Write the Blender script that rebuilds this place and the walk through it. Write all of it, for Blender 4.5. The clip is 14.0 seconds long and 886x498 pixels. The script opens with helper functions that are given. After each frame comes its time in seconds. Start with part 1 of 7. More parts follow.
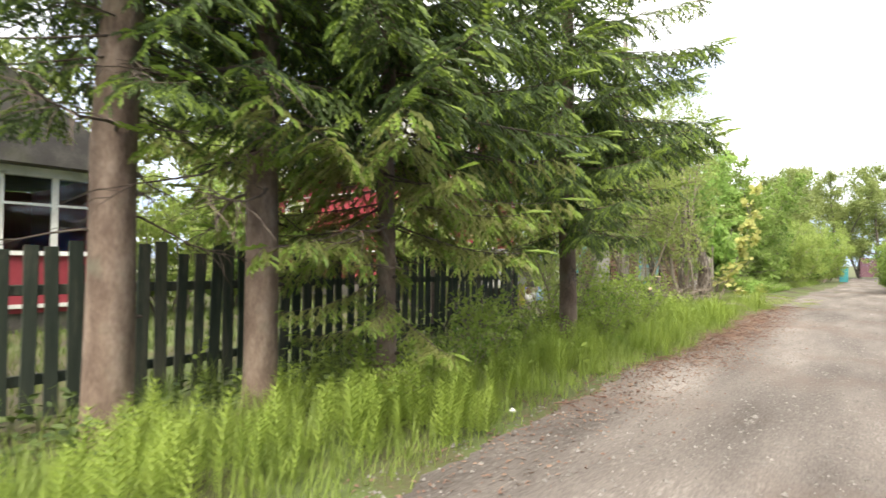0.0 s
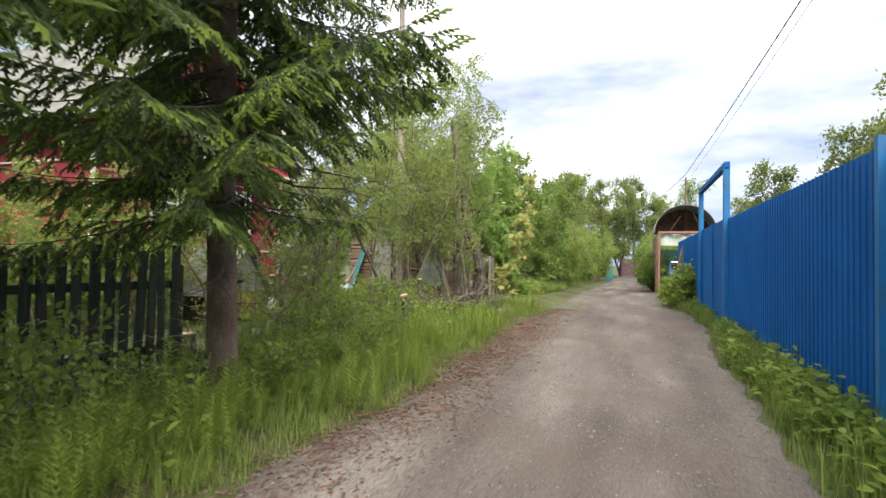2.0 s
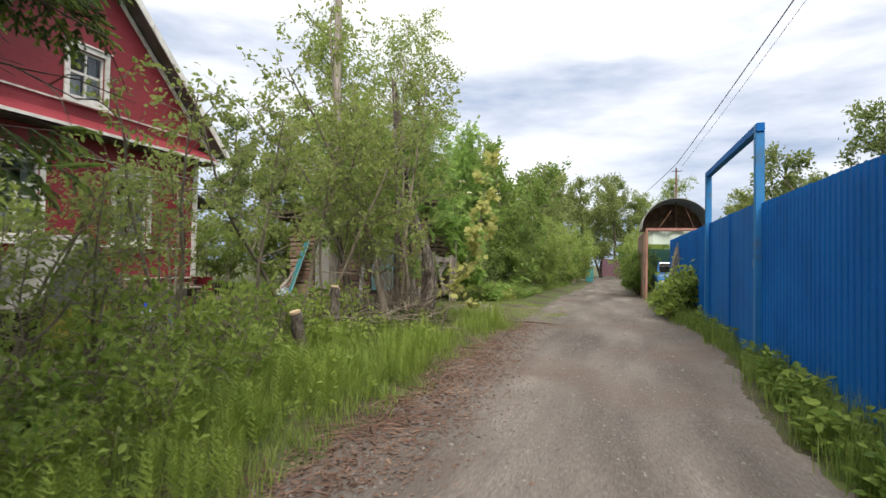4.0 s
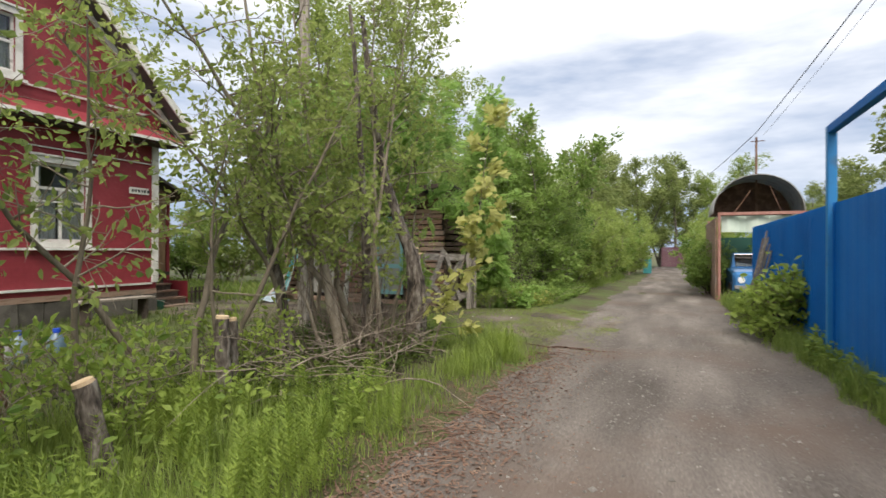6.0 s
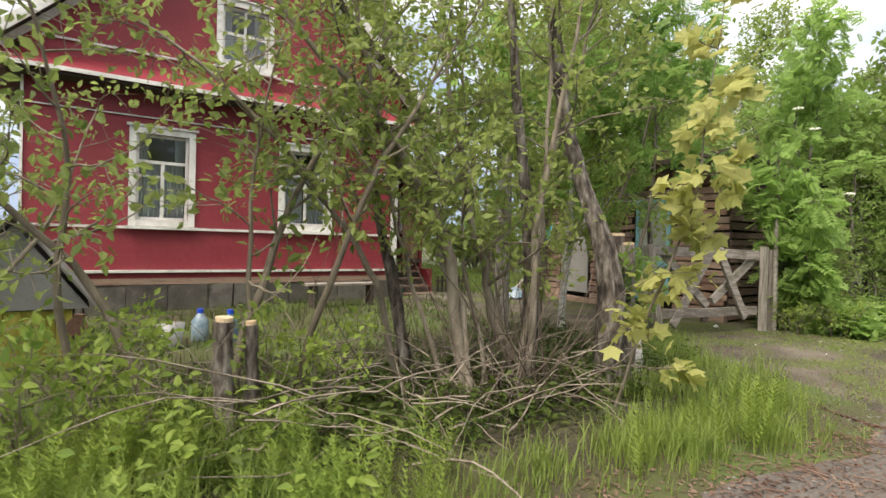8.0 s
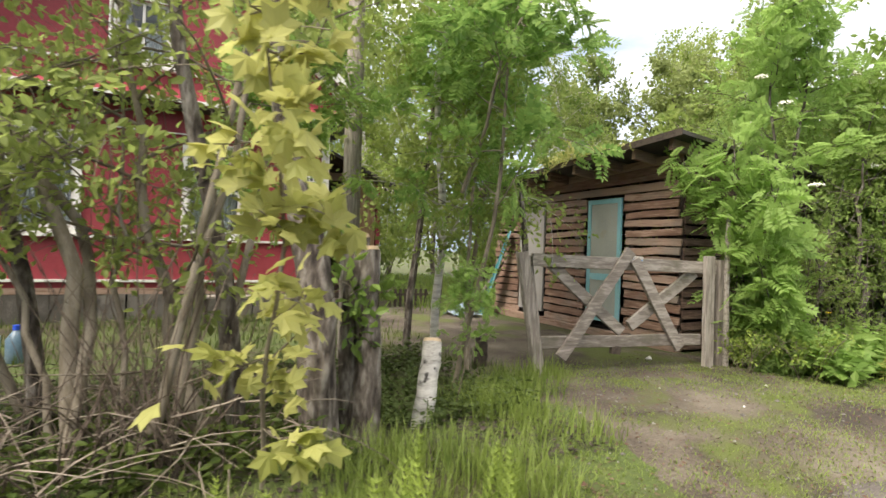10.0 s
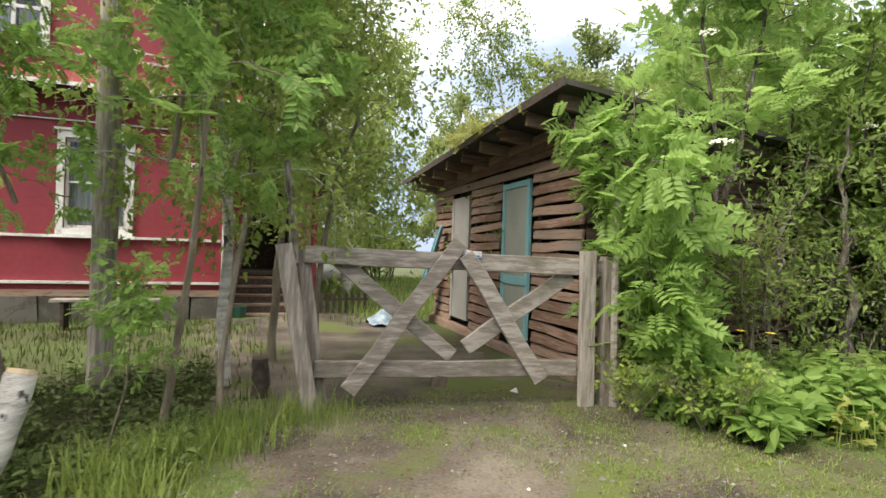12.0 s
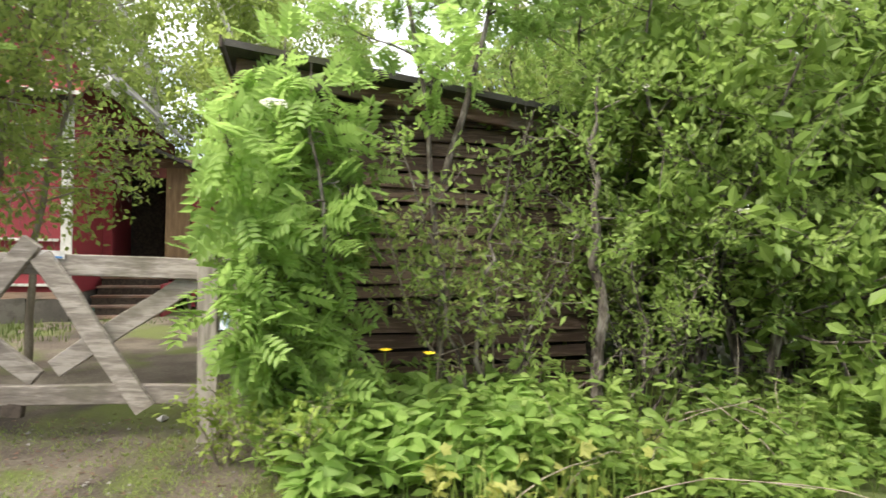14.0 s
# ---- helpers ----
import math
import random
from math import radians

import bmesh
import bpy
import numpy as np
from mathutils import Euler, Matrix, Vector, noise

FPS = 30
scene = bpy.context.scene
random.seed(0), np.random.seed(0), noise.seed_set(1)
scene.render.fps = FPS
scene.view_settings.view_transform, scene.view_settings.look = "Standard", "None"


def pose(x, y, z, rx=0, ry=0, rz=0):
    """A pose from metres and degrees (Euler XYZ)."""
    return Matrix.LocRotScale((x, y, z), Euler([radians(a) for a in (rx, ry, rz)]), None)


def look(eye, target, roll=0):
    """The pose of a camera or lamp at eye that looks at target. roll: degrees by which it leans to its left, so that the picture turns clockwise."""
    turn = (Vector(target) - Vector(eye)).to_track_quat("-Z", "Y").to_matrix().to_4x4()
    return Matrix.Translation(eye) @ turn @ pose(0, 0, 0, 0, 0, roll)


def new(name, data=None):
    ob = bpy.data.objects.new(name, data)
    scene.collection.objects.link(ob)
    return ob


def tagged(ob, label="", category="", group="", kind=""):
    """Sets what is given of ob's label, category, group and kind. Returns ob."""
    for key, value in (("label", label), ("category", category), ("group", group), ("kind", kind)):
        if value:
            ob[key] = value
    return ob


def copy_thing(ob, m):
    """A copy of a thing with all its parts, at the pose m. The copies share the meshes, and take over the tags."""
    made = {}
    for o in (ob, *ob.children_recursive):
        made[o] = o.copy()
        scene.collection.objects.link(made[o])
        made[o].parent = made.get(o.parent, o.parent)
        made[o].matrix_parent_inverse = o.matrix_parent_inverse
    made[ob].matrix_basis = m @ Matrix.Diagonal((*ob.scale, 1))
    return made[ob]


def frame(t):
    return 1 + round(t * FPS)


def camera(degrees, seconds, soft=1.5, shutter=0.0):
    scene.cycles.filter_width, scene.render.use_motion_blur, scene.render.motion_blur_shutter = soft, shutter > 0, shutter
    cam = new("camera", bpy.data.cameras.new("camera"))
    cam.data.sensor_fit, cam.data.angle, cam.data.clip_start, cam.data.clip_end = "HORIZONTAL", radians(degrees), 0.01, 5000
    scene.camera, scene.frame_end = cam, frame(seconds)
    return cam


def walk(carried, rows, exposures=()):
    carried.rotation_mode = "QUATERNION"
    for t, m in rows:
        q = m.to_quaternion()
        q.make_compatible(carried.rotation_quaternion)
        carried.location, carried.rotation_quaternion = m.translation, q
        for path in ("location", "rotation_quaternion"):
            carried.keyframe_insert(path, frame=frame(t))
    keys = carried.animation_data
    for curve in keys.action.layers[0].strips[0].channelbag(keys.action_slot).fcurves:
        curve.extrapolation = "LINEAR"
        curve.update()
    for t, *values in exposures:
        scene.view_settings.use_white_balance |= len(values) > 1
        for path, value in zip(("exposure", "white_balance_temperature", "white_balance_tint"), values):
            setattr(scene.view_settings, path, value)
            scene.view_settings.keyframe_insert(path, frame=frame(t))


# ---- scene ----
cam = camera(78.5, 14.0, soft=1.5, shutter=0.2)
PATH = [
    (0.0, look((0.022, -0.073, 1.211), (-1.013, 1.224, 1.247), 0.7)),
    (0.5, look((-0.033, 0.814, 1.251), (-0.914, 2.222, 1.280), 0.8)),
    (1.0, look((-0.055, 1.643, 1.248), (-0.816, 3.117, 1.280), 0.8)),
    (1.5, look((-0.094, 2.444, 1.227), (-0.732, 3.977, 1.264), 0.7)),
    (2.0, look((-0.152, 3.213, 1.214), (-0.696, 4.781, 1.257), 0.8)),
    (2.5, look((-0.254, 3.928, 1.214), (-0.777, 5.502, 1.260), 1.0)),
    (3.0, look((-0.277, 4.641, 1.244), (-0.781, 6.222, 1.290), 1.0)),
    (3.5, look((-0.338, 5.383, 1.265), (-0.831, 6.968, 1.310), 0.9)),
    (3.7, look((-0.337, 5.666, 1.241), (-0.825, 7.252, 1.286), 1.0)),
    (5.8, look((-0.413, 8.874, 1.441), (-0.979, 10.434, 1.445), 0.4)),
    (6.0, look((-0.427, 9.163, 1.465), (-1.065, 10.695, 1.472), 0.2)),
    (6.5, look((-0.495, 9.845, 1.462), (-1.415, 11.226, 1.464), 0.3)),
    (7.0, look((-0.487, 10.532, 1.450), (-1.618, 11.746, 1.455), 0.2)),
    (7.2, look((-0.538, 10.800, 1.422), (-1.740, 11.945, 1.419), 0.5)),
    (9.3, look((-0.323, 13.805, 1.407), (-1.794, 14.576, 1.402), 1.9)),
    (9.5, look((-0.289, 14.127, 1.428), (-1.770, 14.878, 1.430), 1.7)),
    (10.0, look((-0.263, 14.930, 1.428), (-1.755, 15.660, 1.433), 1.8)),
    (10.5, look((-0.316, 15.692, 1.438), (-1.819, 16.397, 1.448), 1.6)),
    (11.0, look((-0.420, 16.450, 1.411), (-1.944, 17.109, 1.421), 1.8)),
    (11.5, look((-0.629, 17.122, 1.396), (-2.174, 17.730, 1.402), 2.0)),
    (12.0, look((-0.719, 17.832, 1.413), (-2.287, 18.376, 1.423), 1.8)),
    (12.5, look((-0.808, 18.525, 1.434), (-2.400, 18.993, 1.436), 1.8)),
    (13.0, look((-0.816, 19.307, 1.451), (-2.428, 19.705, 1.453), 1.8)),
    (13.5, look((-0.780, 20.074, 1.471), (-2.395, 20.458, 1.472), 1.8)),
    (14.0, look((-0.684, 20.974, 1.513), (-2.290, 21.392, 1.504), 1.2)),
]
walk(cam, PATH, [(0.0, 1.68, 6980, 10), (0.5, 1.5, 6930, 10), (1.0, 1.2, 6850, 11), (2.0, 0.95, 6800, 11), (3.5, 0.65, 6800, 11), (6.5, 0.68, 6850, 11), (9.5, 1.25, 7050, 12), (11.0, 1.2, 7000, 12), (12.0, 1.22, 6900, 11), (13.0, 1.38, 6900, 11), (14.0, 1.62, 6900, 10)])

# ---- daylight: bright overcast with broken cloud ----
world = bpy.data.worlds.new("overcast_sky")
scene.world = world
world.use_nodes = True
wn, wl = world.node_tree.nodes, world.node_tree.links
wbg = wn["Background"]
sky = wn.new("ShaderNodeTexSky")
sky.sky_type, sky.sun_disc = 'NISHITA', False
sky.sun_elevation, sky.sun_rotation = radians(51), radians(160)
skyk = wn.new("ShaderNodeMix"); skyk.data_type, skyk.blend_type = 'RGBA', 'MULTIPLY'
skyk.inputs[0].default_value = 1.0
skyk.inputs[7].default_value = (0.10, 0.10, 0.10, 1)
wl.new(sky.outputs[0], skyk.inputs[6])
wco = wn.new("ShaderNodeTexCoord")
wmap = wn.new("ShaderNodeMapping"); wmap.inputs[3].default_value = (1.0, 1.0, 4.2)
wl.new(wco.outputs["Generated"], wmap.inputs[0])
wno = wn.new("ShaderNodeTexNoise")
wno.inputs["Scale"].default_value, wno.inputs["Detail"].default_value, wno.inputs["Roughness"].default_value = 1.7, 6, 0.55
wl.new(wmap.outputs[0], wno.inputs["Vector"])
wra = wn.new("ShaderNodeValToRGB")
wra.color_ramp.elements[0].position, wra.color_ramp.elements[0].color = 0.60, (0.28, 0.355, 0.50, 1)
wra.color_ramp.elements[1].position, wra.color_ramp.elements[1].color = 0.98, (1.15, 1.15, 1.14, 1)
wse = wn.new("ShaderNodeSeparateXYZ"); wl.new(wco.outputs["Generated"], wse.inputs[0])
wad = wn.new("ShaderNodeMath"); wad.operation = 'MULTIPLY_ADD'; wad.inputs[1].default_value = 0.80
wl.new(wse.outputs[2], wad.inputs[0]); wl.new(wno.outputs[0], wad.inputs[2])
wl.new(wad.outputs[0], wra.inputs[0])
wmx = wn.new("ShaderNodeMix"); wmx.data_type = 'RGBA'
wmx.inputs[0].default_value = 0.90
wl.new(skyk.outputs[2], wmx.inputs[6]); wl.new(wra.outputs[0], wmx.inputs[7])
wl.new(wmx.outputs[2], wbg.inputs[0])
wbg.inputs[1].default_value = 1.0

sun = new("sun", bpy.data.lights.new("sun", 'SUN'))
sun.data.energy, sun.data.angle, sun.data.color = 2.6, radians(32), (1.0, 0.95, 0.87)
sun.matrix_world = look((10, -25, 46), (-3, 10, 0))


# ---- materials ----
def nodes_of(name, rough=0.8, metal=0.0):
    m = bpy.data.materials.new(name)
    m.use_nodes = True
    nt = m.node_tree
    b = nt.nodes["Principled BSDF"]
    b.inputs["Roughness"].default_value, b.inputs["Metallic"].default_value = rough, metal
    return m, nt, b


def surface(name, cols, scale=6.0, stretch=(1, 1, 1), rough=0.8, metal=0.0, bump=0.3, fine=60.0, rand=0.25, grime=None, dist=0.01, shift=1.0, span=None):
    """Colour from two scales of noise over 2-4 base colours, grain relief, piece-to-piece variation."""
    m, nt, b = nodes_of(name, rough, metal)
    n, l = nt.nodes, nt.links
    co = n.new("ShaderNodeTexCoord"); inf = n.new("ShaderNodeObjectInfo")
    off = n.new("ShaderNodeVectorMath"); off.operation = 'MULTIPLY_ADD'
    off.inputs[1].default_value = (37.0 * shift, 19.0 * shift, 23.0 * shift)
    l.new(inf.outputs["Random"], off.inputs[0]); l.new(co.outputs["Object"], off.inputs[2])
    mp = n.new("ShaderNodeMapping"); mp.inputs[3].default_value = stretch
    l.new(off.outputs[0], mp.inputs[0])
    n1 = n.new("ShaderNodeTexNoise"); n1.inputs["Scale"].default_value = scale; n1.inputs["Detail"].default_value = 5
    n2 = n.new("ShaderNodeTexNoise"); n2.inputs["Scale"].default_value = fine; n2.inputs["Detail"].default_value = 4
    l.new(mp.outputs[0], n1.inputs["Vector"]); l.new(mp.outputs[0], n2.inputs["Vector"])
    add = n.new("ShaderNodeMath"); add.operation = 'MULTIPLY_ADD'; add.inputs[1].default_value = 0.45
    l.new(n2.outputs[0], add.inputs[0]); l.new(n1.outputs[0], add.inputs[2])
    rm = n.new("ShaderNodeMath"); rm.operation = 'MULTIPLY_ADD'; rm.inputs[1].default_value = rand
    l.new(inf.outputs["Random"], rm.inputs[0]); l.new(add.outputs[0], rm.inputs[2])
    ra = n.new("ShaderNodeValToRGB")
    lo, hi = span or (0.50, 0.98 + rand * 0.8)
    els = ra.color_ramp.elements
    while len(els) < len(cols):
        els.new(0.5)
    for i, c in enumerate(cols):
        els[i].position = min(1.0, lo + (hi - lo) * i / (len(cols) - 1))
        els[i].color = (*c, 1)
    l.new(rm.outputs[0], ra.inputs[0])
    last = ra.outputs[0]
    if grime:
        n3 = n.new("ShaderNodeTexNoise"); n3.inputs["Scale"].default_value = grime[1]; n3.inputs["Detail"].default_value = 6
        l.new(off.outputs[0], n3.inputs["Vector"])
        g = n.new("ShaderNodeValToRGB"); g.color_ramp.elements[0].position, g.color_ramp.elements[1].position = grime[2], grime[3]
        l.new(n3.outputs[0], g.inputs[0])
        mx = n.new("ShaderNodeMix"); mx.data_type = 'RGBA'; mx.inputs[7].default_value = (*grime[0], 1)
        l.new(g.outputs[0], mx.inputs[0]); l.new(last, mx.inputs[6])
        last = mx.outputs[2]
    l.new(last, b.inputs["Base Color"])
    if bump:
        bp = n.new("ShaderNodeBump"); bp.inputs["Strength"].default_value = bump; bp.inputs["Distance"].default_value = dist
        l.new(add.outputs[0], bp.inputs["Height"]); l.new(bp.outputs[0], b.inputs["Normal"])
    return m


def leafy(name, dark, light, trans=0.35, rough=0.55):
    """Leaf: per-leaf colour, gloss and light passing through."""
    m, nt, b = nodes_of(name, rough)
    n, l = nt.nodes, nt.links
    ge = n.new("ShaderNodeNewGeometry"); inf = n.new("ShaderNodeObjectInfo")
    co = n.new("ShaderNodeTexCoord")
    no = n.new("ShaderNodeTexNoise"); no.inputs["Scale"].default_value = 1.3
    l.new(co.outputs["Object"], no.inputs["Vector"])
    a = n.new("ShaderNodeMath"); a.operation = 'MULTIPLY_ADD'; a.inputs[1].default_value = 0.55
    l.new(ge.outputs["Random Per Island"], a.inputs[0]); l.new(no.outputs[0], a.inputs[2])
    a2 = n.new("ShaderNodeMath"); a2.operation = 'MULTIPLY_ADD'; a2.inputs[1].default_value = 0.35
    l.new(inf.outputs["Random"], a2.inputs[0]); l.new(a.outputs[0], a2.inputs[2])
    ra = n.new("ShaderNodeValToRGB")
    ra.color_ramp.elements[0].position, ra.color_ramp.elements[0].color = 0.45, (*dark, 1)
    ra.color_ramp.elements[1].position, ra.color_ramp.elements[1].color = 1.0, (*light, 1)
    l.new(a2.outputs[0], ra.inputs[0])
    l.new(ra.outputs[0], b.inputs["Base Color"])
    b.inputs["Specular IOR Level"].default_value = 0.3
    tr = n.new("ShaderNodeBsdfTranslucent")
    l.new(ra.outputs[0], tr.inputs[0])
    mx = n.new("ShaderNodeMixShader"); mx.inputs[0].default_value = trans
    l.new(b.outputs[0], mx.inputs[1]); l.new(tr.outputs[0], mx.inputs[2])
    l.new(mx.outputs[0], n["Material Output"].inputs[0])
    return m


M = {}
M["ground"] = surface("soil_and_moss", [(0.038, 0.030, 0.020), (0.062, 0.060, 0.022), (0.058, 0.085, 0.019), (0.098, 0.118, 0.030)], 1.1, rough=0.95, bump=0.8, fine=35, rand=0, dist=0.03)
M["road"] = surface("gravel_road", [(0.054, 0.045, 0.039), (0.094, 0.081, 0.073), (0.138, 0.120, 0.108), (0.225, 0.203, 0.185)], 1.0, (1.5, 0.30, 1), rough=0.95, bump=1.0, fine=48, rand=0, grime=((0.098, 0.070, 0.056), 0.55, 0.50, 0.72), dist=0.025, span=(0.52, 0.96))
M["drive"] = surface("trodden_earth", [(0.038, 0.029, 0.022), (0.080, 0.063, 0.048), (0.118, 0.098, 0.075), (0.165, 0.142, 0.112)], 1.6, rough=0.95, bump=1.0, fine=45, rand=0, grime=((0.080, 0.098, 0.022), 1.3, 0.50, 0.62), dist=0.025, span=(0.56, 0.94))
M["stone"] = surface("pebble_stone", [(0.10, 0.092, 0.084), (0.18, 0.168, 0.155), (0.29, 0.275, 0.255)], 9, rough=0.9, bump=0.3, rand=0.3)
M["blue"] = surface("blue_painted_sheet", [(0.001, 0.085, 0.31), (0.001, 0.110, 0.40), (0.002, 0.125, 0.44)], 1.2, rough=0.6, bump=0.03, fine=20, rand=0.2)
M["blue"].node_tree.nodes["Principled BSDF"].inputs["Specular IOR Level"].default_value = 0.15
M["bluepost"] = surface("light_blue_painted_steel", [(0.005, 0.125, 0.34), (0.008, 0.175, 0.44)], 3, rough=0.5, bump=0.05, grime=((0.05, 0.10, 0.16), 4, 0.55, 0.75))
M["red"] = surface("red_painted_boards", [(0.205, 0.020, 0.030), (0.245, 0.027, 0.040), (0.285, 0.038, 0.052)], 0.9, rough=0.65, bump=0.05, fine=14, rand=0.05, grime=((0.19, 0.035, 0.038), 1.1, 0.60, 0.85), shift=0.0)
M["white"] = surface("weathered_white_paint", [(0.45, 0.44, 0.41), (0.66, 0.65, 0.62), (0.78, 0.77, 0.74)], 4, rough=0.6, bump=0.15, rand=0.15, grime=((0.25, 0.22, 0.18), 7, 0.60, 0.78))
M["grey_wood"] = surface("silvered_timber", [(0.125, 0.106, 0.090), (0.235, 0.206, 0.178), (0.360, 0.325, 0.288)], 3, (9, 1.2, 9), rough=0.9, bump=0.6, fine=9, rand=0.25, grime=((0.10, 0.095, 0.06), 3, 0.55, 0.8))
M["grey_wood_y"] = surface("silvered_beam", [(0.125, 0.106, 0.090), (0.235, 0.206, 0.178), (0.360, 0.325, 0.288)], 3, (12, 12, 1.2), rough=0.9, bump=0.6, fine=9, rand=0.25, grime=((0.10, 0.095, 0.06), 3, 0.55, 0.8))
M["brown_wood"] = surface("weathered_brown_plank", [(0.105, 0.056, 0.038), (0.200, 0.120, 0.085), (0.290, 0.200, 0.152)], 3, (1.2, 1.2, 14), rough=0.9, bump=0.6, fine=9, rand=0.35, grime=((0.19, 0.17, 0.145), 1.6, 0.52, 0.75))
# Darker copy of the brown plank: tree shade painted into the lane-side wall.
M["shaded_wood"] = surface("shaded_brown_plank", [(0.045, 0.027, 0.020), (0.085, 0.052, 0.038), (0.145, 0.098, 0.072)], 3, (1.2, 1.2, 14), rough=0.9, bump=0.6, fine=9, rand=0.35)
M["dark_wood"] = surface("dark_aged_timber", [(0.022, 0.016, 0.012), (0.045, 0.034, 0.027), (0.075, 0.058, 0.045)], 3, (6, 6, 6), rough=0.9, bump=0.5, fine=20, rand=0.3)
M["picket"] = surface("dark_green_stain", [(0.014, 0.022, 0.014), (0.026, 0.036, 0.024), (0.055, 0.056, 0.040)], 3, (8, 8, 0.8), rough=0.85, bump=0.5, fine=20, rand=0.3)
M["doorblue"] = surface("pale_blue_door_paint", [(0.15, 0.36, 0.42), (0.20, 0.44, 0.49), (0.27, 0.50, 0.53)], 3, (1, 1, 0.5), rough=0.6, bump=0.2, rand=0.1, grime=((0.35, 0.36, 0.30), 4, 0.6, 0.8))
M["doorpanel"] = surface("worn_cream_panel", [(0.25, 0.28, 0.25), (0.32, 0.34, 0.30), (0.25, 0.36, 0.36)], 2.2, (1, 1, 0.6), rough=0.65, bump=0.2, rand=0.1, grime=((0.28, 0.24, 0.14), 3, 0.58, 0.78))
M["greydoor"] = surface("grey_door_paint", [(0.26, 0.25, 0.23), (0.34, 0.33, 0.31)], 3, rough=0.7, bump=0.2)
M["roofing"] = surface("bitumen_felt", [(0.025, 0.023, 0.022), (0.05, 0.046, 0.043), (0.08, 0.075, 0.065)], 3, rough=0.9, bump=0.5, grime=((0.05, 0.055, 0.02), 1.2, 0.55, 0.75))
M["slate"] = surface("grey_corrugated_cement", [(0.09, 0.09, 0.087), (0.15, 0.15, 0.144), (0.21, 0.21, 0.20)], 2.5, rough=0.9, bump=0.3, grime=((0.10, 0.11, 0.05), 1.5, 0.55, 0.75))
M["found"] = surface("grey_foundation_stone", [(0.042, 0.038, 0.033), (0.082, 0.075, 0.066), (0.130, 0.120, 0.107)], 4, rough=0.95, bump=0.6, rand=0.3, grime=((0.09, 0.10, 0.05), 2, 0.55, 0.8))
M["bark"] = surface("spruce_bark", [(0.085, 0.055, 0.040), (0.165, 0.118, 0.088), (0.25, 0.190, 0.148)], 5, (1.6, 1.6, 0.7), rough=0.95, bump=1.0, fine=38, rand=0.1, grime=((0.14, 0.145, 0.10), 2.5, 0.55, 0.75), dist=0.02)
M["greybark"] = surface("grey_furrowed_bark", [(0.026, 0.020, 0.016), (0.075, 0.060, 0.049), (0.15, 0.128, 0.108), (0.27, 0.245, 0.215)], 7, (2.4, 2.4, 0.8), rough=0.95, bump=1.0, fine=16, rand=0.05, dist=0.04, span=(0.55, 0.92))
M["twig"] = surface("dry_brown_twig", [(0.040, 0.027, 0.019), (0.074, 0.053, 0.039), (0.138, 0.108, 0.084)], 6, rough=0.9, bump=0.2)
M["olivebark"] = surface("olive_young_bark", [(0.105, 0.088, 0.062), (0.180, 0.150, 0.110), (0.260, 0.225, 0.175)], 6, (2, 2, 0.6), rough=0.85, bump=0.4)
M["birchbark"] = surface("birch_bark", [(0.16, 0.145, 0.13), (0.50, 0.48, 0.45), (0.68, 0.66, 0.62)], 7, (0.6, 0.6, 3.0), rough=0.8, bump=0.3, rand=0.1, grime=((0.05, 0.045, 0.04), 9, 0.62, 0.68))
M["cutwood"] = surface("fresh_cut_wood", [(0.42, 0.30, 0.18), (0.58, 0.45, 0.30)], 8, rough=0.85, bump=0.2)
M["drytwig"] = surface("pale_dry_wood", [(0.075, 0.056, 0.042), (0.140, 0.112, 0.088), (0.26, 0.220, 0.178)], 6, rough=0.9, bump=0.2)
M["litter"] = surface("dry_leaf_litter", [(0.085, 0.048, 0.034), (0.145, 0.086, 0.062), (0.22, 0.150, 0.110)], 4, rough=0.95, bump=0.2)
M["needle"] = leafy("spruce_needles", (0.026, 0.050, 0.020), (0.085, 0.128, 0.038), 0.35, 0.5)
M["olive_needle"] = leafy("olive_spruce_needles", (0.115, 0.140, 0.045), (0.250, 0.270, 0.085), 0.5, 0.5)
M["shoot"] = leafy("spruce_new_shoots", (0.085, 0.150, 0.026), (0.190, 0.270, 0.046), 0.35, 0.55)
M["grass"] = leafy("grass_blades", (0.080, 0.145, 0.028), (0.235, 0.310, 0.075), 0.45)
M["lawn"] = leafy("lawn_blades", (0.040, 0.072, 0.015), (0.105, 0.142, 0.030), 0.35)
M["willow"] = leafy("willow_leaves", (0.130, 0.195, 0.048), (0.300, 0.365, 0.110), 0.62)
M["birchleaf"] = leafy("birch_leaves", (0.140, 0.220, 0.050), (0.310, 0.390, 0.110), 0.64)
M["dkleaf"] = leafy("dark_green_leaves", (0.070, 0.145, 0.032), (0.205, 0.305, 0.070), 0.48, 0.45)
M["rowan"] = leafy("rowan_leaves", (0.140, 0.265, 0.062), (0.320, 0.470, 0.135), 0.64, 0.45)
M["maple"] = leafy("yellow_green_maple_leaves", (0.300, 0.330, 0.080), (0.520, 0.520, 0.190), 0.55)
M["weed"] = leafy("broad_weed_leaves", (0.105, 0.190, 0.034), (0.280, 0.370, 0.078), 0.5)
M["lime"] = leafy("light_green_bush_leaves", (0.120, 0.220, 0.050), (0.310, 0.425, 0.120), 0.64, 0.5)
M["horsetail"] = leafy("horsetail_fronds", (0.120, 0.200, 0.030), (0.260, 0.345, 0.062), 0.4)
# Dark-leaved ground cover, green lowered further to carry spruce and ditch shade.
M["ditchleaf"] = leafy("shade_toned_ground_leaves", (0.028, 0.058, 0.014), (0.080, 0.115, 0.030), 0.25)
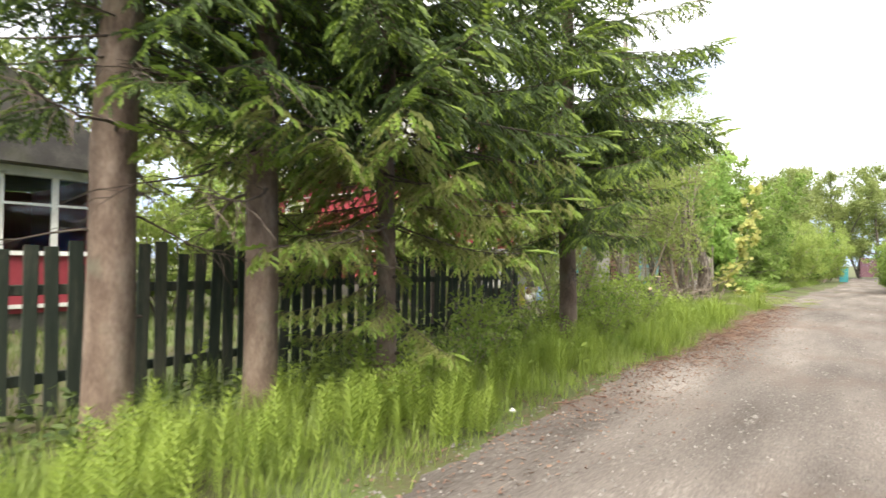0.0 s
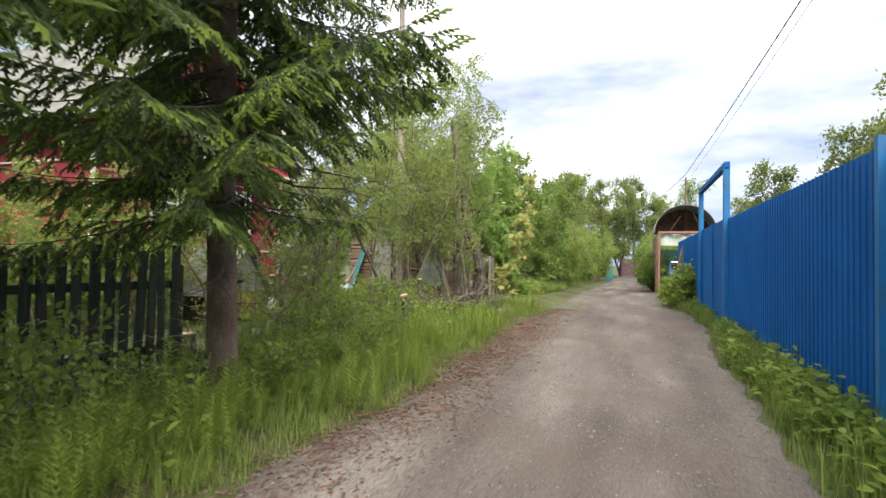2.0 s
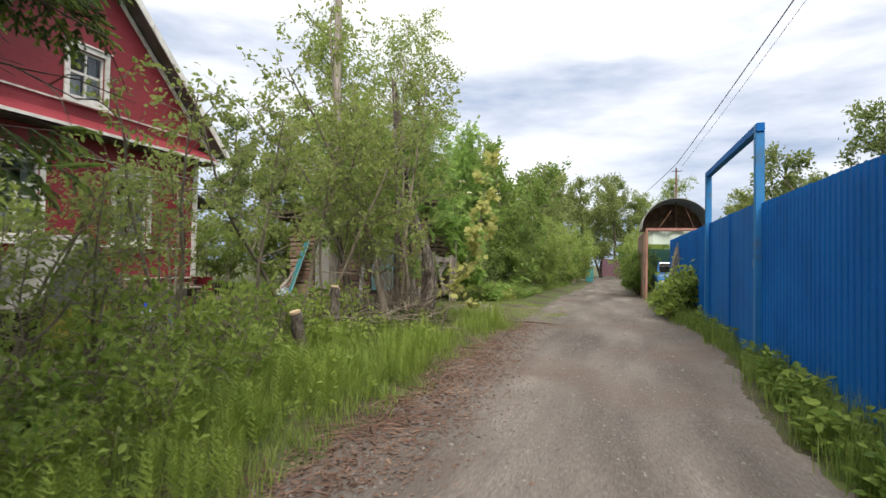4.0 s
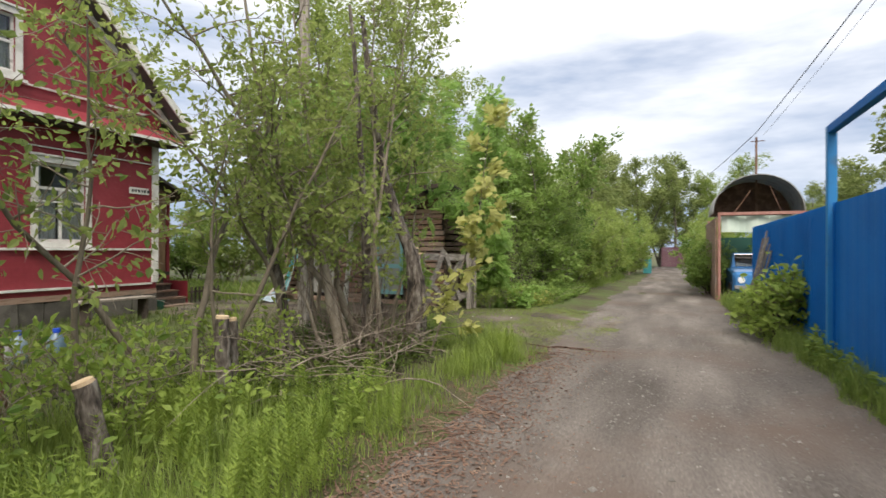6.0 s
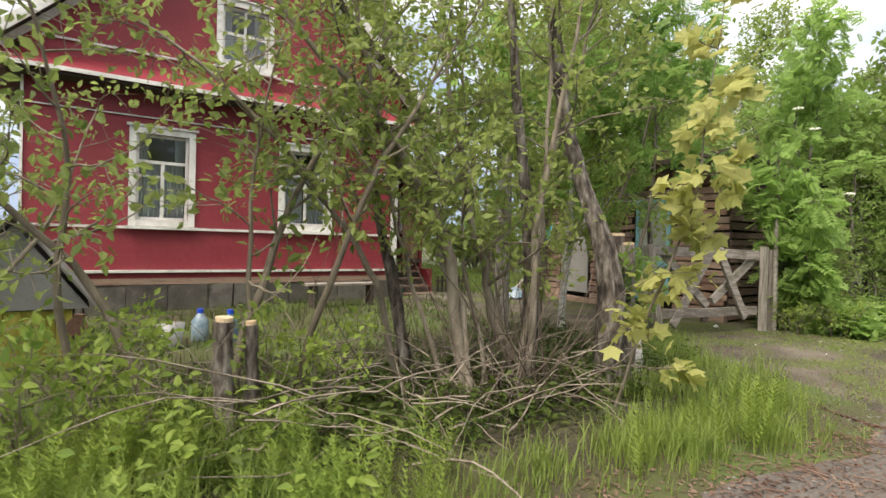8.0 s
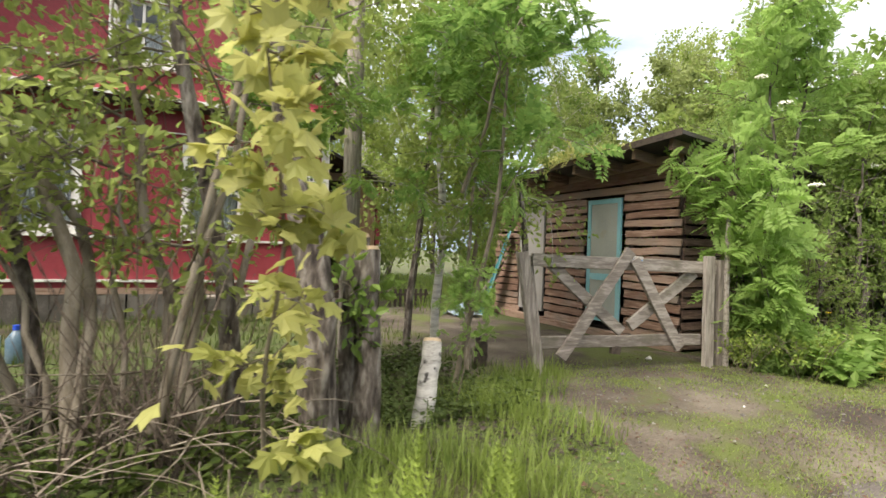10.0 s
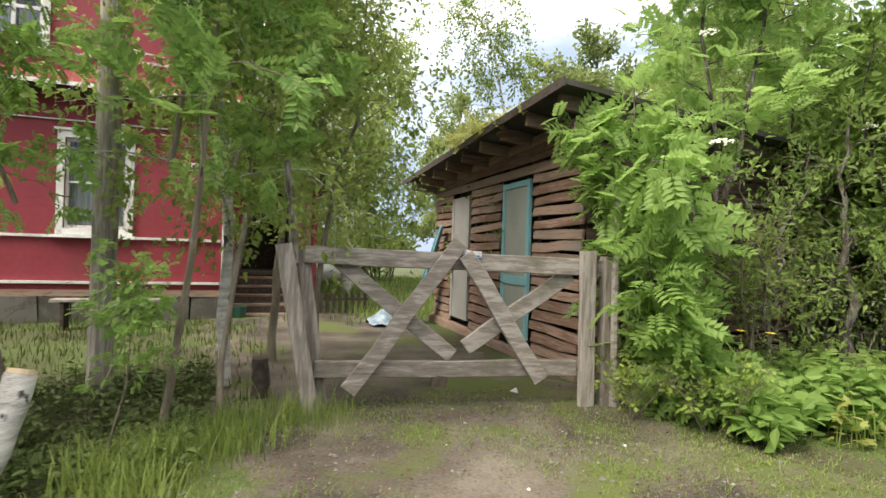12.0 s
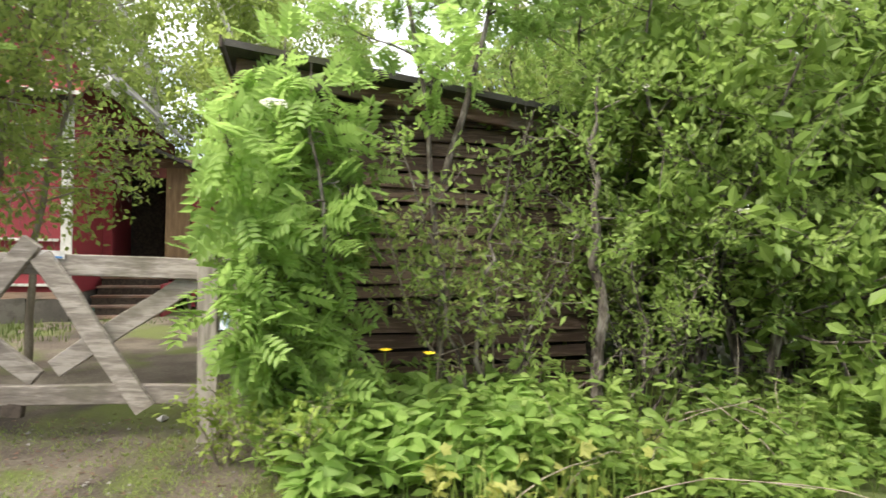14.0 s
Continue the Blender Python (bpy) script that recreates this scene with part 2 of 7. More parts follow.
M["farleaf"] = leafy("far_tree_leaves", (0.115, 0.170, 0.050), (0.260, 0.310, 0.110), 0.5)
M["flower"] = surface("white_blossom", [(0.72, 0.70, 0.58), (0.86, 0.85, 0.76)], 8, rough=0.8, bump=0.2)
M["yellow"] = surface("yellow_petals", [(0.75, 0.52, 0.02), (0.85, 0.62, 0.03)], 8, rough=0.7, bump=0)
M["rust"] = surface("rusty_steel", [(0.075, 0.040, 0.028), (0.14, 0.075, 0.052), (0.22, 0.13, 0.09)], 6, rough=0.8, metal=0.2, bump=0.3)
M["pinksteel"] = surface("faded_red_steel", [(0.28, 0.12, 0.10), (0.38, 0.20, 0.17)], 6, rough=0.7, bump=0.2)
M["zinc"] = surface("dull_galvanised_sheet", [(0.20, 0.20, 0.20), (0.30, 0.30, 0.30), (0.38, 0.38, 0.37)], 2, rough=0.6, metal=0.3, bump=0.15, grime=((0.15, 0.12, 0.09), 2, 0.55, 0.75))
M["tarp"] = surface("pale_green_tarpaulin", [(0.40, 0.52, 0.45), (0.58, 0.66, 0.60)], 2, rough=0.6, bump=0.3)
M["darkgreen"] = surface("dark_green_sheet", [(0.012, 0.06, 0.045), (0.02, 0.09, 0.065)], 3, rough=0.7, bump=0.1)
M["purple"] = surface("faded_plum_boards", [(0.075, 0.030, 0.045), (0.12, 0.055, 0.075)], 3, (6, 6, 1), rough=0.8, bump=0.3)
M["teal"] = surface("teal_paint", [(0.02, 0.16, 0.18), (0.04, 0.24, 0.26)], 4, rough=0.6, bump=0.1)
M["carblue"] = surface("faded_blue_car_paint", [(0.03, 0.14, 0.36), (0.05, 0.20, 0.46)], 3, rough=0.4, bump=0.02)
M["black"] = surface("black_rubber", [(0.012, 0.012, 0.012), (0.03, 0.03, 0.03)], 8, rough=0.8, bump=0.1)
M["plastic_white"] = surface("white_plastic", [(0.68, 0.70, 0.72), (0.80, 0.81, 0.82)], 3, rough=0.45, bump=0.02)
M["plastic_blue"] = surface("pale_blue_plastic_film", [(0.06, 0.12, 0.18), (0.14, 0.21, 0.27), (0.27, 0.34, 0.39)], 7, rough=0.35, bump=0.4)
M["capblue"] = surface("deep_blue_plastic", [(0.01, 0.05, 0.42), (0.02, 0.08, 0.55)], 4, rough=0.4, bump=0)
M["mossyellow"] = surface("lichen_yellow_boards", [(0.14, 0.13, 0.02), (0.26, 0.24, 0.035), (0.36, 0.33, 0.07)], 4, (4, 4, 1), rough=0.9, bump=0.4)
M["plywood"] = surface("stained_plywood", [(0.16, 0.095, 0.05), (0.26, 0.165, 0.09), (0.34, 0.23, 0.13)], 3, (5, 5, 0.8), rough=0.75, bump=0.25)
M["ink"] = surface("dark_lettering", [(0.03, 0.03, 0.035), (0.06, 0.06, 0.07)], 4, rough=0.8, bump=0)
M["concrete"] = surface("grey_concrete", [(0.22, 0.21, 0.20), (0.33, 0.32, 0.30)], 4, rough=0.95, bump=0.4)
M["curtain"] = surface("pale_net_curtain", [(0.45, 0.46, 0.46), (0.60, 0.61, 0.60)], 9, (12, 12, 0.5), rough=0.9, bump=0.3)
M["room"] = surface("dim_room_plaster", [(0.10, 0.09, 0.08), (0.16, 0.145, 0.13)], 2, rough=0.95, bump=0.1)
glass, gnt, gb = nodes_of("window_glass", 0.03)
gb.inputs["Base Color"].default_value = (0.75, 0.80, 0.82, 1)
gb.inputs["Transmission Weight"].default_value = 1.0
gb.inputs["IOR"].default_value = 1.45
M["glass"] = glass
wire_m, _, wb = nodes_of("black_cable", 0.7)
wb.inputs["Base Color"].default_value = (0.02, 0.02, 0.022, 1)
M["cable"] = wire_m


# ---- mesh building ----
class Build:
    """Gathers vertices and faces in arrays; faces carry a material slot."""
    def __init__(self):
        self.v, self.f, self.count = [], [], 0

    def add(self, v, f, slot=0):
        v, f = np.asarray(v, float), np.asarray(f, int)
        self.v.append(v); self.f.append((f + self.count, slot)); self.count += len(v)

    def mesh(self, name, mats, smooth=False):
        me = bpy.data.meshes.new(name)
        v = np.concatenate(self.v)
        me.vertices.add(len(v)); me.vertices.foreach_set("co", v.ravel())
        loops = np.concatenate([f.ravel() for f, _ in self.f])
        sizes = np.concatenate([np.full(len(f), f.shape[1]) for f, _ in self.f])
        slots = np.concatenate([np.full(len(f), s) for f, s in self.f])
        me.loops.add(len(loops)); me.loops.foreach_set("vertex_index", loops)
        me.polygons.add(len(sizes))
        me.polygons.foreach_set("loop_start", np.concatenate([[0], np.cumsum(sizes)[:-1]]))
        me.polygons.foreach_set("material_index", slots)
        me.polygons.foreach_set("use_smooth", np.full(len(sizes), bool(smooth)))
        me.update(calc_edges=True)
        for m in (mats if isinstance(mats, (list, tuple)) else [mats]):
            me.materials.append(m)
        return me


def thing(name, label, category, group="", at=(0, 0, 0), kind=""):
    ob = new(name)
    ob.empty_display_size = 0.1
    ob.location = at
    return tagged(ob, label, category, group, kind)


def part(name, geo, material, parent, label="", smooth=False):
    """One mesh object under a thing or a part; geo: a Build, a bmesh or a mesh."""
    if isinstance(geo, Build):
        me = geo.mesh(name, material, smooth)
    elif isinstance(geo, bpy.types.Mesh):
        me = geo
    else:
        me = bpy.data.meshes.new(name)
        geo.to_mesh(me); geo.free()
        me.materials.append(material)
    ob = new(name, me)
    ob.parent = parent
    if label:
        ob["label"] = label
    return ob


def solo(name, geo, material, label, category, group="", kind="", smooth=False):
    return tagged(part(name, geo, material, None, "", smooth), label, category, group, kind)


BOXF = [(0, 3, 2, 1), (4, 5, 6, 7), (0, 1, 5, 4), (1, 2, 6, 5), (2, 3, 7, 6), (3, 0, 4, 7)]


def box(b, lo, hi, slot=0, jit=0.0, rng=None):
    x0, y0, z0 = lo; x1, y1, z1 = hi
    v = np.array([(x0, y0, z0), (x1, y0, z0), (x1, y1, z0), (x0, y1, z0), (x0, y0, z1), (x1, y0, z1), (x1, y1, z1), (x0, y1, z1)], float)
    if jit:
        v += (rng or np.random).normal(0, jit, v.shape)
    b.add(v, BOXF, slot)


def plank(b, p, q, width, thick, face, slot=0, rng=None, jit=0.0, segs=1, cham=0.12):
    """A board from p to q; face: the direction its broad side looks; eight-sided section with eased edges."""
    p, q, face = np.array(p, float), np.array(q, float), np.array(face, float)
    d = (q - p) / np.linalg.norm(q - p)
    n = face - d * (face @ d); n /= np.linalg.norm(n)
    s = np.cross(d, n)
    w, t, c = width / 2, thick / 2, min(width, thick) * cham
    prof = [(-w + c, -t), (w - c, -t), (w, -t + c), (w, t - c), (w - c, t), (-w + c, t), (-w, t - c), (-w, -t + c)]
    rings = []
    for i in range(segs + 1):
        o = p + (q - p) * i / segs
        if rng is not None and jit:
            o = o + s * rng.normal(0, jit) + n * rng.normal(0, jit * 0.5)
        k = 1.0 if rng is None else 1 + rng.normal(0, 0.02)
        rings.append([o + s * a * k + n * e for a, e in prof])
    v = np.array(rings).reshape(-1, 3)
    f = []
    for i in range(segs):
        for j in range(8):
            f.append((i * 8 + j, i * 8 + (j + 1) % 8, i * 8 + 8 + (j + 1) % 8, i * 8 + 8 + j))
    b.add(v, f, slot)
    b.add(v[:8], [list(range(7, -1, -1))], slot); b.add(v[-8:], [list(range(8))], slot)


def tube(b, pts, radii, sides=6, slot=0, cap=True, rough=0.0, rng=None):
    pts = np.asarray(pts, float); n = len(pts)
    radii = np.broadcast_to(np.asarray(radii, float), (n,))
    d = np.gradient(pts, axis=0); d /= np.linalg.norm(d, axis=1)[:, None] + 1e-9
    ref = np.array([0.0, 0, 1]) if abs(d[0][2]) < 0.9 else np.array([1.0, 0, 0])
    u = np.cross(d, ref); u /= np.linalg.norm(u, axis=1)[:, None] + 1e-9
    w = np.cross(d, u)
    a = np.arange(sides) * 2 * np.pi / sides
    r = radii[:, None] * (1 + (rng.normal(0, rough, (n, sides)) if rough else np.zeros((n, sides))))
    v = pts[:, None] + r[..., None] * (np.cos(a)[None, :, None] * u[:, None] + np.sin(a)[None, :, None] * w[:, None])
    i, j = np.meshgrid(np.arange(n - 1), np.arange(sides), indexing="ij")
    k = (j + 1) % sides
    f = np.stack([i * sides + j, i * sides + k, (i + 1) * sides + k, (i + 1) * sides + j], -1).reshape(-1, 4)
    b.add(v.reshape(-1, 3), f, slot)
    if cap:
        b.add(v[0], [list(range(sides))[::-1]], slot); b.add(v[-1], [list(range(sides))], slot)


def scatter(b, tv, tf, pos, xs, ys, zs, slot=0):
    """Copies of a small template, each with its own place and axes, as one array."""
    tv, tf = np.asarray(tv, float), np.asarray(tf, int)
    v = pos[:, None] + tv[None, :, 0, None] * xs[:, None] + tv[None, :, 1, None] * ys[:, None] + tv[None, :, 2, None] * zs[:, None]
    f = tf[None] + (np.arange(len(pos)) * len(tv))[:, None, None]
    b.add(v.reshape(-1, 3), f.reshape(-1, tf.shape[1]), slot)


def unit(v):
    return v / (np.linalg.norm(v, axis=-1, keepdims=True) + 1e-9)


def leaf_axes(rng, d, size, spread=0.8, up=0.5, var=0.3):
    """Axes for leaves that point along d, tips wandering, blades turned up."""
    n = len(d)
    x = unit(d + rng.normal(0, spread, (n, 3)))
    z = rng.normal(0, 0.6, (n, 3)) + np.array([0, 0, up])
    y = unit(np.cross(z, x)); z = np.cross(x, y)
    s = (size * (1 + rng.uniform(-var, var, n)))[:, None]
    return x * s, y * s, z * s


LEAF_V = [(0, 0, 0), (0.38, 0.27, 0.06), (0.38, 0, -0.02), (0.38, -0.27, 0.06), (0.75, 0.17, 0.0), (0.75, -0.17, 0.0), (1, 0, -0.10)]
LEAF_F = [(0, 2, 1), (0, 3, 2), (1, 2, 4), (2, 3, 5), (2, 6, 4), (2, 5, 6)]
FLAT_V = [(0, 0, 0), (0.45, 0.30, 0.05), (1, 0, -0.06), (0.45, -0.30, 0.05)]
FLAT_F = [(0, 3, 2), (0, 2, 1)]


SLIM_V = [(0, 0, 0), (0.40, 0.20, 0.05), (0.42, 0, -0.02), (0.40, -0.20, 0.05), (1, 0, -0.10)]
SLIM_F = [(0, 2, 1), (0, 3, 2), (1, 2, 4), (2, 3, 4)]


def lobed():
    """A five-lobed maple leaf, base at the origin, about one unit long."""
    out = [(0, 0, 0)]
    spec = [(-150, 0.34), (-118, 0.62), (-90, 0.48), (-57, 0.90), (-29, 0.60), (0, 1.0), (29, 0.60), (57, 0.90), (90, 0.48), (118, 0.62), (150, 0.34)]
    for a, r in spec:
        out.append((0.12 + r * math.cos(radians(a)) * 0.85, r * math.sin(radians(a)) * 0.85, -0.24 * r * r))
    return out, [(0, i, i + 1) for i in range(1, 11)] + [(0, 11, 1)]


def pinnate(pairs=5):
    """A rowan leaf: paired toothed leaflets on a drooping stalk."""
    v, f = [], []
    def leaflet(x, z, dx, dy, ln):
        k = len(v); px, py = -dy, dx
        v.extend([(x, 0, z), (x + dx * ln * 0.4 + px * ln * 0.26, dy * ln * 0.4 + py * ln * 0.26, z + 0.01), (x + dx * ln, dy * ln, z - 0.05), (x + dx * ln * 0.4 - px * ln * 0.26, dy * ln * 0.4 - py * ln * 0.26, z + 0.01)])
        f.extend([(k, k + 1, k + 2), (k, k + 2, k + 3)])
    for i in range(pairs):
        t = 0.22 + 0.66 * i / (pairs - 1)
        for sgn in (1, -1):
            leaflet(t, -0.28 * t * t, 0.5, 0.86 * sgn, 0.40 - 0.10 * abs(t - 0.5))
    leaflet(0.9, -0.24, 1, 0, 0.30)
    return v, f



# ---- ground, road, driveway ----
def ss(a, b, x):
    t = np.clip((np.asarray(x, float) - a) / (b - a), 0, 1)
    return t * t * (3 - 2 * t)


def wob(x, y, k, seed=0.0):
    return (np.sin(x * 1.7 * k + seed) * np.cos(y * 1.3 * k + seed * 2.1) + 0.6 * np.sin(x * 3.9 * k - y * 2.7 * k + seed * 3.3) + 0.35 * np.sin(x * 7.3 * k + y * 8.9 * k + seed)) / 1.95


def gz(x, y):
    """Height of the ground: level road, verges and yard a little higher, a ditch by the cut trunks."""
    x, y = np.asarray(x, float), np.asarray(y, float)
    z = 0.07 * ss(8, 19, y) * ss(60, 25, y)
    z = z + 0.07 * ss(-1.6, -3.2, x) * ss(9, 17, y) * ss(60, 30, y) + 0.05 * ss(-2.1, -2.9, x) * ss(40, 20, y)
    z = z + 0.05 * ss(0.9, 1.3, x) * ss(40, 25, y)
    z = z - 0.30 * np.exp(-((x + 4.9) / 0.75) ** 2 - ((y - 16.6) / 0.7) ** 2)
    return z + 0.012 * wob(x, y, 1.0) * ss(70, 40, np.abs(y))


def sheet(xs, ys, zf):
    b = Build()
    X, Y = np.meshgrid(xs, ys)
    Z = zf(X, Y)
    nx, ny = len(xs), len(ys)
    i, j = np.meshgrid(np.arange(ny - 1), np.arange(nx - 1), indexing="ij")
    a = i * nx + j
    b.add(np.stack([X, Y, Z], -1).reshape(-1, 3), np.stack([a, a + 1, a + nx + 1, a + nx], -1).reshape(-1, 4))
    return b


gx = np.concatenate([[-1500, -400, -120, -60], np.arange(-32, -8, 1.0), np.arange(-8, 3, 0.14), np.arange(3, 20, 1.0), [40, 100, 400, 1500]])
gy = np.concatenate([[-1500, -300, -80, -30], np.arange(-14, -4, 1.0), np.arange(-4, 28, 0.2), np.arange(28, 70, 1.5), [90, 200, 600, 1500]])
solo("ground", sheet(gx, gy, gz), M["ground"], "dark soil with moss and short grass", "ground", kind="structure", smooth=True)


def road_z(x, y):
    left = -2.05 + 0.16 * wob(y * 0.7, y * 0.2, 1.0, 1.0) + 0.35 * ss(24, 36, y)
    right = 0.86 + 0.12 * wob(y * 0.6, y * 0.3, 1.0, 4.0) + 0.32 * ss(10, 15, y)
    d = np.minimum(x - left, right - x) + 0.09 * wob(x, y, 3.1, 2.0)
    track = -0.018 * (np.exp(-((x + 1.25) / 0.3) ** 2) + np.exp(-((x - 0.25) / 0.3) ** 2))
    return gz(x, y) + np.clip(d * 0.22, -0.06, 0.022) + track + 0.006 * wob(x, y, 2.3, 5.0)


solo("road", sheet(np.arange(-2.9, 1.75, 0.07), np.concatenate([np.arange(-14, -1, 0.5), np.arange(-1, 30, 0.11), np.arange(30, 66, 0.8)]), road_z), M["road"], "narrow unpaved lane of packed grey-brown gravel", "road", kind="structure", smooth=True)


def drive_z(x, y):
    mid = 19.35 + 0.1 * (x + 3)
    d = np.minimum(1.55 + 0.5 * ss(-3.6, -1.6, x) - np.abs(y - mid), np.minimum(x + 11.0, -1.3 - x)) + 0.22 * wob(x, y, 1.6, 3.0) + 0.1 * wob(x, y, 4.0, 1.0)
    return gz(x, y) + np.clip(d * 0.1, -0.05, 0.014) + 0.004 * wob(x, y, 3.0, 9.0)


solo("driveway", sheet(np.arange(-11.2, -1.1, 0.1), np.arange(16.4, 22.6, 0.1), drive_z), M["drive"], "trodden bare earth drive with patches of moss", "driveway", kind="structure", smooth=True)
rs = np.random.RandomState(11)


# ---- blue corrugated fence, x = 1.40 ----
FX = 1.40
def corrugated(length, z0, z1, depth=0.011, pitch=0.115):
    """A trapezoid-profiled sheet standing along +y, with its thickness."""
    b = Build()
    ys, xs, y = [], [], 0.0
    while y < length - 1e-6:
        for dy, dx in ((0, 0), (0.45, 0), (0.55, 1), (0.90, 1)):
            ys.append(y + dy * pitch); xs.append(-dx * depth)
        y += pitch
    ys.append(length); xs.append(0)
    ys, xs = np.minimum(np.array(ys), length), np.array(xs)
    n = len(ys); v = []
    for off in (0, 0.003):
        for z in (z0, z1):
            v.append(np.stack([xs + off, ys, np.full(n, z)], -1))
    v = np.concatenate(v)
    i = np.arange(n - 1)
    f = [np.stack([i + 1, i, n + i, n + i + 1], -1), np.stack([2 * n + i, 2 * n + i + 1, 3 * n + i + 1, 3 * n + i], -1), np.stack([n + i, 3 * n + i, 3 * n + i + 1, n + i + 1], -1)]
    b.add(v, np.concatenate(f))
    return b


fence = thing("metal_fence", "tall blue corrugated sheet-metal fence along the lane", "fence", at=(FX, 0, 0))
panel = corrugated(1.15, 0.10, 2.02).mesh("sheet_panel", M["blue"])
PY = [-9.0 + 1.15 * i for i in range(19)]
for i, y in enumerate(PY):
    o = part("sheet_panel", panel, None, fence)
    o.location = (rs.normal(0, 0.004) - (0.004 if i % 2 else 0), y, rs.normal(0, 0.006))
for y in (17.02, 18.17, 19.32, 20.47, 21.62, 22.77):
    o = part("sheet_panel", panel, None, fence)
    o.location = (rs.normal(0, 0.004) + 0.02, y, 0.04)
o = part("sheet_panel", corrugated(0.56, 0.10, 2.03).mesh("sheet_panel", M["blue"]), None, fence); o.location = (0.0, 12.84, 0)
for y in [-8.9 + 2.3 * i for i in range(10)] + [19.3, 21.6, 23.9]:
    b = Build(); box(b, (0.03, y - 0.03, -0.05), (0.09, y + 0.03, 2.0)); part("fence_post", b, M["bluepost"], fence)
for z in (0.45, 1.70):
    b = Build(); box(b, (0.006, -9, z), (0.03, 13.3, z + 0.04)); part("fence_rail", b, M["blue"], fence)
    b = Build(); box(b, (0.03, 17.0, z), (0.055, 23.9, z + 0.04)); part("fence_rail", b, M["blue"], fence)
for y in (7.35,):
    b = Build(); box(b, (-0.085, y - 0.03, 0.05), (-0.025, y + 0.03, 2.06)); part("fence_post", b, M["bluepost"], fence, "light blue square post on the lane side")

mgate = thing("metal_gate", "closed blue sheet-metal gate leaves under a tall steel portal", "gate", at=(FX, 0, 0))
gp = corrugated(1.70, 0.12, 2.06, 0.004, 0.34).mesh("gate_leaf", M["blue"])
for y in (13.50, 15.22):
    o = part("gate_leaf", gp, None, mgate); o.location = (0.0, y, 0)
for y in (13.50, 15.18, 15.23, 16.90):
    b = Build(); box(b, (-0.028, y - 0.018, 0.12), (-0.003, y + 0.018, 2.06)); part("gate_stile", b, M["blue"], mgate)
b = Build(); box(b, (-0.045, 13.60, 1.24), (-0.004, 13.64, 1.36)); part("gate_latch", b, M["white"], mgate, "small pale latch plate")
portal = thing("gate_portal", "tall light blue steel portal frame over the gate", "gate frame", at=(FX, 0, 0))
for y in (13.43, 16.94):
    b = Build(); plank(b, (-0.03, y, -0.05), (-0.03, y, 2.98), 0.10, 0.10, (1, 0, 0), cham=0.08); part("portal_post", b, M["bluepost"], portal)
b = Build(); plank(b, (-0.03, 13.36, 2.94), (-0.03, 17.01, 2.94), 0.10, 0.09, (1, 0, 0), cham=0.08); part("crossbar", b, M["blue"], portal, "dark blue steel crossbar")


# ---- dark picket fence, x = -4.55 ----
pf = thing("picket_fence", "dark green stained wooden picket fence, weathered", "fence", at=(-4.55, 0, 0))
PICKETS = []
for k in range(6):
    b = Build(); w, h = 0.088 + 0.006 * (k % 3), 1.20 + 0.02 * k
    plank(b, (0, 0, 0.06), (rs.normal(0, .008), rs.normal(0, .012), h), w, 0.02, (1, 0, 0), rng=rs, jit=0.002, segs=2)
    PICKETS.append(b.mesh("picket", M["picket"]))
y = -5.0
while y < 7.6:
    o = part("picket", PICKETS[rs.randint(6)], None, pf)
    o.location = (rs.normal(0, 0.006), y, float(gz(-4.55, y)) - 0.02 + rs.normal(0, 0.012)); o.rotation_euler = (rs.normal(0, 0.012), rs.normal(0, 0.01), rs.normal(0, .06))
    y += 0.148 + rs.normal(0, 0.008)
for z in (0.36, 0.98):
    b = Build(); plank(b, (-0.035, -5.1, z), (-0.035, 7.65, z - 0.02), 0.075, 0.04, (1, 0, 0), segs=8, rng=rs, jit=0.006); part("rail", b, M["picket"], pf)
for y in np.arange(-4.9, 7.8, 2.1):
    b = Build(); tube(b, [(-0.10, y, -0.1), (-0.10, y, 0.6), (-0.10, y, 1.15)], 0.05, 8, rough=0.05, rng=rs); part("fence_post", b, M["dark_wood"], pf)


# ---- red two-storey house ----
HX, HY0, HY1, HXB = -10.45, 11.25, 17.42, -17.6
RIDGE_Y, RIDGE_Z, PITCH = 14.42, 7.45, 0.95
house = thing("wooden_house", "old red timber house with white window trim, partly hidden by shrubs", "house", at=(0, 0, 0))


def cells(u0, u1, z0, z1, holes):
    """The rectangle less the holes, as rectangles."""
    us = sorted({u0, u1, *[h[0] for h in holes], *[h[1] for h in holes]})
    zs = sorted({z0, z1, *[h[2] for h in holes], *[h[3] for h in holes]})
    out = []
    for a, c in zip(us, us[1:]):
        for d, e in zip(zs, zs[1:]):
            if not any(h[0] <= (a + c) / 2 <= h[1] and h[2] <= (d + e) / 2 <= h[3] for h in holes):
                out.append((a, c, d, e))
    return out


WINS = {"w1": (12.58, 13.55, 1.51, 3.09), "w2": (14.96, 16.00, 1.51, 3.09), "attic": (13.84, 14.81, 4.30, 5.46)}
CAS = 0.10
holes = [(a + CAS, c - CAS, d + CAS, e - CAS) for a, c, d, e in WINS.values()]
for a, c, d, e in cells(HY0, HY1, 0.62, 4.05, holes[:2]):
    b = Build(); box(b, (HX - 0.16, a, d), (HX, c, e)); part("wall", b, M["red"], house)
for a, c, d, e in cells(12.9, 15.95, 4.05, 5.7, holes[2:]):
    b = Build(); box(b, (HX - 0.16, a, d), (HX, c, e)); part("gable_wall", b, M["red"], house)
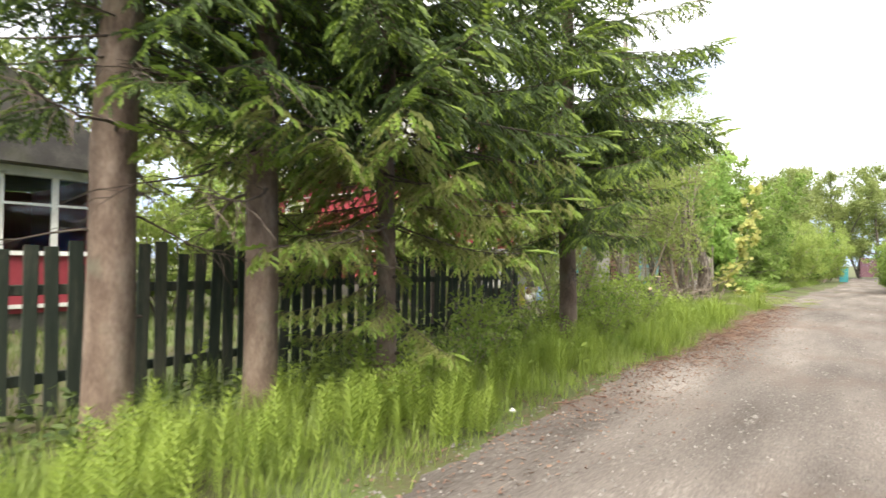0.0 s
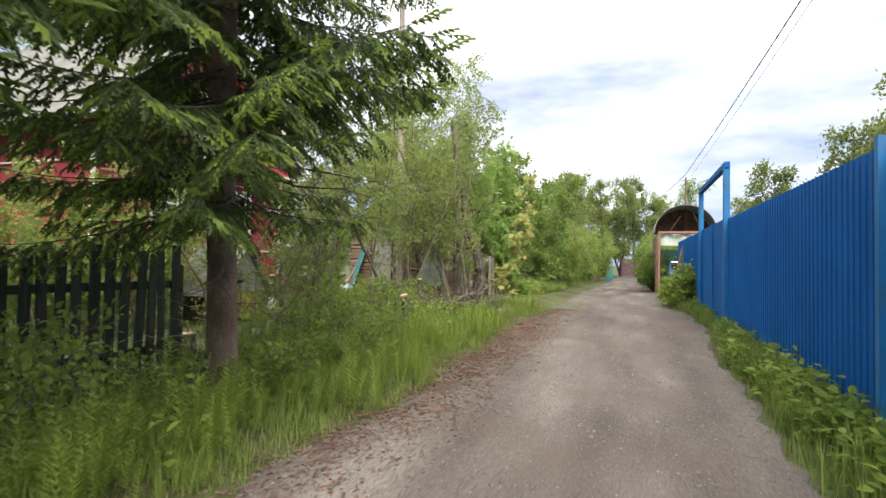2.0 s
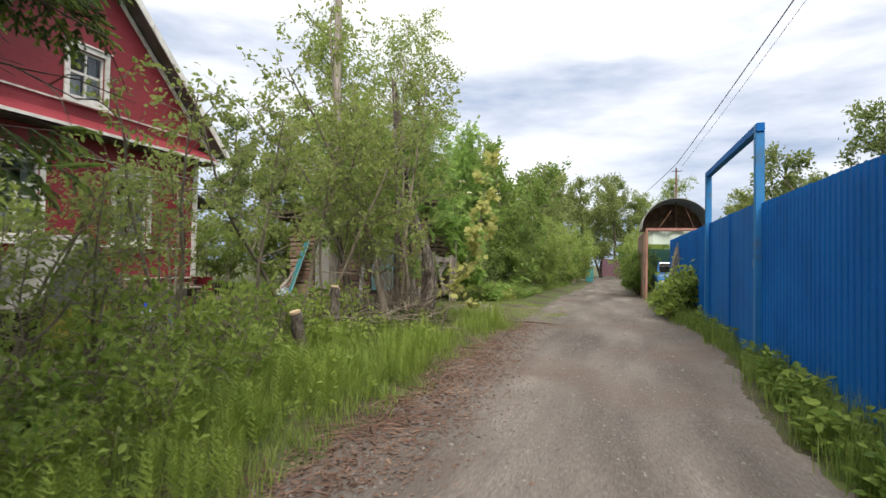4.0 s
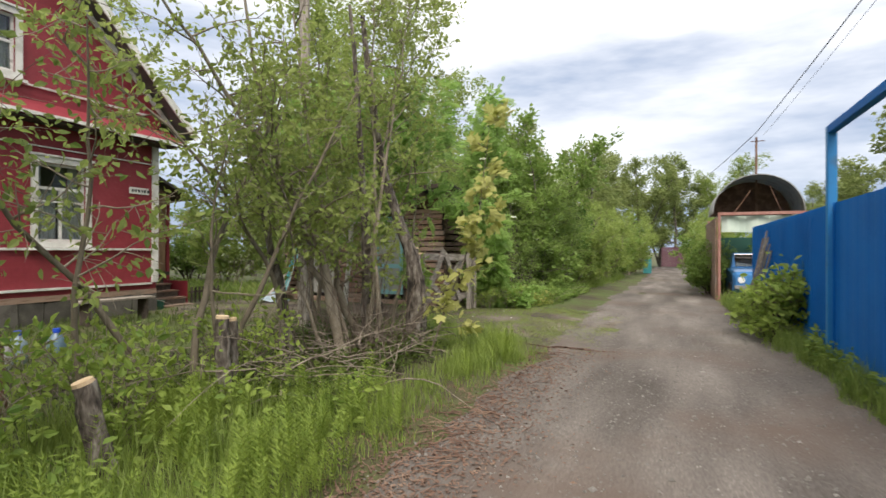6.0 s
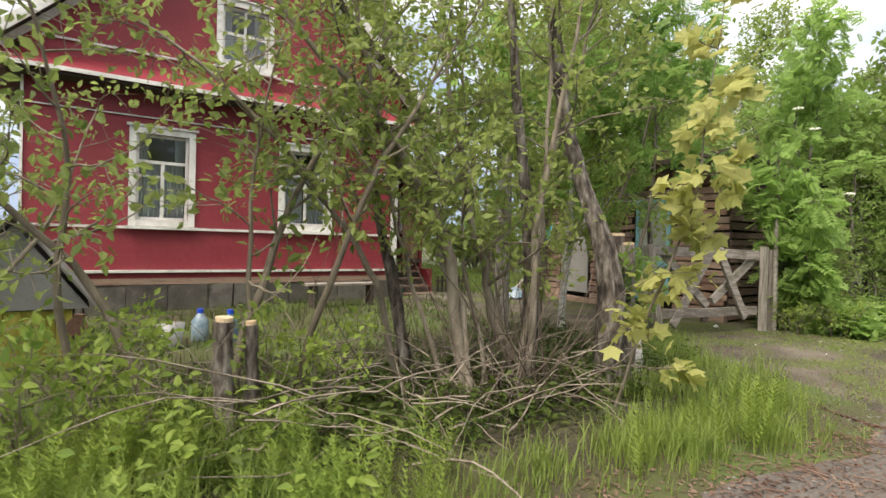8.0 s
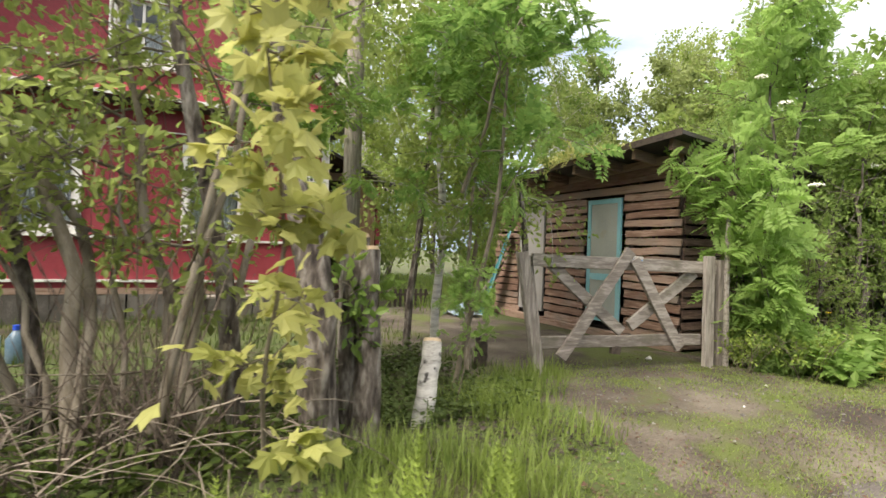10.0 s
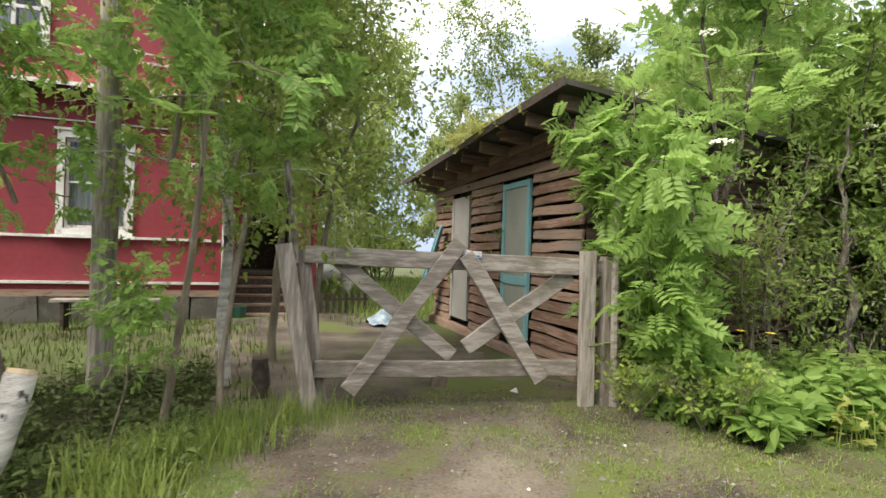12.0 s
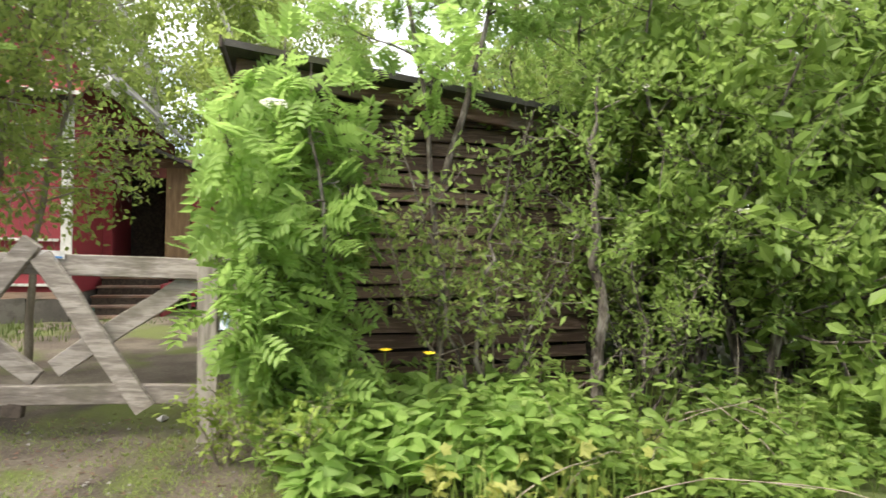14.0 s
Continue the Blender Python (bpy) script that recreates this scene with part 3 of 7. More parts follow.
def tri_prism(b, pts, x0, x1):
    n = len(pts)
    v = [(x0, p, q) for p, q in pts] + [(x1, p, q) for p, q in pts]
    b.add(v, [list(range(n))[::-1]]); b.add(v, [list(range(n, 2 * n))])
    b.add(v, [(i, (i + 1) % n, n + (i + 1) % n, n + i) for i in range(n)])
for pts in ([(12.9, 5.7), (15.95, 5.7), (RIDGE_Y, RIDGE_Z - 0.1)], [(11.2, 4.05), (12.9, 4.05), (12.9, 5.7)], [(15.95, 4.05), (17.5, 4.05), (15.95, 5.7)]):
    b = Build(); tri_prism(b, pts, HX - 0.16, HX); part("gable_wall", b, M["red"], house)
SW = (-16.0, -15.0, 1.51, 3.09)
for a, c, d, e in cells(HXB, HX - 0.16, 0.62, 4.2, [(SW[0] + CAS, SW[1] - CAS, SW[2] + CAS, SW[3] - CAS)]):
    b = Build(); box(b, (a, HY0, d), (c, HY0 + 0.16, e)); part("wall", b, M["red"], house)
b = Build(); box(b, (HXB, HY1 - 0.16, 0.62), (HX - 0.16, HY1, 4.2)); part("wall", b, M["red"], house)
b = Build(); box(b, (HXB, HY0 + 0.16, 0.62), (HXB + 0.16, HY1 - 0.16, 4.2)); part("wall", b, M["red"], house)
b = Build(); box(b, (HXB + 0.16, HY0 + 0.16, 0.66), (HX - 0.16, HY1 - 0.16, 0.74)); box(b, (HXB + 0.16, HY0 + 0.16, 3.6), (HX - 0.16, HY1 - 0.16, 3.7)); box(b, (-13.2, HY0 + 0.17, 0.75), (-13.1, HY1 - 0.17, 3.59)); box(b, (-12.6, 12.3, 3.71), (-12.5, 16.6, 5.2))
part("room_lining", b, M["room"], house)

ROWH = 0.125
def board_piece(u0, u1, z, side, slope=None):
    """One lapped siding board; side 'f' road front, 's' south wall."""
    b = Build()
    t0, t1 = 0.0045, 0.0040
    if slope:
        a0, a1, c0, c1 = slope
    else:
        a0 = a1 = u0; c0 = c1 = u1
    prof = [(a0, z, 0.001), (c0, z, 0.001), (c1, z + ROWH, 0.001), (a1, z + ROWH, 0.001), (a0, z, t0), (c0, z, t0), (c1, z + ROWH - 0.0012, t1), (a1, z + ROWH - 0.0012, t1)]
    v = [(HX + o, u, zz) if side == 'f' else (u, HY0 - o, zz) for u, zz, o in prof]
    b.add(v, BOXF)
    part("siding_board", b, M["red"], house)


def minus(u0, u1, z, hs):
    segs = [(u0, u1)]
    for h in hs:
        if h[2] < z + ROWH - 0.01 and h[3] > z + 0.01:
            segs = [s for a, c in segs for s in ((a, min(c, h[0])), (max(a, h[1]), c)) if s[1] - s[0] > 0.02]
    return segs


HOLES_F = list(WINS.values())
for i in range(24):
    z = 0.80 + i * ROWH
    if z > 3.62: break
    for a, c in minus(HY0, HY1 - 0.11, z, HOLES_F[:2]):
        board_piece(a, c, z, 'f')
    for a, c in minus(HXB, HX - 0.02, z, [SW]):
        board_piece(a, c, z, 's')
z = 4.10
while z < 7.05:
    lo, hi = RIDGE_Y - (RIDGE_Z - 0.22 - z) / PITCH, RIDGE_Y + (RIDGE_Z - 0.22 - z) / PITCH
    lo2, hi2 = RIDGE_Y - (RIDGE_Z - 0.22 - z - ROWH) / PITCH, RIDGE_Y + (RIDGE_Z - 0.22 - z - ROWH) / PITCH
    for a, c in minus(max(lo, HY0 - 0.1), min(hi, HY1 + 0.1), z, HOLES_F[2:]):
        board_piece(a, c, z, 'f', (a, a if a > lo + 0.2 else max(lo2, a), c, c if c < hi - 0.2 else min(hi2, c)))
    z += ROWH


def trim(name, lo, hi, mat="white", label=""):
    b = Build(); box(b, lo, hi, jit=0.002, rng=rs); part(name, b, M[mat], house, label)


trim("trim_board", (HX + 0.022, HY0, 1.46), (HX + 0.055, 12.55, 1.50)); trim("trim_board", (HX + 0.022, 13.58, 1.46), (HX + 0.055, 14.92, 1.50)); trim("trim_board", (HX + 0.022, 16.04, 1.46), (HX + 0.055, HY1 - 0.13, 1.50))
trim("trim_board", (HX + 0.0, HY0, 0.755), (HX + 0.06, HY1 - 0.13, 0.795))
trim("trim_board", (HX + 0.022, HY0, 3.24), (HX + 0.045, HY1 - 0.13, 3.265))
trim("trim_board", (HX + 0.022, HY0 + 0.2, 4.24), (HX + 0.05, HY1 - 0.25, 4.275))
trim("trim_board", (HXB, HY0 - 0.05, 3.24), (HX - 0.02, HY0 - 0.022, 3.28)); trim("trim_board", (HXB, HY0 - 0.05, 1.45), (HX - 0.02, HY0 - 0.022, 1.49))
trim("corner_board", (HX - 0.03, HY1 - 0.11, 0.80), (HX + 0.035, HY1 + 0.035, 3.66)); trim("corner_board", (HX - 0.08, HY0 - 0.04, 0.80), (HX + 0.03, HY0 - 0.005, 3.66))
trim("sill_beam", (HX - 0.14, HY0, 0.56), (HX + 0.03, HY1, 0.66), "brown_wood", "weathered brown sill timber")
# skirt roof over the ground floor
b = Build()
v = [(HX, HY0 - 0.3, 4.02), (HX, HY1 + 0.3, 4.02), (HX + 0.46, HY1 + 0.3, 3.72), (HX + 0.46, HY0 - 0.3, 3.72)]
v = v + [(x, yy, zz - 0.04) for x, yy, zz in v]
b.add(v, [(0, 3, 2, 1), (4, 5, 6, 7), (0, 1, 5, 4), (1, 2, 6, 5), (2, 3, 7, 6), (3, 0, 4, 7)])
part("skirt_roof", b, M["red"], house, "narrow red-boarded skirt over the ground floor")
trim("fascia", (HX + 0.463, HY0 - 0.3, 3.675), (HX + 0.485, HY1 + 0.3, 3.735), "white")
b = Build(); box(b, (HX + 0.022, HY0 - 0.2, 3.63), (HX + 0.44, HY1 + 0.2, 3.655)); part("soffit", b, M["dark_wood"], house)
# main roof
for sgn in (-1, 1):
    b = Build()
    ey = RIDGE_Y + sgn * 3.72
    n = Vector((0, sgn * PITCH, 1)).normalized() * 0.07
    v = []
    xs = np.arange(HXB - 0.4, HX + 0.46, 0.075)
    for k, x in enumerate(xs):
        w = 0.02 * (k % 2)
        v += [(x, RIDGE_Y, RIDGE_Z + 0.06 + w), (x, ey, RIDGE_Z - PITCH * 3.72 + 0.06 + w), (x, RIDGE_Y, RIDGE_Z), (x, ey, RIDGE_Z - PITCH * 3.72)]
    f = []
    for k in range(len(xs) - 1):
        a = k * 4
        f += [(a, a + 1, a + 5, a + 4), (a + 2, a + 6, a + 7, a + 3), (a + 1, a + 3, a + 7, a + 5)]
    f += [(0, 2, 3, 1), (len(v) - 4, len(v) - 3, len(v) - 1, len(v) - 2)]
    b.add(v, f); part("roof", b, M["slate"], house, "grey corrugated roof slope")
    for off, wd, zz, nm in ((0.44, 0.15, -0.03, "bargeboard"), (0.03, 0.10, -0.12, "rake_trim")):
        b = Build()
        plank(b, (HX + off, RIDGE_Y + sgn * 0.05, RIDGE_Z + zz - 0.08), (HX + off, RIDGE_Y + sgn * 3.66, RIDGE_Z + zz - 0.08 - PITCH * 3.61), wd, 0.03, (1, 0, 0))
        part(nm, b, M["white"], house)
# foundation
y = HY0 - 0.05
while y < HY1:
    w = rs.uniform(0.35, 0.7)
    b = Build(); box(b, (HX - 0.2, y, 0.02), (HX + 0.02 + rs.uniform(-0.02, 0.03), min(y + w - 0.015, HY1 + 0.02), 0.555), jit=0.012, rng=rs); part("foundation_stone", b, M["found"], house)
    y += w
b = Build(); box(b, (HXB, HY0 + 0.02, 0.0), (HX - 0.22, HY0 + 0.2, 0.62)); box(b, (HXB, HY1 - 0.2, 0.0), (HX - 0.22, HY1 - 0.02, 0.62)); part("foundation", b, M["found"], house)


def window(name, u0, u1, z0, z1, side='f', style=0):
    """Casing, sashes, panes, sill and a curtain; set into the wall opening."""
    def P(o, u, z):
        return (HX + o, u, z) if side == 'f' else (u, HY0 - o, z)
    def bar(nm, ua, ub, za, zb, oa, ob, mat, parent):
        b = Build()
        p, q = P(oa, ua, za), P(ob, ub, zb)
        box(b, [min(i, j) for i, j in zip(p, q)], [max(i, j) for i, j in zip(p, q)], jit=0.0015, rng=rs)
        return part(nm, b, M[mat], parent)
    c = CAS
    root = bar(name, u0, u0 + c, z0, z1, 0.022, 0.060, "white", house)
    root["label"] = "white-framed timber window with small panes"
    bar("casing", u1 - c, u1, z0, z1, 0.022, 0.060, "white", root)
    bar("casing", u0 + c, u1 - c, z1 - c, z1, 0.022, 0.060, "white", root)
    bar("casing", u0 + c, u1 - c, z0, z0 + c, 0.022, 0.060, "white", root)
    bar("window_sill", u0 - 0.05, u1 + 0.05, z0 - 0.05, z0 - 0.003, 0.022, 0.12, "white", root)
    bar("window_head", u0 - 0.04, u1 + 0.04, z1 + 0.003, z1 + 0.04, 0.022, 0.09, "white", root)
    a, d, e, h = u0 + c, u1 - c, z0 + c, z1 - c
    s = 0.045
    for ua, ub, za, zb in ((a, a + s, e, h), (d - s, d, e, h), (a + s, d - s, e, e + s), (a + s, d - s, h - s, h)):
        bar("sash", ua, ub, za, zb, -0.06, -0.015, "white", root)
    tz = e + (h - e) * (0.68 if style == 0 else 0.52)
    bar("transom", a + s, d - s, tz - 0.025, tz + 0.025, -0.058, -0.017, "white", root)
    m = (a + d) / 2
    bar("mullion", m - 0.025, m + 0.025, e + s, tz - 0.025, -0.058, -0.017, "white", root)
    if style == 1:
        bar("mullion", m - 0.02, m + 0.02, tz + 0.025, h - s, -0.058, -0.017, "white", root)
    else:
        q = e + (tz - e) * 0.74
        bar("glazing_bar", a + s, m - 0.025, q, q + 0.025, -0.056, -0.02, "white", root)
        bar("glazing_bar", m + 0.025, d - s, q, q + 0.025, -0.056, -0.02, "white", root)
    for ua, ub, za, zb in ((a + s, m, e + s, tz), (m, d - s, e + s, tz), (a + s, d - s, tz, h - s)):
        bar("pane", ua, ub, za, zb, -0.040, -0.036, "glass", root)
    for ua, ub, h in ((a, m - 0.02, tz), (m + 0.03, d, tz), (a, a + 0.2, h), (d - 0.18, d, h)):
        b = Build(); us = np.linspace(ua, ub, 13); v = []
        for k, u in enumerate(us):
            o = (-0.13 if h == tz else -0.22) - 0.025 * (k % 2); v += [P(o, u, e), P(o, u, h)]
        b.add(v, [(2 * k, 2 * k + 2, 2 * k + 3, 2 * k + 1) for k in range(12)]); part("curtain", b, M["curtain"], root)


window("window", *WINS["w1"]); window("window", *WINS["w2"]); window("window", *WINS["attic"], style=1); window("window", *SW, side='s')
plate = Build(); box(plate, (HX + 0.024, 16.78, 2.61), (HX + 0.034, 17.22, 2.74))
plate = part("name_plate", plate, M["white"], house, "small grey-white address plate with dark lettering")
for k, (u, w) in enumerate(((16.83, 0.05), (16.90, 0.04), (16.96, 0.06), (17.05, 0.03), (17.10, 0.05), (17.18, 0.06))):
    b = Build(); box(b, (HX + 0.0345, u, 2.645), (HX + 0.036, u + w, 2.705)); part("lettering", b, M["ink"], plate)

# side porch
porch = thing("porch", "red boarded side porch with an open doorway and wooden steps", "porch")
PX, PY0, PY1 = -11.91, 17.43, 18.93
def pbox(nm, lo, hi, mat, label="", par=None):
    b = Build(); box(b, lo, hi, jit=0.003, rng=rs); return part(nm, b, M[mat], par or porch, label)
pbox("wall", (PX - 0.08, PY0, 0.2), (PX, 17.58, 3.25), "red"); pbox("lintel", (PX - 0.08, 17.58, 2.88), (PX, PY1, 3.05), "brown_wood")
pbox("plywood_panel", (PX - 0.06, 18.47, 0.95), (PX - 0.01, 18.90, 2.88), "plywood", "stained plywood panel beside the doorway")
pbox("wall", (-14.9, PY1, 0.25), (-13.05, PY1 + 0.09, 2.75), "red"); pbox("wall", (-13.05, PY1, 0.25), (PX, PY1 + 0.09, 1.55), "red"); pbox("wall", (-13.05, PY1, 2.55), (PX, PY1 + 0.09, 2.85), "red"); pbox("wall", (-12.35, PY1, 1.55), (PX, PY1 + 0.09, 2.55), "red")
pbox("wall", (-14.98, PY0, 0.25), (-14.9, PY1, 2.9), "red")
pw = pbox("window_frame", (-13.05, PY1 + 0.03, 1.55), (-12.97, PY1 + 0.12, 2.55), "white"); pbox("window_frame", (-12.43, PY1 + 0.03, 1.55), (-12.35, PY1 + 0.12, 2.55), "white"); pbox("window_frame", (-12.97, PY1 + 0.03, 2.47), (-12.43, PY1 + 0.12, 2.55), "white"); pbox("window_frame", (-12.97, PY1 + 0.03, 1.55), (-12.43, PY1 + 0.12, 1.62), "white"); pbox("pane", (-12.97, PY1 + 0.05, 1.62), (-12.43, PY1 + 0.055, 2.47), "glass")
pbox("floor", (-14.9, PY0, 0.86), (PX + 0.1, PY1, 0.94), "dark_wood"); pbox("inner_wall", (-13.6, PY0 + 0.01, 0.95), (-13.55, PY1 - 0.01, 2.85), "dark_wood")
b = Build()
v = [(-15.2, PY0 - 0.1, 3.62), (PX + 0.45, PY0 - 0.1, 3.62), (PX + 0.45, PY1 + 0.42, 2.78), (-15.2, PY1 + 0.42, 2.78)]
v += [(x, yy, zz - 0.07) for x, yy, zz in v]
b.add(v, [(0, 1, 2, 3), (4, 7, 6, 5), (0, 4, 5, 1), (1, 5, 6, 2), (2, 6, 7, 3), (3, 7, 4, 0)]); part("roof", b, M["roofing"], porch, "dark felted lean-to roof")
for k in range(5):
    x0 = PX + 0.02 + k * 0.24
    pbox("step", (x0, 17.50, 0.80 - k * 0.15), (x0 + 0.28, 18.62, 0.835 - k * 0.15), "brown_wood"); pbox("riser", (x0 + 0.25, 17.52, 0.66 - k * 0.15), (x0 + 0.27, 18.60, 0.80 - k * 0.15), "dark_wood")
pbox("side_panel", (PX, 18.64, 0.15), (PX + 1.0, 18.68, 0.75), "red")

# ---- neighbouring garden house, behind the picket fence ----
nh = thing("garden_house", "small red garden house with a white glazed veranda", "house")
def nbox(nm, lo, hi, mat, label="", par=None):
    b = Build(); box(b, lo, hi, jit=0.003, rng=rs); return part(nm, b, M[mat], par or nh, label)
nbox("wall", (-10.15, -1.4, 0.35), (-10.0, 3.5, 1.22), "red"); nbox("wall", (-13.6, 3.35, 0.35), (-10.15, 3.5, 2.5), "red"); nbox("wall", (-13.6, -1.4, 0.35), (-10.15, -1.25, 2.5), "red"); nbox("wall", (-13.75, -1.4, 0.35), (-13.6, 3.5, 2.5), "red")
nbox("foundation", (-13.7, -1.35, 0), (-10.05, 3.45, 0.35), "found"); nbox("trim_board", (-9.99, -1.4, 1.22), (-9.95, 3.5, 1.28), "white"); nbox("trim_board", (-9.99, -1.4, 0.42), (-9.95, 3.5, 0.48), "white"); nbox("header", (-10.15, -1.4, 2.42), (-9.98, 3.5, 2.56), "white")
for k in range(8):
    y = -1.4 + k * 0.686
    vw = nbox("veranda_post", (-10.12, y, 1.28), (-10.02, y + 0.09, 2.42), "white")
    if k < 7:
        nbox("glazing_bar", (-10.09, y + 0.09, 1.98), (-10.05, y + 0.686, 2.02), "white"); nbox("pane", (-10.075, y + 0.09, 1.28), (-10.07, y + 0.686, 2.42), "glass")
b = Build(); tri_prism(b, [(-1.8, 2.56), (3.9, 2.56), (1.05, 4.6)], -14.1, -9.6); part("roof", b, M["roofing"], nh, "dark gabled roof")

# ---- plank shed ----
shed = thing("plank_shed", "tumbledown shed of gapped brown planks under a lean-to roof", "shed")
SY, SX0, SX1, SY1 = 20.87, -9.85, -5.28, 23.7
def roof_z(x, y):
    return 2.98 + (x + 5) * 0.055 - 0.10 * (y - 20.5)
DOORS = [(-7.12, -6.30, 0.38, 2.34), (-8.98, -8.20, 0.36, 2.30)]
# Planks facing the lane take the colour with shade painted in.
def shed_plank(p, q, w, face):
    b = Build(); plank(b, p, q, w, 0.024, face, rng=rs, jit=0.006, segs=3); part("plank", b, M["shaded_wood" if face[0] else "brown_wood"], shed)
z = 0.36
while z < 2.55:
    w = rs.uniform(0.092, 0.118)
    segs = [(SX0, SX1)]
    for dx0, dx1, dz0, dz1 in DOORS:
        if dz0 - 0.03 < z < dz1 + 0.04:
            segs = [s for a, c in segs for s in ((a, min(c, dx0 - 0.01)), (max(a, dx1 + 0.01), c)) if s[1] - s[0] > 0.05]
    for a, c in segs:
        t = rs.normal(0, 0.010)
        shed_plank((a + rs.uniform(-0.02, 0.04), SY - 0.012, z - t), (c + rs.uniform(-0.05, 0.03), SY - 0.012, z + t), w, (0, -1, 0.18))
    z += 0.128
for k, zz in enumerate((2.56, 2.67)):
    shed_plank((SX0, SY - 0.012, zz - 0.10), (SX1, SY - 0.012, zz + 0.10), 0.11, (0, -1, 0.1))
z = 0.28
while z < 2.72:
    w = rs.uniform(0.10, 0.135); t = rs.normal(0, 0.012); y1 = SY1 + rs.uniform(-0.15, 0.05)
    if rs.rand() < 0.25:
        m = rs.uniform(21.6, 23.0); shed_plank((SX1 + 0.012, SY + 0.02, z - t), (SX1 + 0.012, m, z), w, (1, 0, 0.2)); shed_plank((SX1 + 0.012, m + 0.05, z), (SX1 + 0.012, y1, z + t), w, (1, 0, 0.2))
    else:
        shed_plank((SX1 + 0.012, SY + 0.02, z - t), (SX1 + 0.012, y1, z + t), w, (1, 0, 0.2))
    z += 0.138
for x, yy in ((SX0 + 0.07, SY + 0.07), (SX1 - 0.07, SY + 0.07), (SX1 - 0.07, SY1 - 0.07), (SX0 + 0.07, SY1 - 0.07), (-7.25, SY + 0.07), (-6.2, SY + 0.07), (-8.1, SY + 0.07), (-9.08, SY + 0.07)):
    b = Build(); plank(b, (x, yy, 0.02), (x, yy, float(roof_z(x, yy)) - 0.16), 0.10, 0.10, (0, 1, 0)); part("stud", b, M["dark_wood"], shed)
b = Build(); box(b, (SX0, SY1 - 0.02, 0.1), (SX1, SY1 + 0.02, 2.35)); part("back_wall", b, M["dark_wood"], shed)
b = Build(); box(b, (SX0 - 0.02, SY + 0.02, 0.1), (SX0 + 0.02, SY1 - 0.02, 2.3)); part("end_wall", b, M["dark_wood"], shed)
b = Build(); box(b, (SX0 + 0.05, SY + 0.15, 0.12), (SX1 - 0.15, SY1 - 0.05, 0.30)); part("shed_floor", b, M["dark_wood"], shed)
b = Build(); plank(b, (SX0, SY - 0.02, 0.25), (SX1, SY - 0.02, 0.22), 0.14, 0.12, (0, -1, 0), rng=rs, jit=0.01, segs=3); part("sill_beam", b, M["brown_wood"], shed)
for k in range(9):
    x = SX0 - 0.25 + k * 0.62
    b = Build(); plank(b, (x, 20.46, float(roof_z(x, 20.46)) - 0.12), (x, SY1 + 0.1, float(roof_z(x, SY1 + 0.1)) - 0.12), 0.14, 0.06, (1, 0, 0)); part("rafter", b, M["brown_wood"], shed, "rafter with a sawn end")
b = Build(); v = []
for zz in (0.0, -0.05):
    for x, yy in ((SX0 - 0.5, 20.40), (SX1 + 0.36, 20.40), (SX1 + 0.36, SY1 + 0.3), (SX0 - 0.5, SY1 + 0.3)):
        v.append((x, yy, roof_z(x, yy) + zz))
b.add(v, [(0, 1, 2, 3), (4, 7, 6, 5), (0, 4, 5, 1), (1, 5, 6, 2), (2, 6, 7, 3), (3, 7, 4, 0)]); part("roof_deck", b, M["roofing"], shed, "black felted roof deck with moss")
b = Build(); v = []
for x, yy, zz in ((SX0 - 0.52, 20.385, 0.012), (SX1 + 0.38, 20.385, 0.012), (SX1 + 0.38, 20.385, -0.075), (SX0 - 0.52, 20.385, -0.075)):
    v.append((x, yy, roof_z(x, yy) + zz))
v += [(x, yy - 0.02, zz) for x, yy, zz in v]
b.add(v, [(0, 1, 2, 3), (4, 7, 6, 5), (0, 4, 5, 1), (1, 5, 6, 2), (2, 6, 7, 3), (3, 7, 4, 0)]); part("eave_board", b, M["dark_wood"], shed)
# doors
d = Build(); box(d, (-7.06, SY - 0.045, 0.42), (-6.99, SY - 0.01, 2.30)); d = part("door", d, M["doorblue"], shed, "old door, pale blue frame round worn cream panels")
for lo, hi, mt, nm in (((-6.41, SY - 0.045, 0.42), (-6.34, SY - 0.01, 2.30), "doorblue", "stile"), ((-6.99, SY - 0.045, 2.23), (-6.41, SY - 0.01, 2.30), "doorblue", "rail"), ((-6.99, SY - 0.045, 0.42), (-6.41, SY - 0.01, 0.52), "doorblue", "rail"), ((-6.99, SY - 0.042, 1.05), (-6.41, SY - 0.01, 1.15), "doorblue", "rail"), ((-6.99, SY - 0.032, 1.15), (-6.41, SY - 0.014, 2.23), "doorpanel", "panel"), ((-6.99, SY - 0.032, 0.52), (-6.41, SY - 0.014, 1.05), "doorpanel", "panel"), ((-6.94, SY - 0.050, 1.25), (-6.92, SY - 0.045, 1.40), "rust", "door_handle")):
    b = Build(); box(b, lo, hi, jit=0.0015, rng=rs); part(nm, b, M[mt], d)
d = Build(); box(d, (-8.96, SY - 0.03, 0.40), (-8.22, SY - 0.005, 2.27)); d = part("door", d, M["greydoor"], shed, "grey boarded door")
for x in (-8.955, -8.31):
    b = Build(); box(b, (x, SY - 0.042, 0.40), (x + 0.09, SY - 0.0305, 2.27)); part("stile", b, M["greydoor"], d)
b = Build(); box(b, (-8.865, SY - 0.042, 1.30), (-8.31, SY - 0.0305, 1.40)); part("rail", b, M["greydoor"], d)

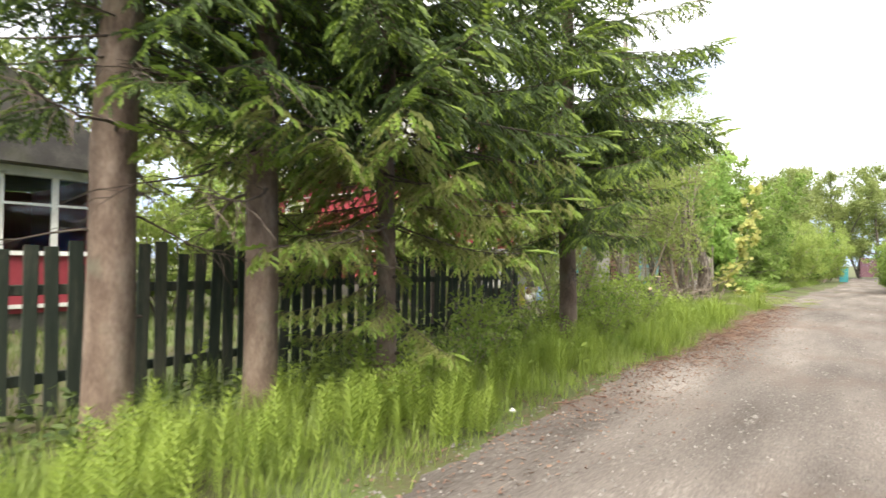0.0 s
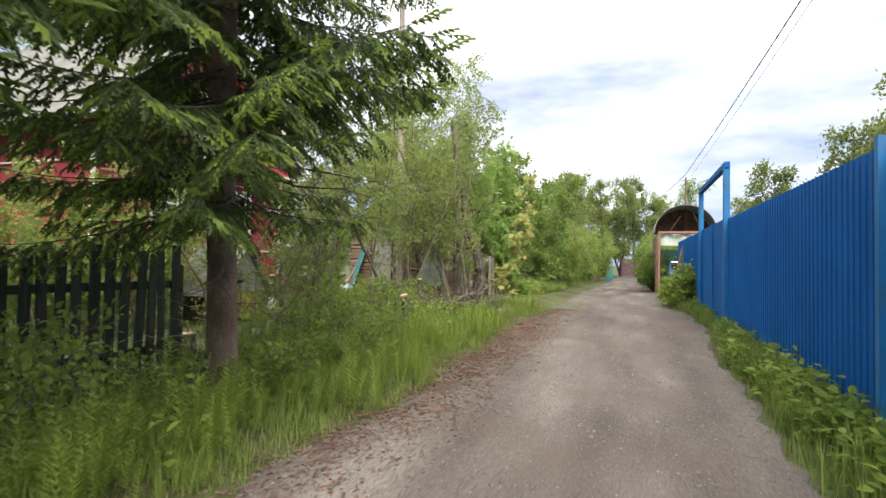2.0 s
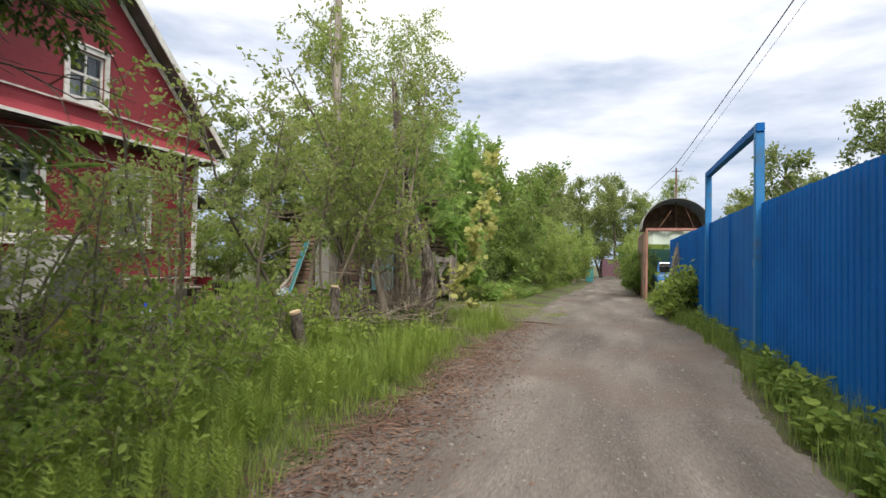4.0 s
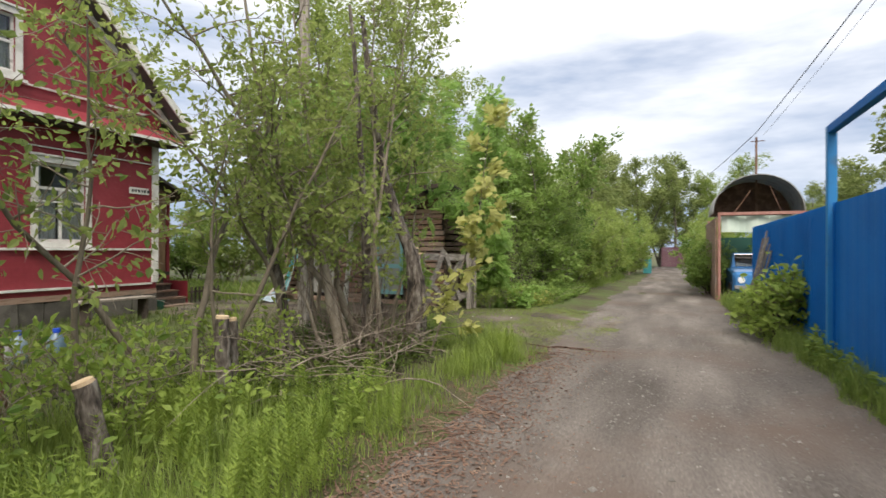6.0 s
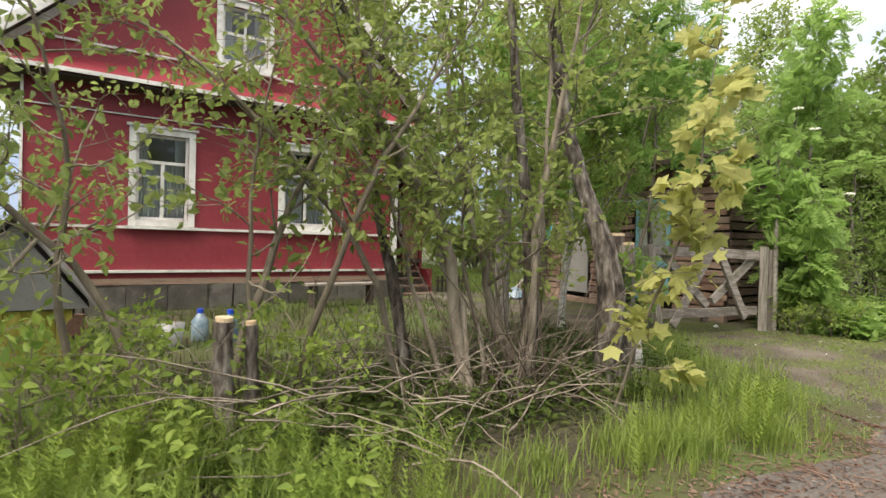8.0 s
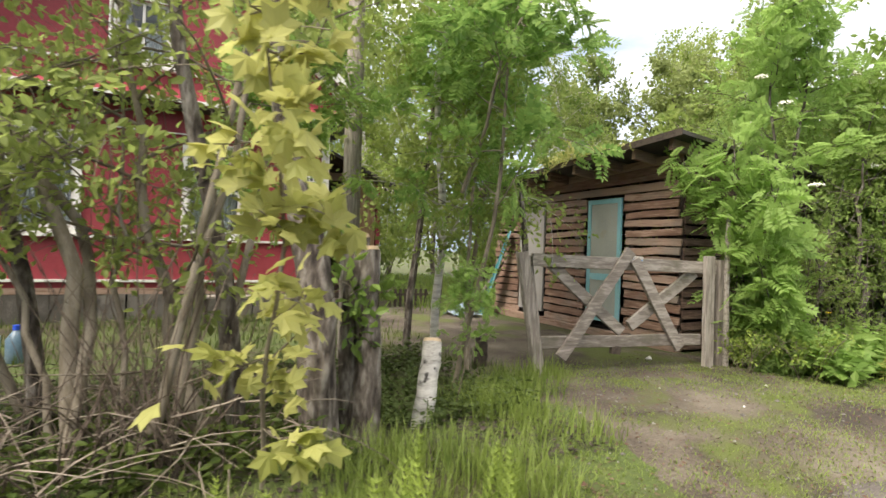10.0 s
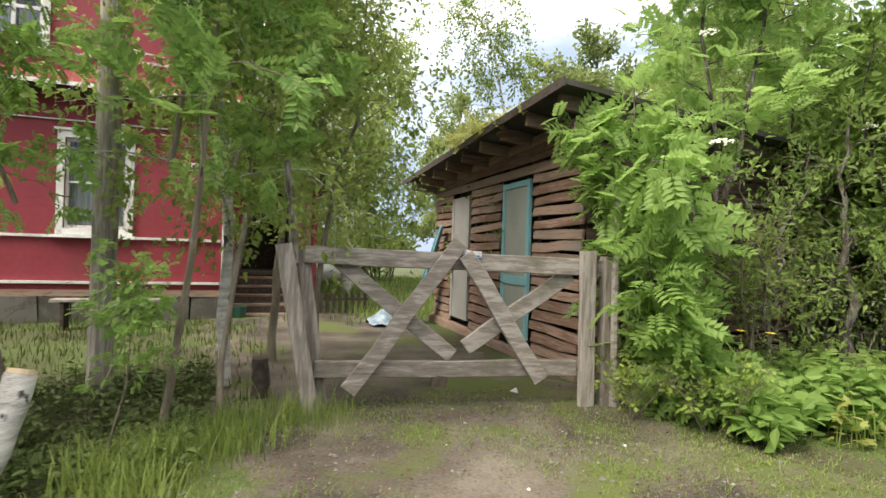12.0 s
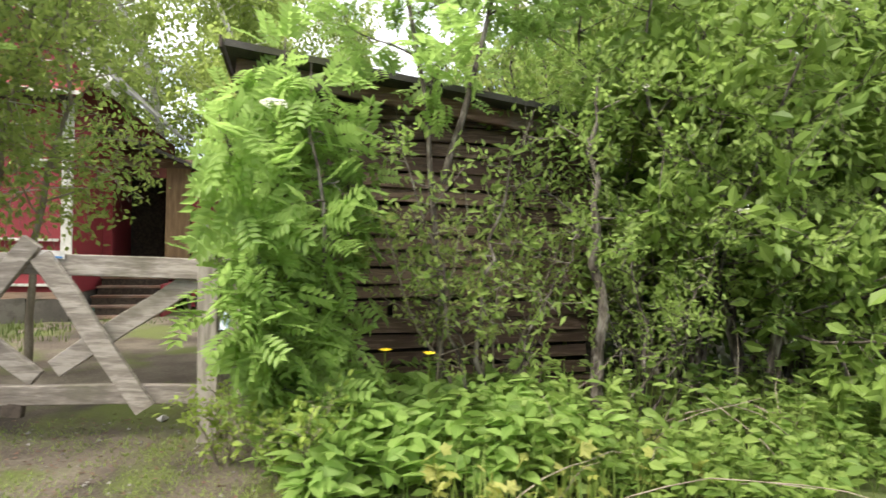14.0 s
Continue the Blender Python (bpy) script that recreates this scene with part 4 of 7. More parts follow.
# ---- timber gate ----
gate = thing("wooden_gate", "closed weathered grey timber gate with crossed braces", "gate")
GA, GB = np.array([-4.86, 18.06]), np.array([-4.55, 20.40])
gdir = (GB - GA) / np.linalg.norm(GB - GA); gnorm = np.array([gdir[1], -gdir[0]])
def gpt(u, z, o=0.0):
    p = GA + gdir * u + gnorm * o
    return (p[0], p[1], z)
GN = (gnorm[0], gnorm[1], 0)
def gpl(nm, u0, z0, u1, z1, w, t, o, label=""):
    b = Build(); plank(b, gpt(u0, z0, o), gpt(u1, z1, o), w, t, GN, rng=rs, jit=0.004, segs=4); return part(nm, b, M["grey_wood_y"] if nm == "post" else M["grey_wood"], gate, label)
gpl("top_beam", 0.13, 1.365, 2.62, 1.325, 0.135, 0.05, 0.0); gpl("bottom_beam", 0.22, 0.52, 2.30, 0.50, 0.125, 0.05, 0.0)
gpl("post", -0.02, 1.44, 0.24, 0.02, 0.115, 0.09, 0.07, "leaning silver-grey post"); gpl("post", 0.10, 1.40, 0.30, 0.05, 0.10, 0.08, -0.06)
gpl("post", 2.36, 1.46, 2.37, 0.02, 0.13, 0.06, 0.06); gpl("post", 2.56, 1.42, 2.56, 0.02, 0.12, 0.11, 0.02)
gpl("brace", 0.47, 0.36, 1.29, 1.49, 0.125, 0.045, 0.052); gpl("brace", 1.34, 1.40, 1.98, 0.42, 0.125, 0.045, 0.052)
gpl("brace", 0.36, 1.33, 1.27, 0.60, 0.12, 0.045, -0.050); gpl("brace", 2.25, 1.27, 1.38, 0.66, 0.13, 0.045, -0.050)
b = Build(); plank(b, gpt(1.32, 1.412, 0.034), gpt(1.47, 1.404, 0.034), 0.05, 0.004, GN); nt = part("notice", b, M["white"], gate, "small white paper notice with a blue band")
b = Build(); plank(b, gpt(1.33, 1.395, 0.037), gpt(1.46, 1.39, 0.037), 0.012, 0.002, GN); part("band", b, M["carblue"], nt)
b = Build(); plank(b, gpt(1.16, 0.37, 0.0), gpt(1.17, 0.455, 0.0), 0.12, 0.05, GN); part("block", b, M["dark_wood"], gate)
b = Build(); tube(b, [gpt(2.60, 0.05, 0.10), gpt(2.585, 1.0, 0.10), gpt(2.60, 1.95, 0.08)], [0.035, 0.032, 0.028], 8); part("pole", b, M["grey_wood"], gate, "bare round pole beside the gate post")
b = Build(); tube(b, [gpt(0.05, 1.30, 0.03), gpt(0.02, 1.65, 0.02), gpt(-0.02, 2.05, 0.0)], [0.035, 0.03, 0.022], 8); part("pole", b, M["greybark"], gate)



# ---- spruces ----
def spray_template():
    """A short needled shoot, one unit long: a flat feathered blade with a toothed outline and a raised ridge."""
    v, f = [], []
    for i in range(4):
        t = 0.02 + i * 0.23
        w = (0.17, 0.20, 0.18, 0.12)[i]
        for sg in (1, -1):
            k = len(v); v.extend([(t, 0, 0.03), (t + 0.21, 0, 0.03), (t + 0.24, w * sg, -0.02)]); f.append((k, k + 1, k + 2) if sg > 0 else (k + 1, k, k + 2))
    k = len(v); v.extend([(0.05, -0.02, 0.0), (0.75, 0.06, 0.11), (1.08, 0, 0.0)]); f.append((k, k + 1, k + 2))
    return v, f


SPRAY_V, SPRAY_F = spray_template()


def spruce_branch(seed, length, step, sub, size, dead=0.0, green="needle"):
    """One bough along +x: sagging axis, side twigs hanging a little, needled shoots, pale new tips."""
    rng = np.random.RandomState(seed)
    b = Build()
    n = 9
    t = np.linspace(0, 1, n)
    ax = np.stack([t * length, 0.05 * np.sin(t * 5 + seed) * length, (-0.20 * t + 0.14 * t ** 3) * length], -1)
    tube(b, ax, np.linspace(0.010, 0.0015, n) * (length / 1.6), 4, 0, cap=False)
    P, D, S, K = [], [], [], []
    s = 0.16 * length
    side = 1
    while s < length * 0.99:
        u = s / length
        p = np.array([np.interp(u, t, ax[:, k]) for k in range(3)])
        for side in (1, -1):
            if rng.rand() < dead * (1.2 - u):
                continue
            ln = length * (0.27 * (1 - u) ** 0.7 * min(1, u * 3.2) + 0.05) * rng.uniform(0.75, 1.2)
            a = radians(rng.uniform(48, 68)) * side
            d = unit(np.array([math.cos(a), math.sin(a), rng.uniform(-1.0, -0.25)]))
            m = max(2, int(ln / sub))
            q = p.copy()
            pts = [q.copy()]
            for i in range(m):
                d2 = unit(d + np.array([0.08, 0, -0.14 * i]))
                last = i == m - 1
                P.append(q.copy()); D.append(d2); S.append(size * (1.1 if last else 1)); K.append(1 if last and rng.rand() < 0.8 else 0)
                for sg in (1, -1):
                    ang = sg * radians(rng.uniform(35, 55))
                    e = unit(np.array([d2[0] * math.cos(ang) - d2[1] * math.sin(ang), d2[0] * math.sin(ang) + d2[1] * math.cos(ang), d2[2] - rng.uniform(0.0, 0.4)]))
                    P.append(q + d2 * sub * 0.5); D.append(e); S.append(size * rng.uniform(0.65, 1.05) * (1.1 - 0.4 * i / m)); K.append(1 if rng.rand() < 0.30 else 0)
                q = q + d2 * (ln / m)
                pts.append(q.copy())
            tube(b, [pts[0], pts[-1]], [0.004, 0.0015], 3, 0, cap=False)
        s += step * rng.uniform(0.8, 1.2)
    for i in range(3):
        P.append(ax[-1] - np.array([0.06 * i, 0, 0])); D.append(unit(np.array([1, rng.uniform(-.5, .5), 0.1]))); S.append(size * 1.2); K.append(1)
    P, D, S, K = np.array(P), np.array(D), np.array(S), np.array(K)
    for slot in (0, 1):
        w = K == slot
        x = D[w]; z = np.tile([0, 0, 1.0], (w.sum(), 1)) + rng.normal(0, 0.25, (w.sum(), 3))
        y = unit(np.cross(z, x)); z = np.cross(x, y)
        k = S[w][:, None]
        scatter(b, SPRAY_V, SPRAY_F, P[w], x * k, y * k * 0.80, z * k * 1.15, 1 + slot)
    return b.mesh("branch", [M["twig"], M[green], M["shoot"]])


BIG = [spruce_branch(s, 1.9, 0.098, 0.110, 0.170) for s in (1, 2, 3)]
OLIVE = [spruce_branch(s, 1.8, 0.12, 0.12, 0.165, 0.15, "olive_needle") for s in (11, 12)]
THIN = [spruce_branch(s, 1.7, 0.13, 0.12, 0.17, 0.30) for s in (7, 8)]
SMALL = [spruce_branch(s, 1.5, 0.16, 0.17, 0.25) for s in (4, 5)]


def dead_branch(seed):
    rng = np.random.RandomState(seed); b = Build()
    t = np.linspace(0, 1, 7)
    ax = np.stack([t * 1.3, 0.08 * np.sin(t * 6), -0.12 * t + 0.03 * np.sin(t * 9)], -1)
    tube(b, ax, np.linspace(0.013, 0.003, 7), 5)
    for i in range(16):
        u = rng.uniform(0.2, 1); p = np.array([np.interp(u, t, ax[:, k]) for k in range(3)])
        d = unit(np.array([rng.uniform(0.2, 1), rng.uniform(-1, 1), rng.uniform(-0.7, 0.3)])); l = rng.uniform(0.12, 0.45)
        tube(b, [p, p + d * l * 0.5, p + d * l + np.array([0, 0, -0.05])], [0.004, 0.003, 0.0015], 3, cap=False)
    return b.mesh("dead_branch", [M["twig"]])


DEAD = [dead_branch(s) for s in (1, 2)]


def spruce(x, y, r, height, first, reach, seed, lean=(0, 0), bare=0.0, label="", big=BIG, thin=None):
    rng = np.random.RandomState(seed)
    z0 = float(gz(x, y))
    tree = thing("spruce_tree", label, "tree", "spruces along the verge", at=(x, y, z0))
    b = Build()
    zs = np.concatenate([[-0.1, 0.05, 0.2], np.linspace(0.5, height, 16)])
    cx, cy = lean[0] * zs / 3 + 0.012 * np.sin(zs * 2), lean[1] * zs / 3 + 0.012 * np.cos(zs * 1.7)
    rr = r * np.clip(1 - zs / height, 0.02, 1) ** 0.8 * np.where(zs < 0.15, 1.22, 1.0)
    tube(b, np.stack([cx, cy, zs], -1), rr, 14, rough=0.035, rng=rng)
    part("trunk", b, M["bark"], tree, "scaly grey-brown trunk", smooth=True)
    for k in range(7):
        a = rng.uniform(0, 6.28); zz = rng.uniform(0.3, max(0.7, first)); p = np.array([np.interp(zz, zs, cx), np.interp(zz, zs, cy), zz]); dr = np.array([math.cos(a), math.sin(a), 0.1])
        b = Build(); tube(b, [p + dr * r * 0.6, p + dr * (r + 0.03)], [0.018, 0.011], 6); part("knot", b, M["dark_wood"], tree)
    def put(mesh, zz, a, s, tilt, nm="branch"):
        o = part(nm, mesh, None, tree)
        o.location = (np.interp(zz, zs, cx), np.interp(zz, zs, cy), zz)
        o.rotation_euler = Euler((rng.normal(0, 0.12), tilt, a)); o.scale = (s, s, s)
    zz = first
    while zz < height - 0.2:
        u = (zz - first) / (height - first)
        ln = reach * (1 - u) ** 0.85 * (0.80 + 0.35 * min(1, u * 8)) + 0.12
        a0 = rng.uniform(0, 6.28)
        m = (6 if bare < 0.3 else 5) if zz < 4.5 else 4
        for i in range(m):
            a = a0 + i * 6.283 / m + rng.normal(0, 0.18)
            tilt = radians(6 - 40 * u + rng.normal(0, 5))
            if zz < 4.6:
                mesh = THIN[rng.randint(2)] if big is BIG and rng.rand() < bare * (1 - u * 2.2) else (big if zz < 2.2 else BIG)[rng.randint(2)]
                s = ln / 1.8
                if thin and zz < thin[2] and thin[0] < (a % 6.2832) < thin[1]:
                    if rng.rand() < 0.84:
                        put(DEAD[rng.randint(2)], zz, a, s * 1.1, tilt, "dead_branch")
                        continue
                    mesh = THIN[rng.randint(2)]
            else:
                mesh = SMALL[rng.randint(2)]; s = ln / 1.5
            put(mesh, zz + rng.uniform(-0.06, 0.06), a, s * rng.uniform(0.85, 1.12), tilt)
        zz += (rng.uniform(0.17, 0.25) if bare < 0.22 else rng.uniform(0.20, 0.29)) if zz < 4.6 else 0.40
    for i in range(8 if first < 2 else 16):
        put(DEAD[i % 2], rng.uniform(0.9, first + 0.9), rng.uniform(0, 6.28), rng.uniform(0.5, 1.0), radians(rng.uniform(-5, 20)), "dead_branch")
    return tree, put


SL = "tall spruce with hanging boughs and pale green new tips"
t1, put1 = spruce(-3.70, 1.26, 0.145, 10.5, 2.35, 1.5, 21, (0.02, 0.05), 0.9, "spruce with a bare lower trunk beside the picket fence")
t2, put2 = spruce(-3.40, 2.13, 0.125, 10.0, 2.9, 1.3, 22, (0.05, 0.0), 0.9, "spruce with a bare lower trunk and dead twigs")
t3, put3 = spruce(-3.14, 3.14, 0.085, 9.0, 1.45, 1.65, 23, (0.0, 0.0), 0.2, "slender spruce with low drooping yellow-green sprays", OLIVE)
t4, put4 = spruce(-3.24, 6.74, 0.125, 10.0, 1.68, 1.75, 24, (-0.03, 0.0), 0.28, SL, thin=(0.0, 2.9, 2.5))
for zz, a, s, tl in ((0.95, -0.9, 0.50, 10), (0.80, -0.2, 0.55, 14), (1.05, -1.7, 0.55, 12), (0.70, -2.3, 0.42, 8)):
    put3(OLIVE[1], zz, a, s, radians(tl))



# ---- broad-leaved trees and shrubs ----
def wander(rng, p, d, length, n, gnarl, bend):
    """A path that starts at p along d, with noise, and bends by the vector bend."""
    pts = [np.array(p, float)]; d = unit(np.array(d, float))
    for i in range(n):
        d = unit(d + rng.normal(0, gnarl, 3) + np.array(bend) / n)
        pts.append(pts[-1] + d * length / n)
    return np.array(pts)


def guided(rng, base, way, gnarl):
    """A path from the base through the way points, with noise."""
    p = np.array([base, *way], float); u = np.linspace(0, 1, len(p)); fine = np.linspace(0, 1, 14)
    q = np.stack([np.interp(fine, u, p[:, k]) for k in range(3)], -1)
    q[1:-1] = (q[:-2] + 2 * q[1:-1] + q[2:]) / 4 + rng.normal(0, gnarl * 0.3, q[1:-1].shape)
    return q


def grow(rng, stems, limbs, limb_len, twigs, twig_len, start=0.3, rise=0.5, gnarl=0.10, droop=0.0, limb_r=0.35, sides=7):
    """Wood of a tree: stems (base, direction, length, radius), limbs on stems, twigs on limbs. Gives the wood and leaf places."""
    trunk, limb = Build(), Build()
    P, D = [], []
    for base, d, ln, r in stems:
        st = guided(rng, base, d, gnarl) if ln == 0 else wander(rng, base, d, ln, 11, gnarl, (0, 0, 0.25))
        tube(trunk, st, r * (1 - 0.82 * np.linspace(0, 1, len(st))), sides, rough=0.04, rng=rng)
        for k in range(limbs):
            u = start + (1 - start) * (k + rng.rand()) / limbs
            i = u * (len(st) - 1); a = int(min(i, len(st) - 2)); p = st[a] + (st[a + 1] - st[a]) * (i - a)
            th = k * 2.4 + rng.uniform(-0.5, 0.5)
            dd = unit(np.array([math.cos(th), math.sin(th), rise + rng.normal(0, 0.25)]))
            ll = limb_len * (1.15 - 0.75 * u) * rng.uniform(0.7, 1.25)
            lp = wander(rng, p, dd, ll, 6, gnarl * 1.3, (0, 0, 0.15 - droop))
            tube(limb, lp, max(0.004, r * limb_r * (1.1 - 0.7 * u)) * (1 - 0.85 * np.linspace(0, 1, len(lp))) + 0.0015, 5 if len(stems) < 10 else 3, cap=False)
            for j in range(twigs):
                v = 0.2 + 0.8 * (j + rng.rand()) / twigs
                i2 = v * (len(lp) - 1); c = int(min(i2, len(lp) - 2)); q = lp[c] + (lp[c + 1] - lp[c]) * (i2 - c)
                d3 = unit(lp[c + 1] - lp[c] + rng.normal(0, 0.7, 3) + np.array([0, 0, 0.15 - droop * 1.5]))
                tw = wander(rng, q, d3, twig_len * rng.uniform(0.6, 1.3), 4, gnarl, (0, 0, -droop * 2.5))
                tube(limb, tw, np.linspace(0.004, 0.0012, len(tw)), 3, cap=False)
                P.append(tw[1:]); D.append(np.gradient(tw, axis=0)[1:])
            P.append(lp[-2:]); D.append(np.gradient(lp, axis=0)[-2:])
    return trunk, limb, np.concatenate(P), unit(np.concatenate(D))


def foliage(rng, P, D, count, size, jit, tmpl=(LEAF_V, LEAF_F), spread=0.8, up=0.5):
    b = Build()
    i = rng.randint(0, len(P), count)
    pos = P[i] + rng.normal(0, jit, (count, 3))
    x, y, z = leaf_axes(rng, D[i], size, spread, up)
    scatter(b, tmpl[0], tmpl[1], pos, x, y, z)
    return b


def tree(name, label, category, at, seed, stems, leaf, count, size, jit, bark, limbs=14, limb_len=1.2, twigs=6, twig_len=0.35, start=0.3, rise=0.5, gnarl=0.1, droop=0.0, tmpl=(LEAF_V, LEAF_F), spread=0.8, up=0.5, group="", limb_r=0.35):
    rng = np.random.RandomState(seed)
    tr, li, P, D = grow(rng, stems, limbs, limb_len, twigs, twig_len, start, rise, gnarl, droop, limb_r)
    t = thing(name, label, category, group, at=(at[0], at[1], float(gz(at[0], at[1])) if len(at) < 3 else at[2]))
    part("trunk", tr, M[bark], t, smooth=True)
    part("branching", li, M[bark], t, smooth=True)
    part("crown", foliage(rng, P, D, count, size, jit, tmpl, spread, up), M[leaf], t)
    return t


def fan(rng, n, length, r, spread, width=0.25):
    out = []
    for k in range(n):
        a = rng.uniform(0, 6.28); w = rng.uniform(0, width)
        out.append(((w * math.cos(a), w * math.sin(a), -0.05), (math.cos(a) * spread * rng.uniform(0.3, 1.2), math.sin(a) * spread * rng.uniform(0.3, 1.2), 1), length * rng.uniform(0.7, 1.1), r * rng.uniform(0.6, 1.2)))
    return out


def put_copy(ob, x, y, s, turn, sz=None, label="", group=""):
    m = Matrix.Translation((x, y, float(gz(x, y)))) @ Matrix.Rotation(turn, 4, 'Z') @ Matrix.Diagonal((s, s, sz or s, 1))
    c = copy_thing(ob, m)
    return tagged(c, label, "", group)


rv = np.random.RandomState(5)
MAPLE = lobed()
ROWAN = pinnate()

# the big willow thicket at the verge
wst = [((0.08, 0.15, -0.05), ((-0.15, 0.05, 1.25), (-0.28, -0.25, 2.0), (-0.38, -1.2, 2.8), (-0.6, -1.9, 3.7)), 0, 0.055),
       ((-0.05, 0.08, -0.05), ((-0.28, -0.13, 0.8), (-0.28, -0.36, 1.4), (-0.3, -0.5, 2.1), (-0.2, -0.6, 3.3)), 0, 0.024),
       ((0.12, 0.34, -0.05), ((-0.2, 0.36, 0.95), (-0.28, 0.28, 1.5), (-0.2, 0.2, 3.6)), 0, 0.024),
       ((0.1, 0.88, -0.05), ((-0.28, 0.64, 0.71), (-0.28, 0.53, 1.12), (-0.5, 0.3, 2.2), (-0.7, 0.2, 4.2)), 0, 0.06),
       ((-0.5, -0.1, -0.05), ((-0.4, -0.45, 0.95), (-0.4, -0.8, 1.5), (-0.5, -1.7, 2.4), (-0.6, -2.6, 2.9)), 0, 0.034),
       ((0.2, 0.1, -0.05), ((-0.35, 0.2, 1.24), (-0.4, -0.4, 2.0), (-0.5, -0.8, 3.6), (-0.5, -0.9, 5.0)), 0, 0.042),
       ((0.3, 0.4, -0.05), ((0.05, 0.9, 1.6), (-0.1, 1.1, 3.3), (-0.1, 1.1, 4.9)), 0, 0.034),
       ((0.1, 0.6, -0.05), ((0.1, 0.9, 2.0), (0.25, 1.2, 3.6), (0.3, 1.4, 4.8)), 0, 0.030),
       ((0.0, 0.8, -0.05), ((-0.2, 1.2, 2.0), (-0.1, 1.6, 3.5), (0.0, 1.9, 4.8)), 0, 0.032)]
willow = tree("willow_shrub", "sprawling many-stemmed willow with thin yellow-green leaves", "shrub", (-3.92, 14.3), 31, wst, "willow", 12500, 0.068, 0.035, "olivebark", limbs=14, limb_len=1.25, twigs=6, twig_len=0.45, start=0.36, rise=0.55, gnarl=0.09, droop=0.12)
# dry suckers at its foot
b = Build()
for k in range(140):
    x, y = (rv.normal(-3.75, 0.22), rv.normal(14.75, 0.30)) if k < 120 else (rv.uniform(-4.7, -3.35), rv.uniform(12.4, 15.9))
    p = np.array([x, y, float(gz(x, y)) - 0.02]); d = np.array([rv.normal(0, 0.42), rv.normal(0, 0.42), 1]); ln = rv.uniform(0.4, 1.9)
    pts = wander(rv, p, d, ln, 5, 0.14, (0, 0, -0.25)); tube(b, pts, np.linspace(rv.uniform(0.003, 0.008), 0.0015, 6), 4, cap=False)
solo("dry_suckers", b, M["twig"], "tangle of dry brown suckers at the willow's foot", "brushwood", kind="stuff")

# thin-stemmed shrubs along the yard edge
yst = [((0, 0, 0), (-0.2, 0.1, 1), 3.6, 0.04), ((0.1, -0.4, 0), (-0.3, -0.3, 1), 3.4, 0.035), ((-0.1, 0.5, 0), (0.05, 0.3, 1), 3.6, 0.035), ((0.1, 0.2, 0), (0.1, -0.25, 1), 2.8, 0.025), ((-0.2, -0.8, 0), (-0.15, -0.3, 1), 3.0, 0.03)]
yard = tree("yard_shrub", "leggy shrub with pale bare stems and sparse leaves", "shrub", (-4.3, 12.75), 32, yst, "willow", 1700, 0.078, 0.035, "olivebark", limbs=10, limb_len=0.9, twigs=5, twig_len=0.35, start=0.35, group="yard shrubs")
put_copy(yard, -4.9, 10.8, 0.82, 4.0, label="low leggy shrub with sparse yellow-green leaves"); put_copy(yard, -4.5, 9.7, 0.60, 1.0, label="low leggy shrub with sparse yellow-green leaves"); put_copy(yard, -4.5, 22.3, 0.5, 0.7); put_copy(yard, -4.3, 8.35, 0.5, 2.9, label="low leggy shrub with sparse yellow-green leaves"); put_copy(yard, -4.75, 9.0, 0.55, 5.2, label="low leggy shrub with sparse yellow-green leaves")
lowb = tree("low_shrub", "low verge shrub with rounded fresh green leaves", "shrub", (-3.95, 10.1), 33, fan(np.random.RandomState(3), 8, 1.15, 0.012, 0.55), "weed", 520, 0.082, 0.035, "olivebark", limbs=6, limb_len=0.38, twigs=2, twig_len=0.2, start=0.2, group="low verge shrubs")
for x, y, s, a in ((-3.9, 11.9, 0.85, 1), (-4.3, 11.0, 0.9, 2), (-3.6, 8.6, 0.75, 3), (-3.9, 7.6, 0.7, 4), (-4.2, 9.2, 0.9, 5), (-3.45, 5.3, 0.72, 0.5), (-3.2, 4.6, 0.62, 2.6), (-4.1, 13.2, 0.8, 0.2), (-4.9, 12.0, 0.8, 3.3), (-4.0, 5.9, 0.8, 1.7), (-3.7, 0.2, 0.6, 1.1), (-3.0, 7.2, 0.55, 1.9), (-2.9, 8.1, 0.5, 0.9), (-3.1, 8.8, 0.6, 4.4), (-3.3, 9.7, 0.7, 2.9), (-3.3, 6.2, 0.5, 5.9), (-3.0, 4.0, 0.5, 3.8), (-3.3, 3.3, 0.6, 0.7), (-2.75, 3.0, 0.42, 1.3), (-4.15, 20.6, 0.5, 2.0), (-3.75, 20.95, 0.55, 3.0)):
    put_copy(lowb, x, y, s, a)

# yellow maple sapling in front of the cut trunks
maple = tree("maple_sapling", "young maple with large yellow-green lobed leaves", "sapling", (-3.18, 15.36), 34, [((0, 0, 0), (0.30, 0.03, 1), 3.0, 0.014)], "maple", 330, 0.102, 0.055, "olivebark", limbs=14, limb_len=0.36, twigs=3, twig_len=0.12, start=0.10, rise=0.1, tmpl=MAPLE, spread=0.5, up=1.1)

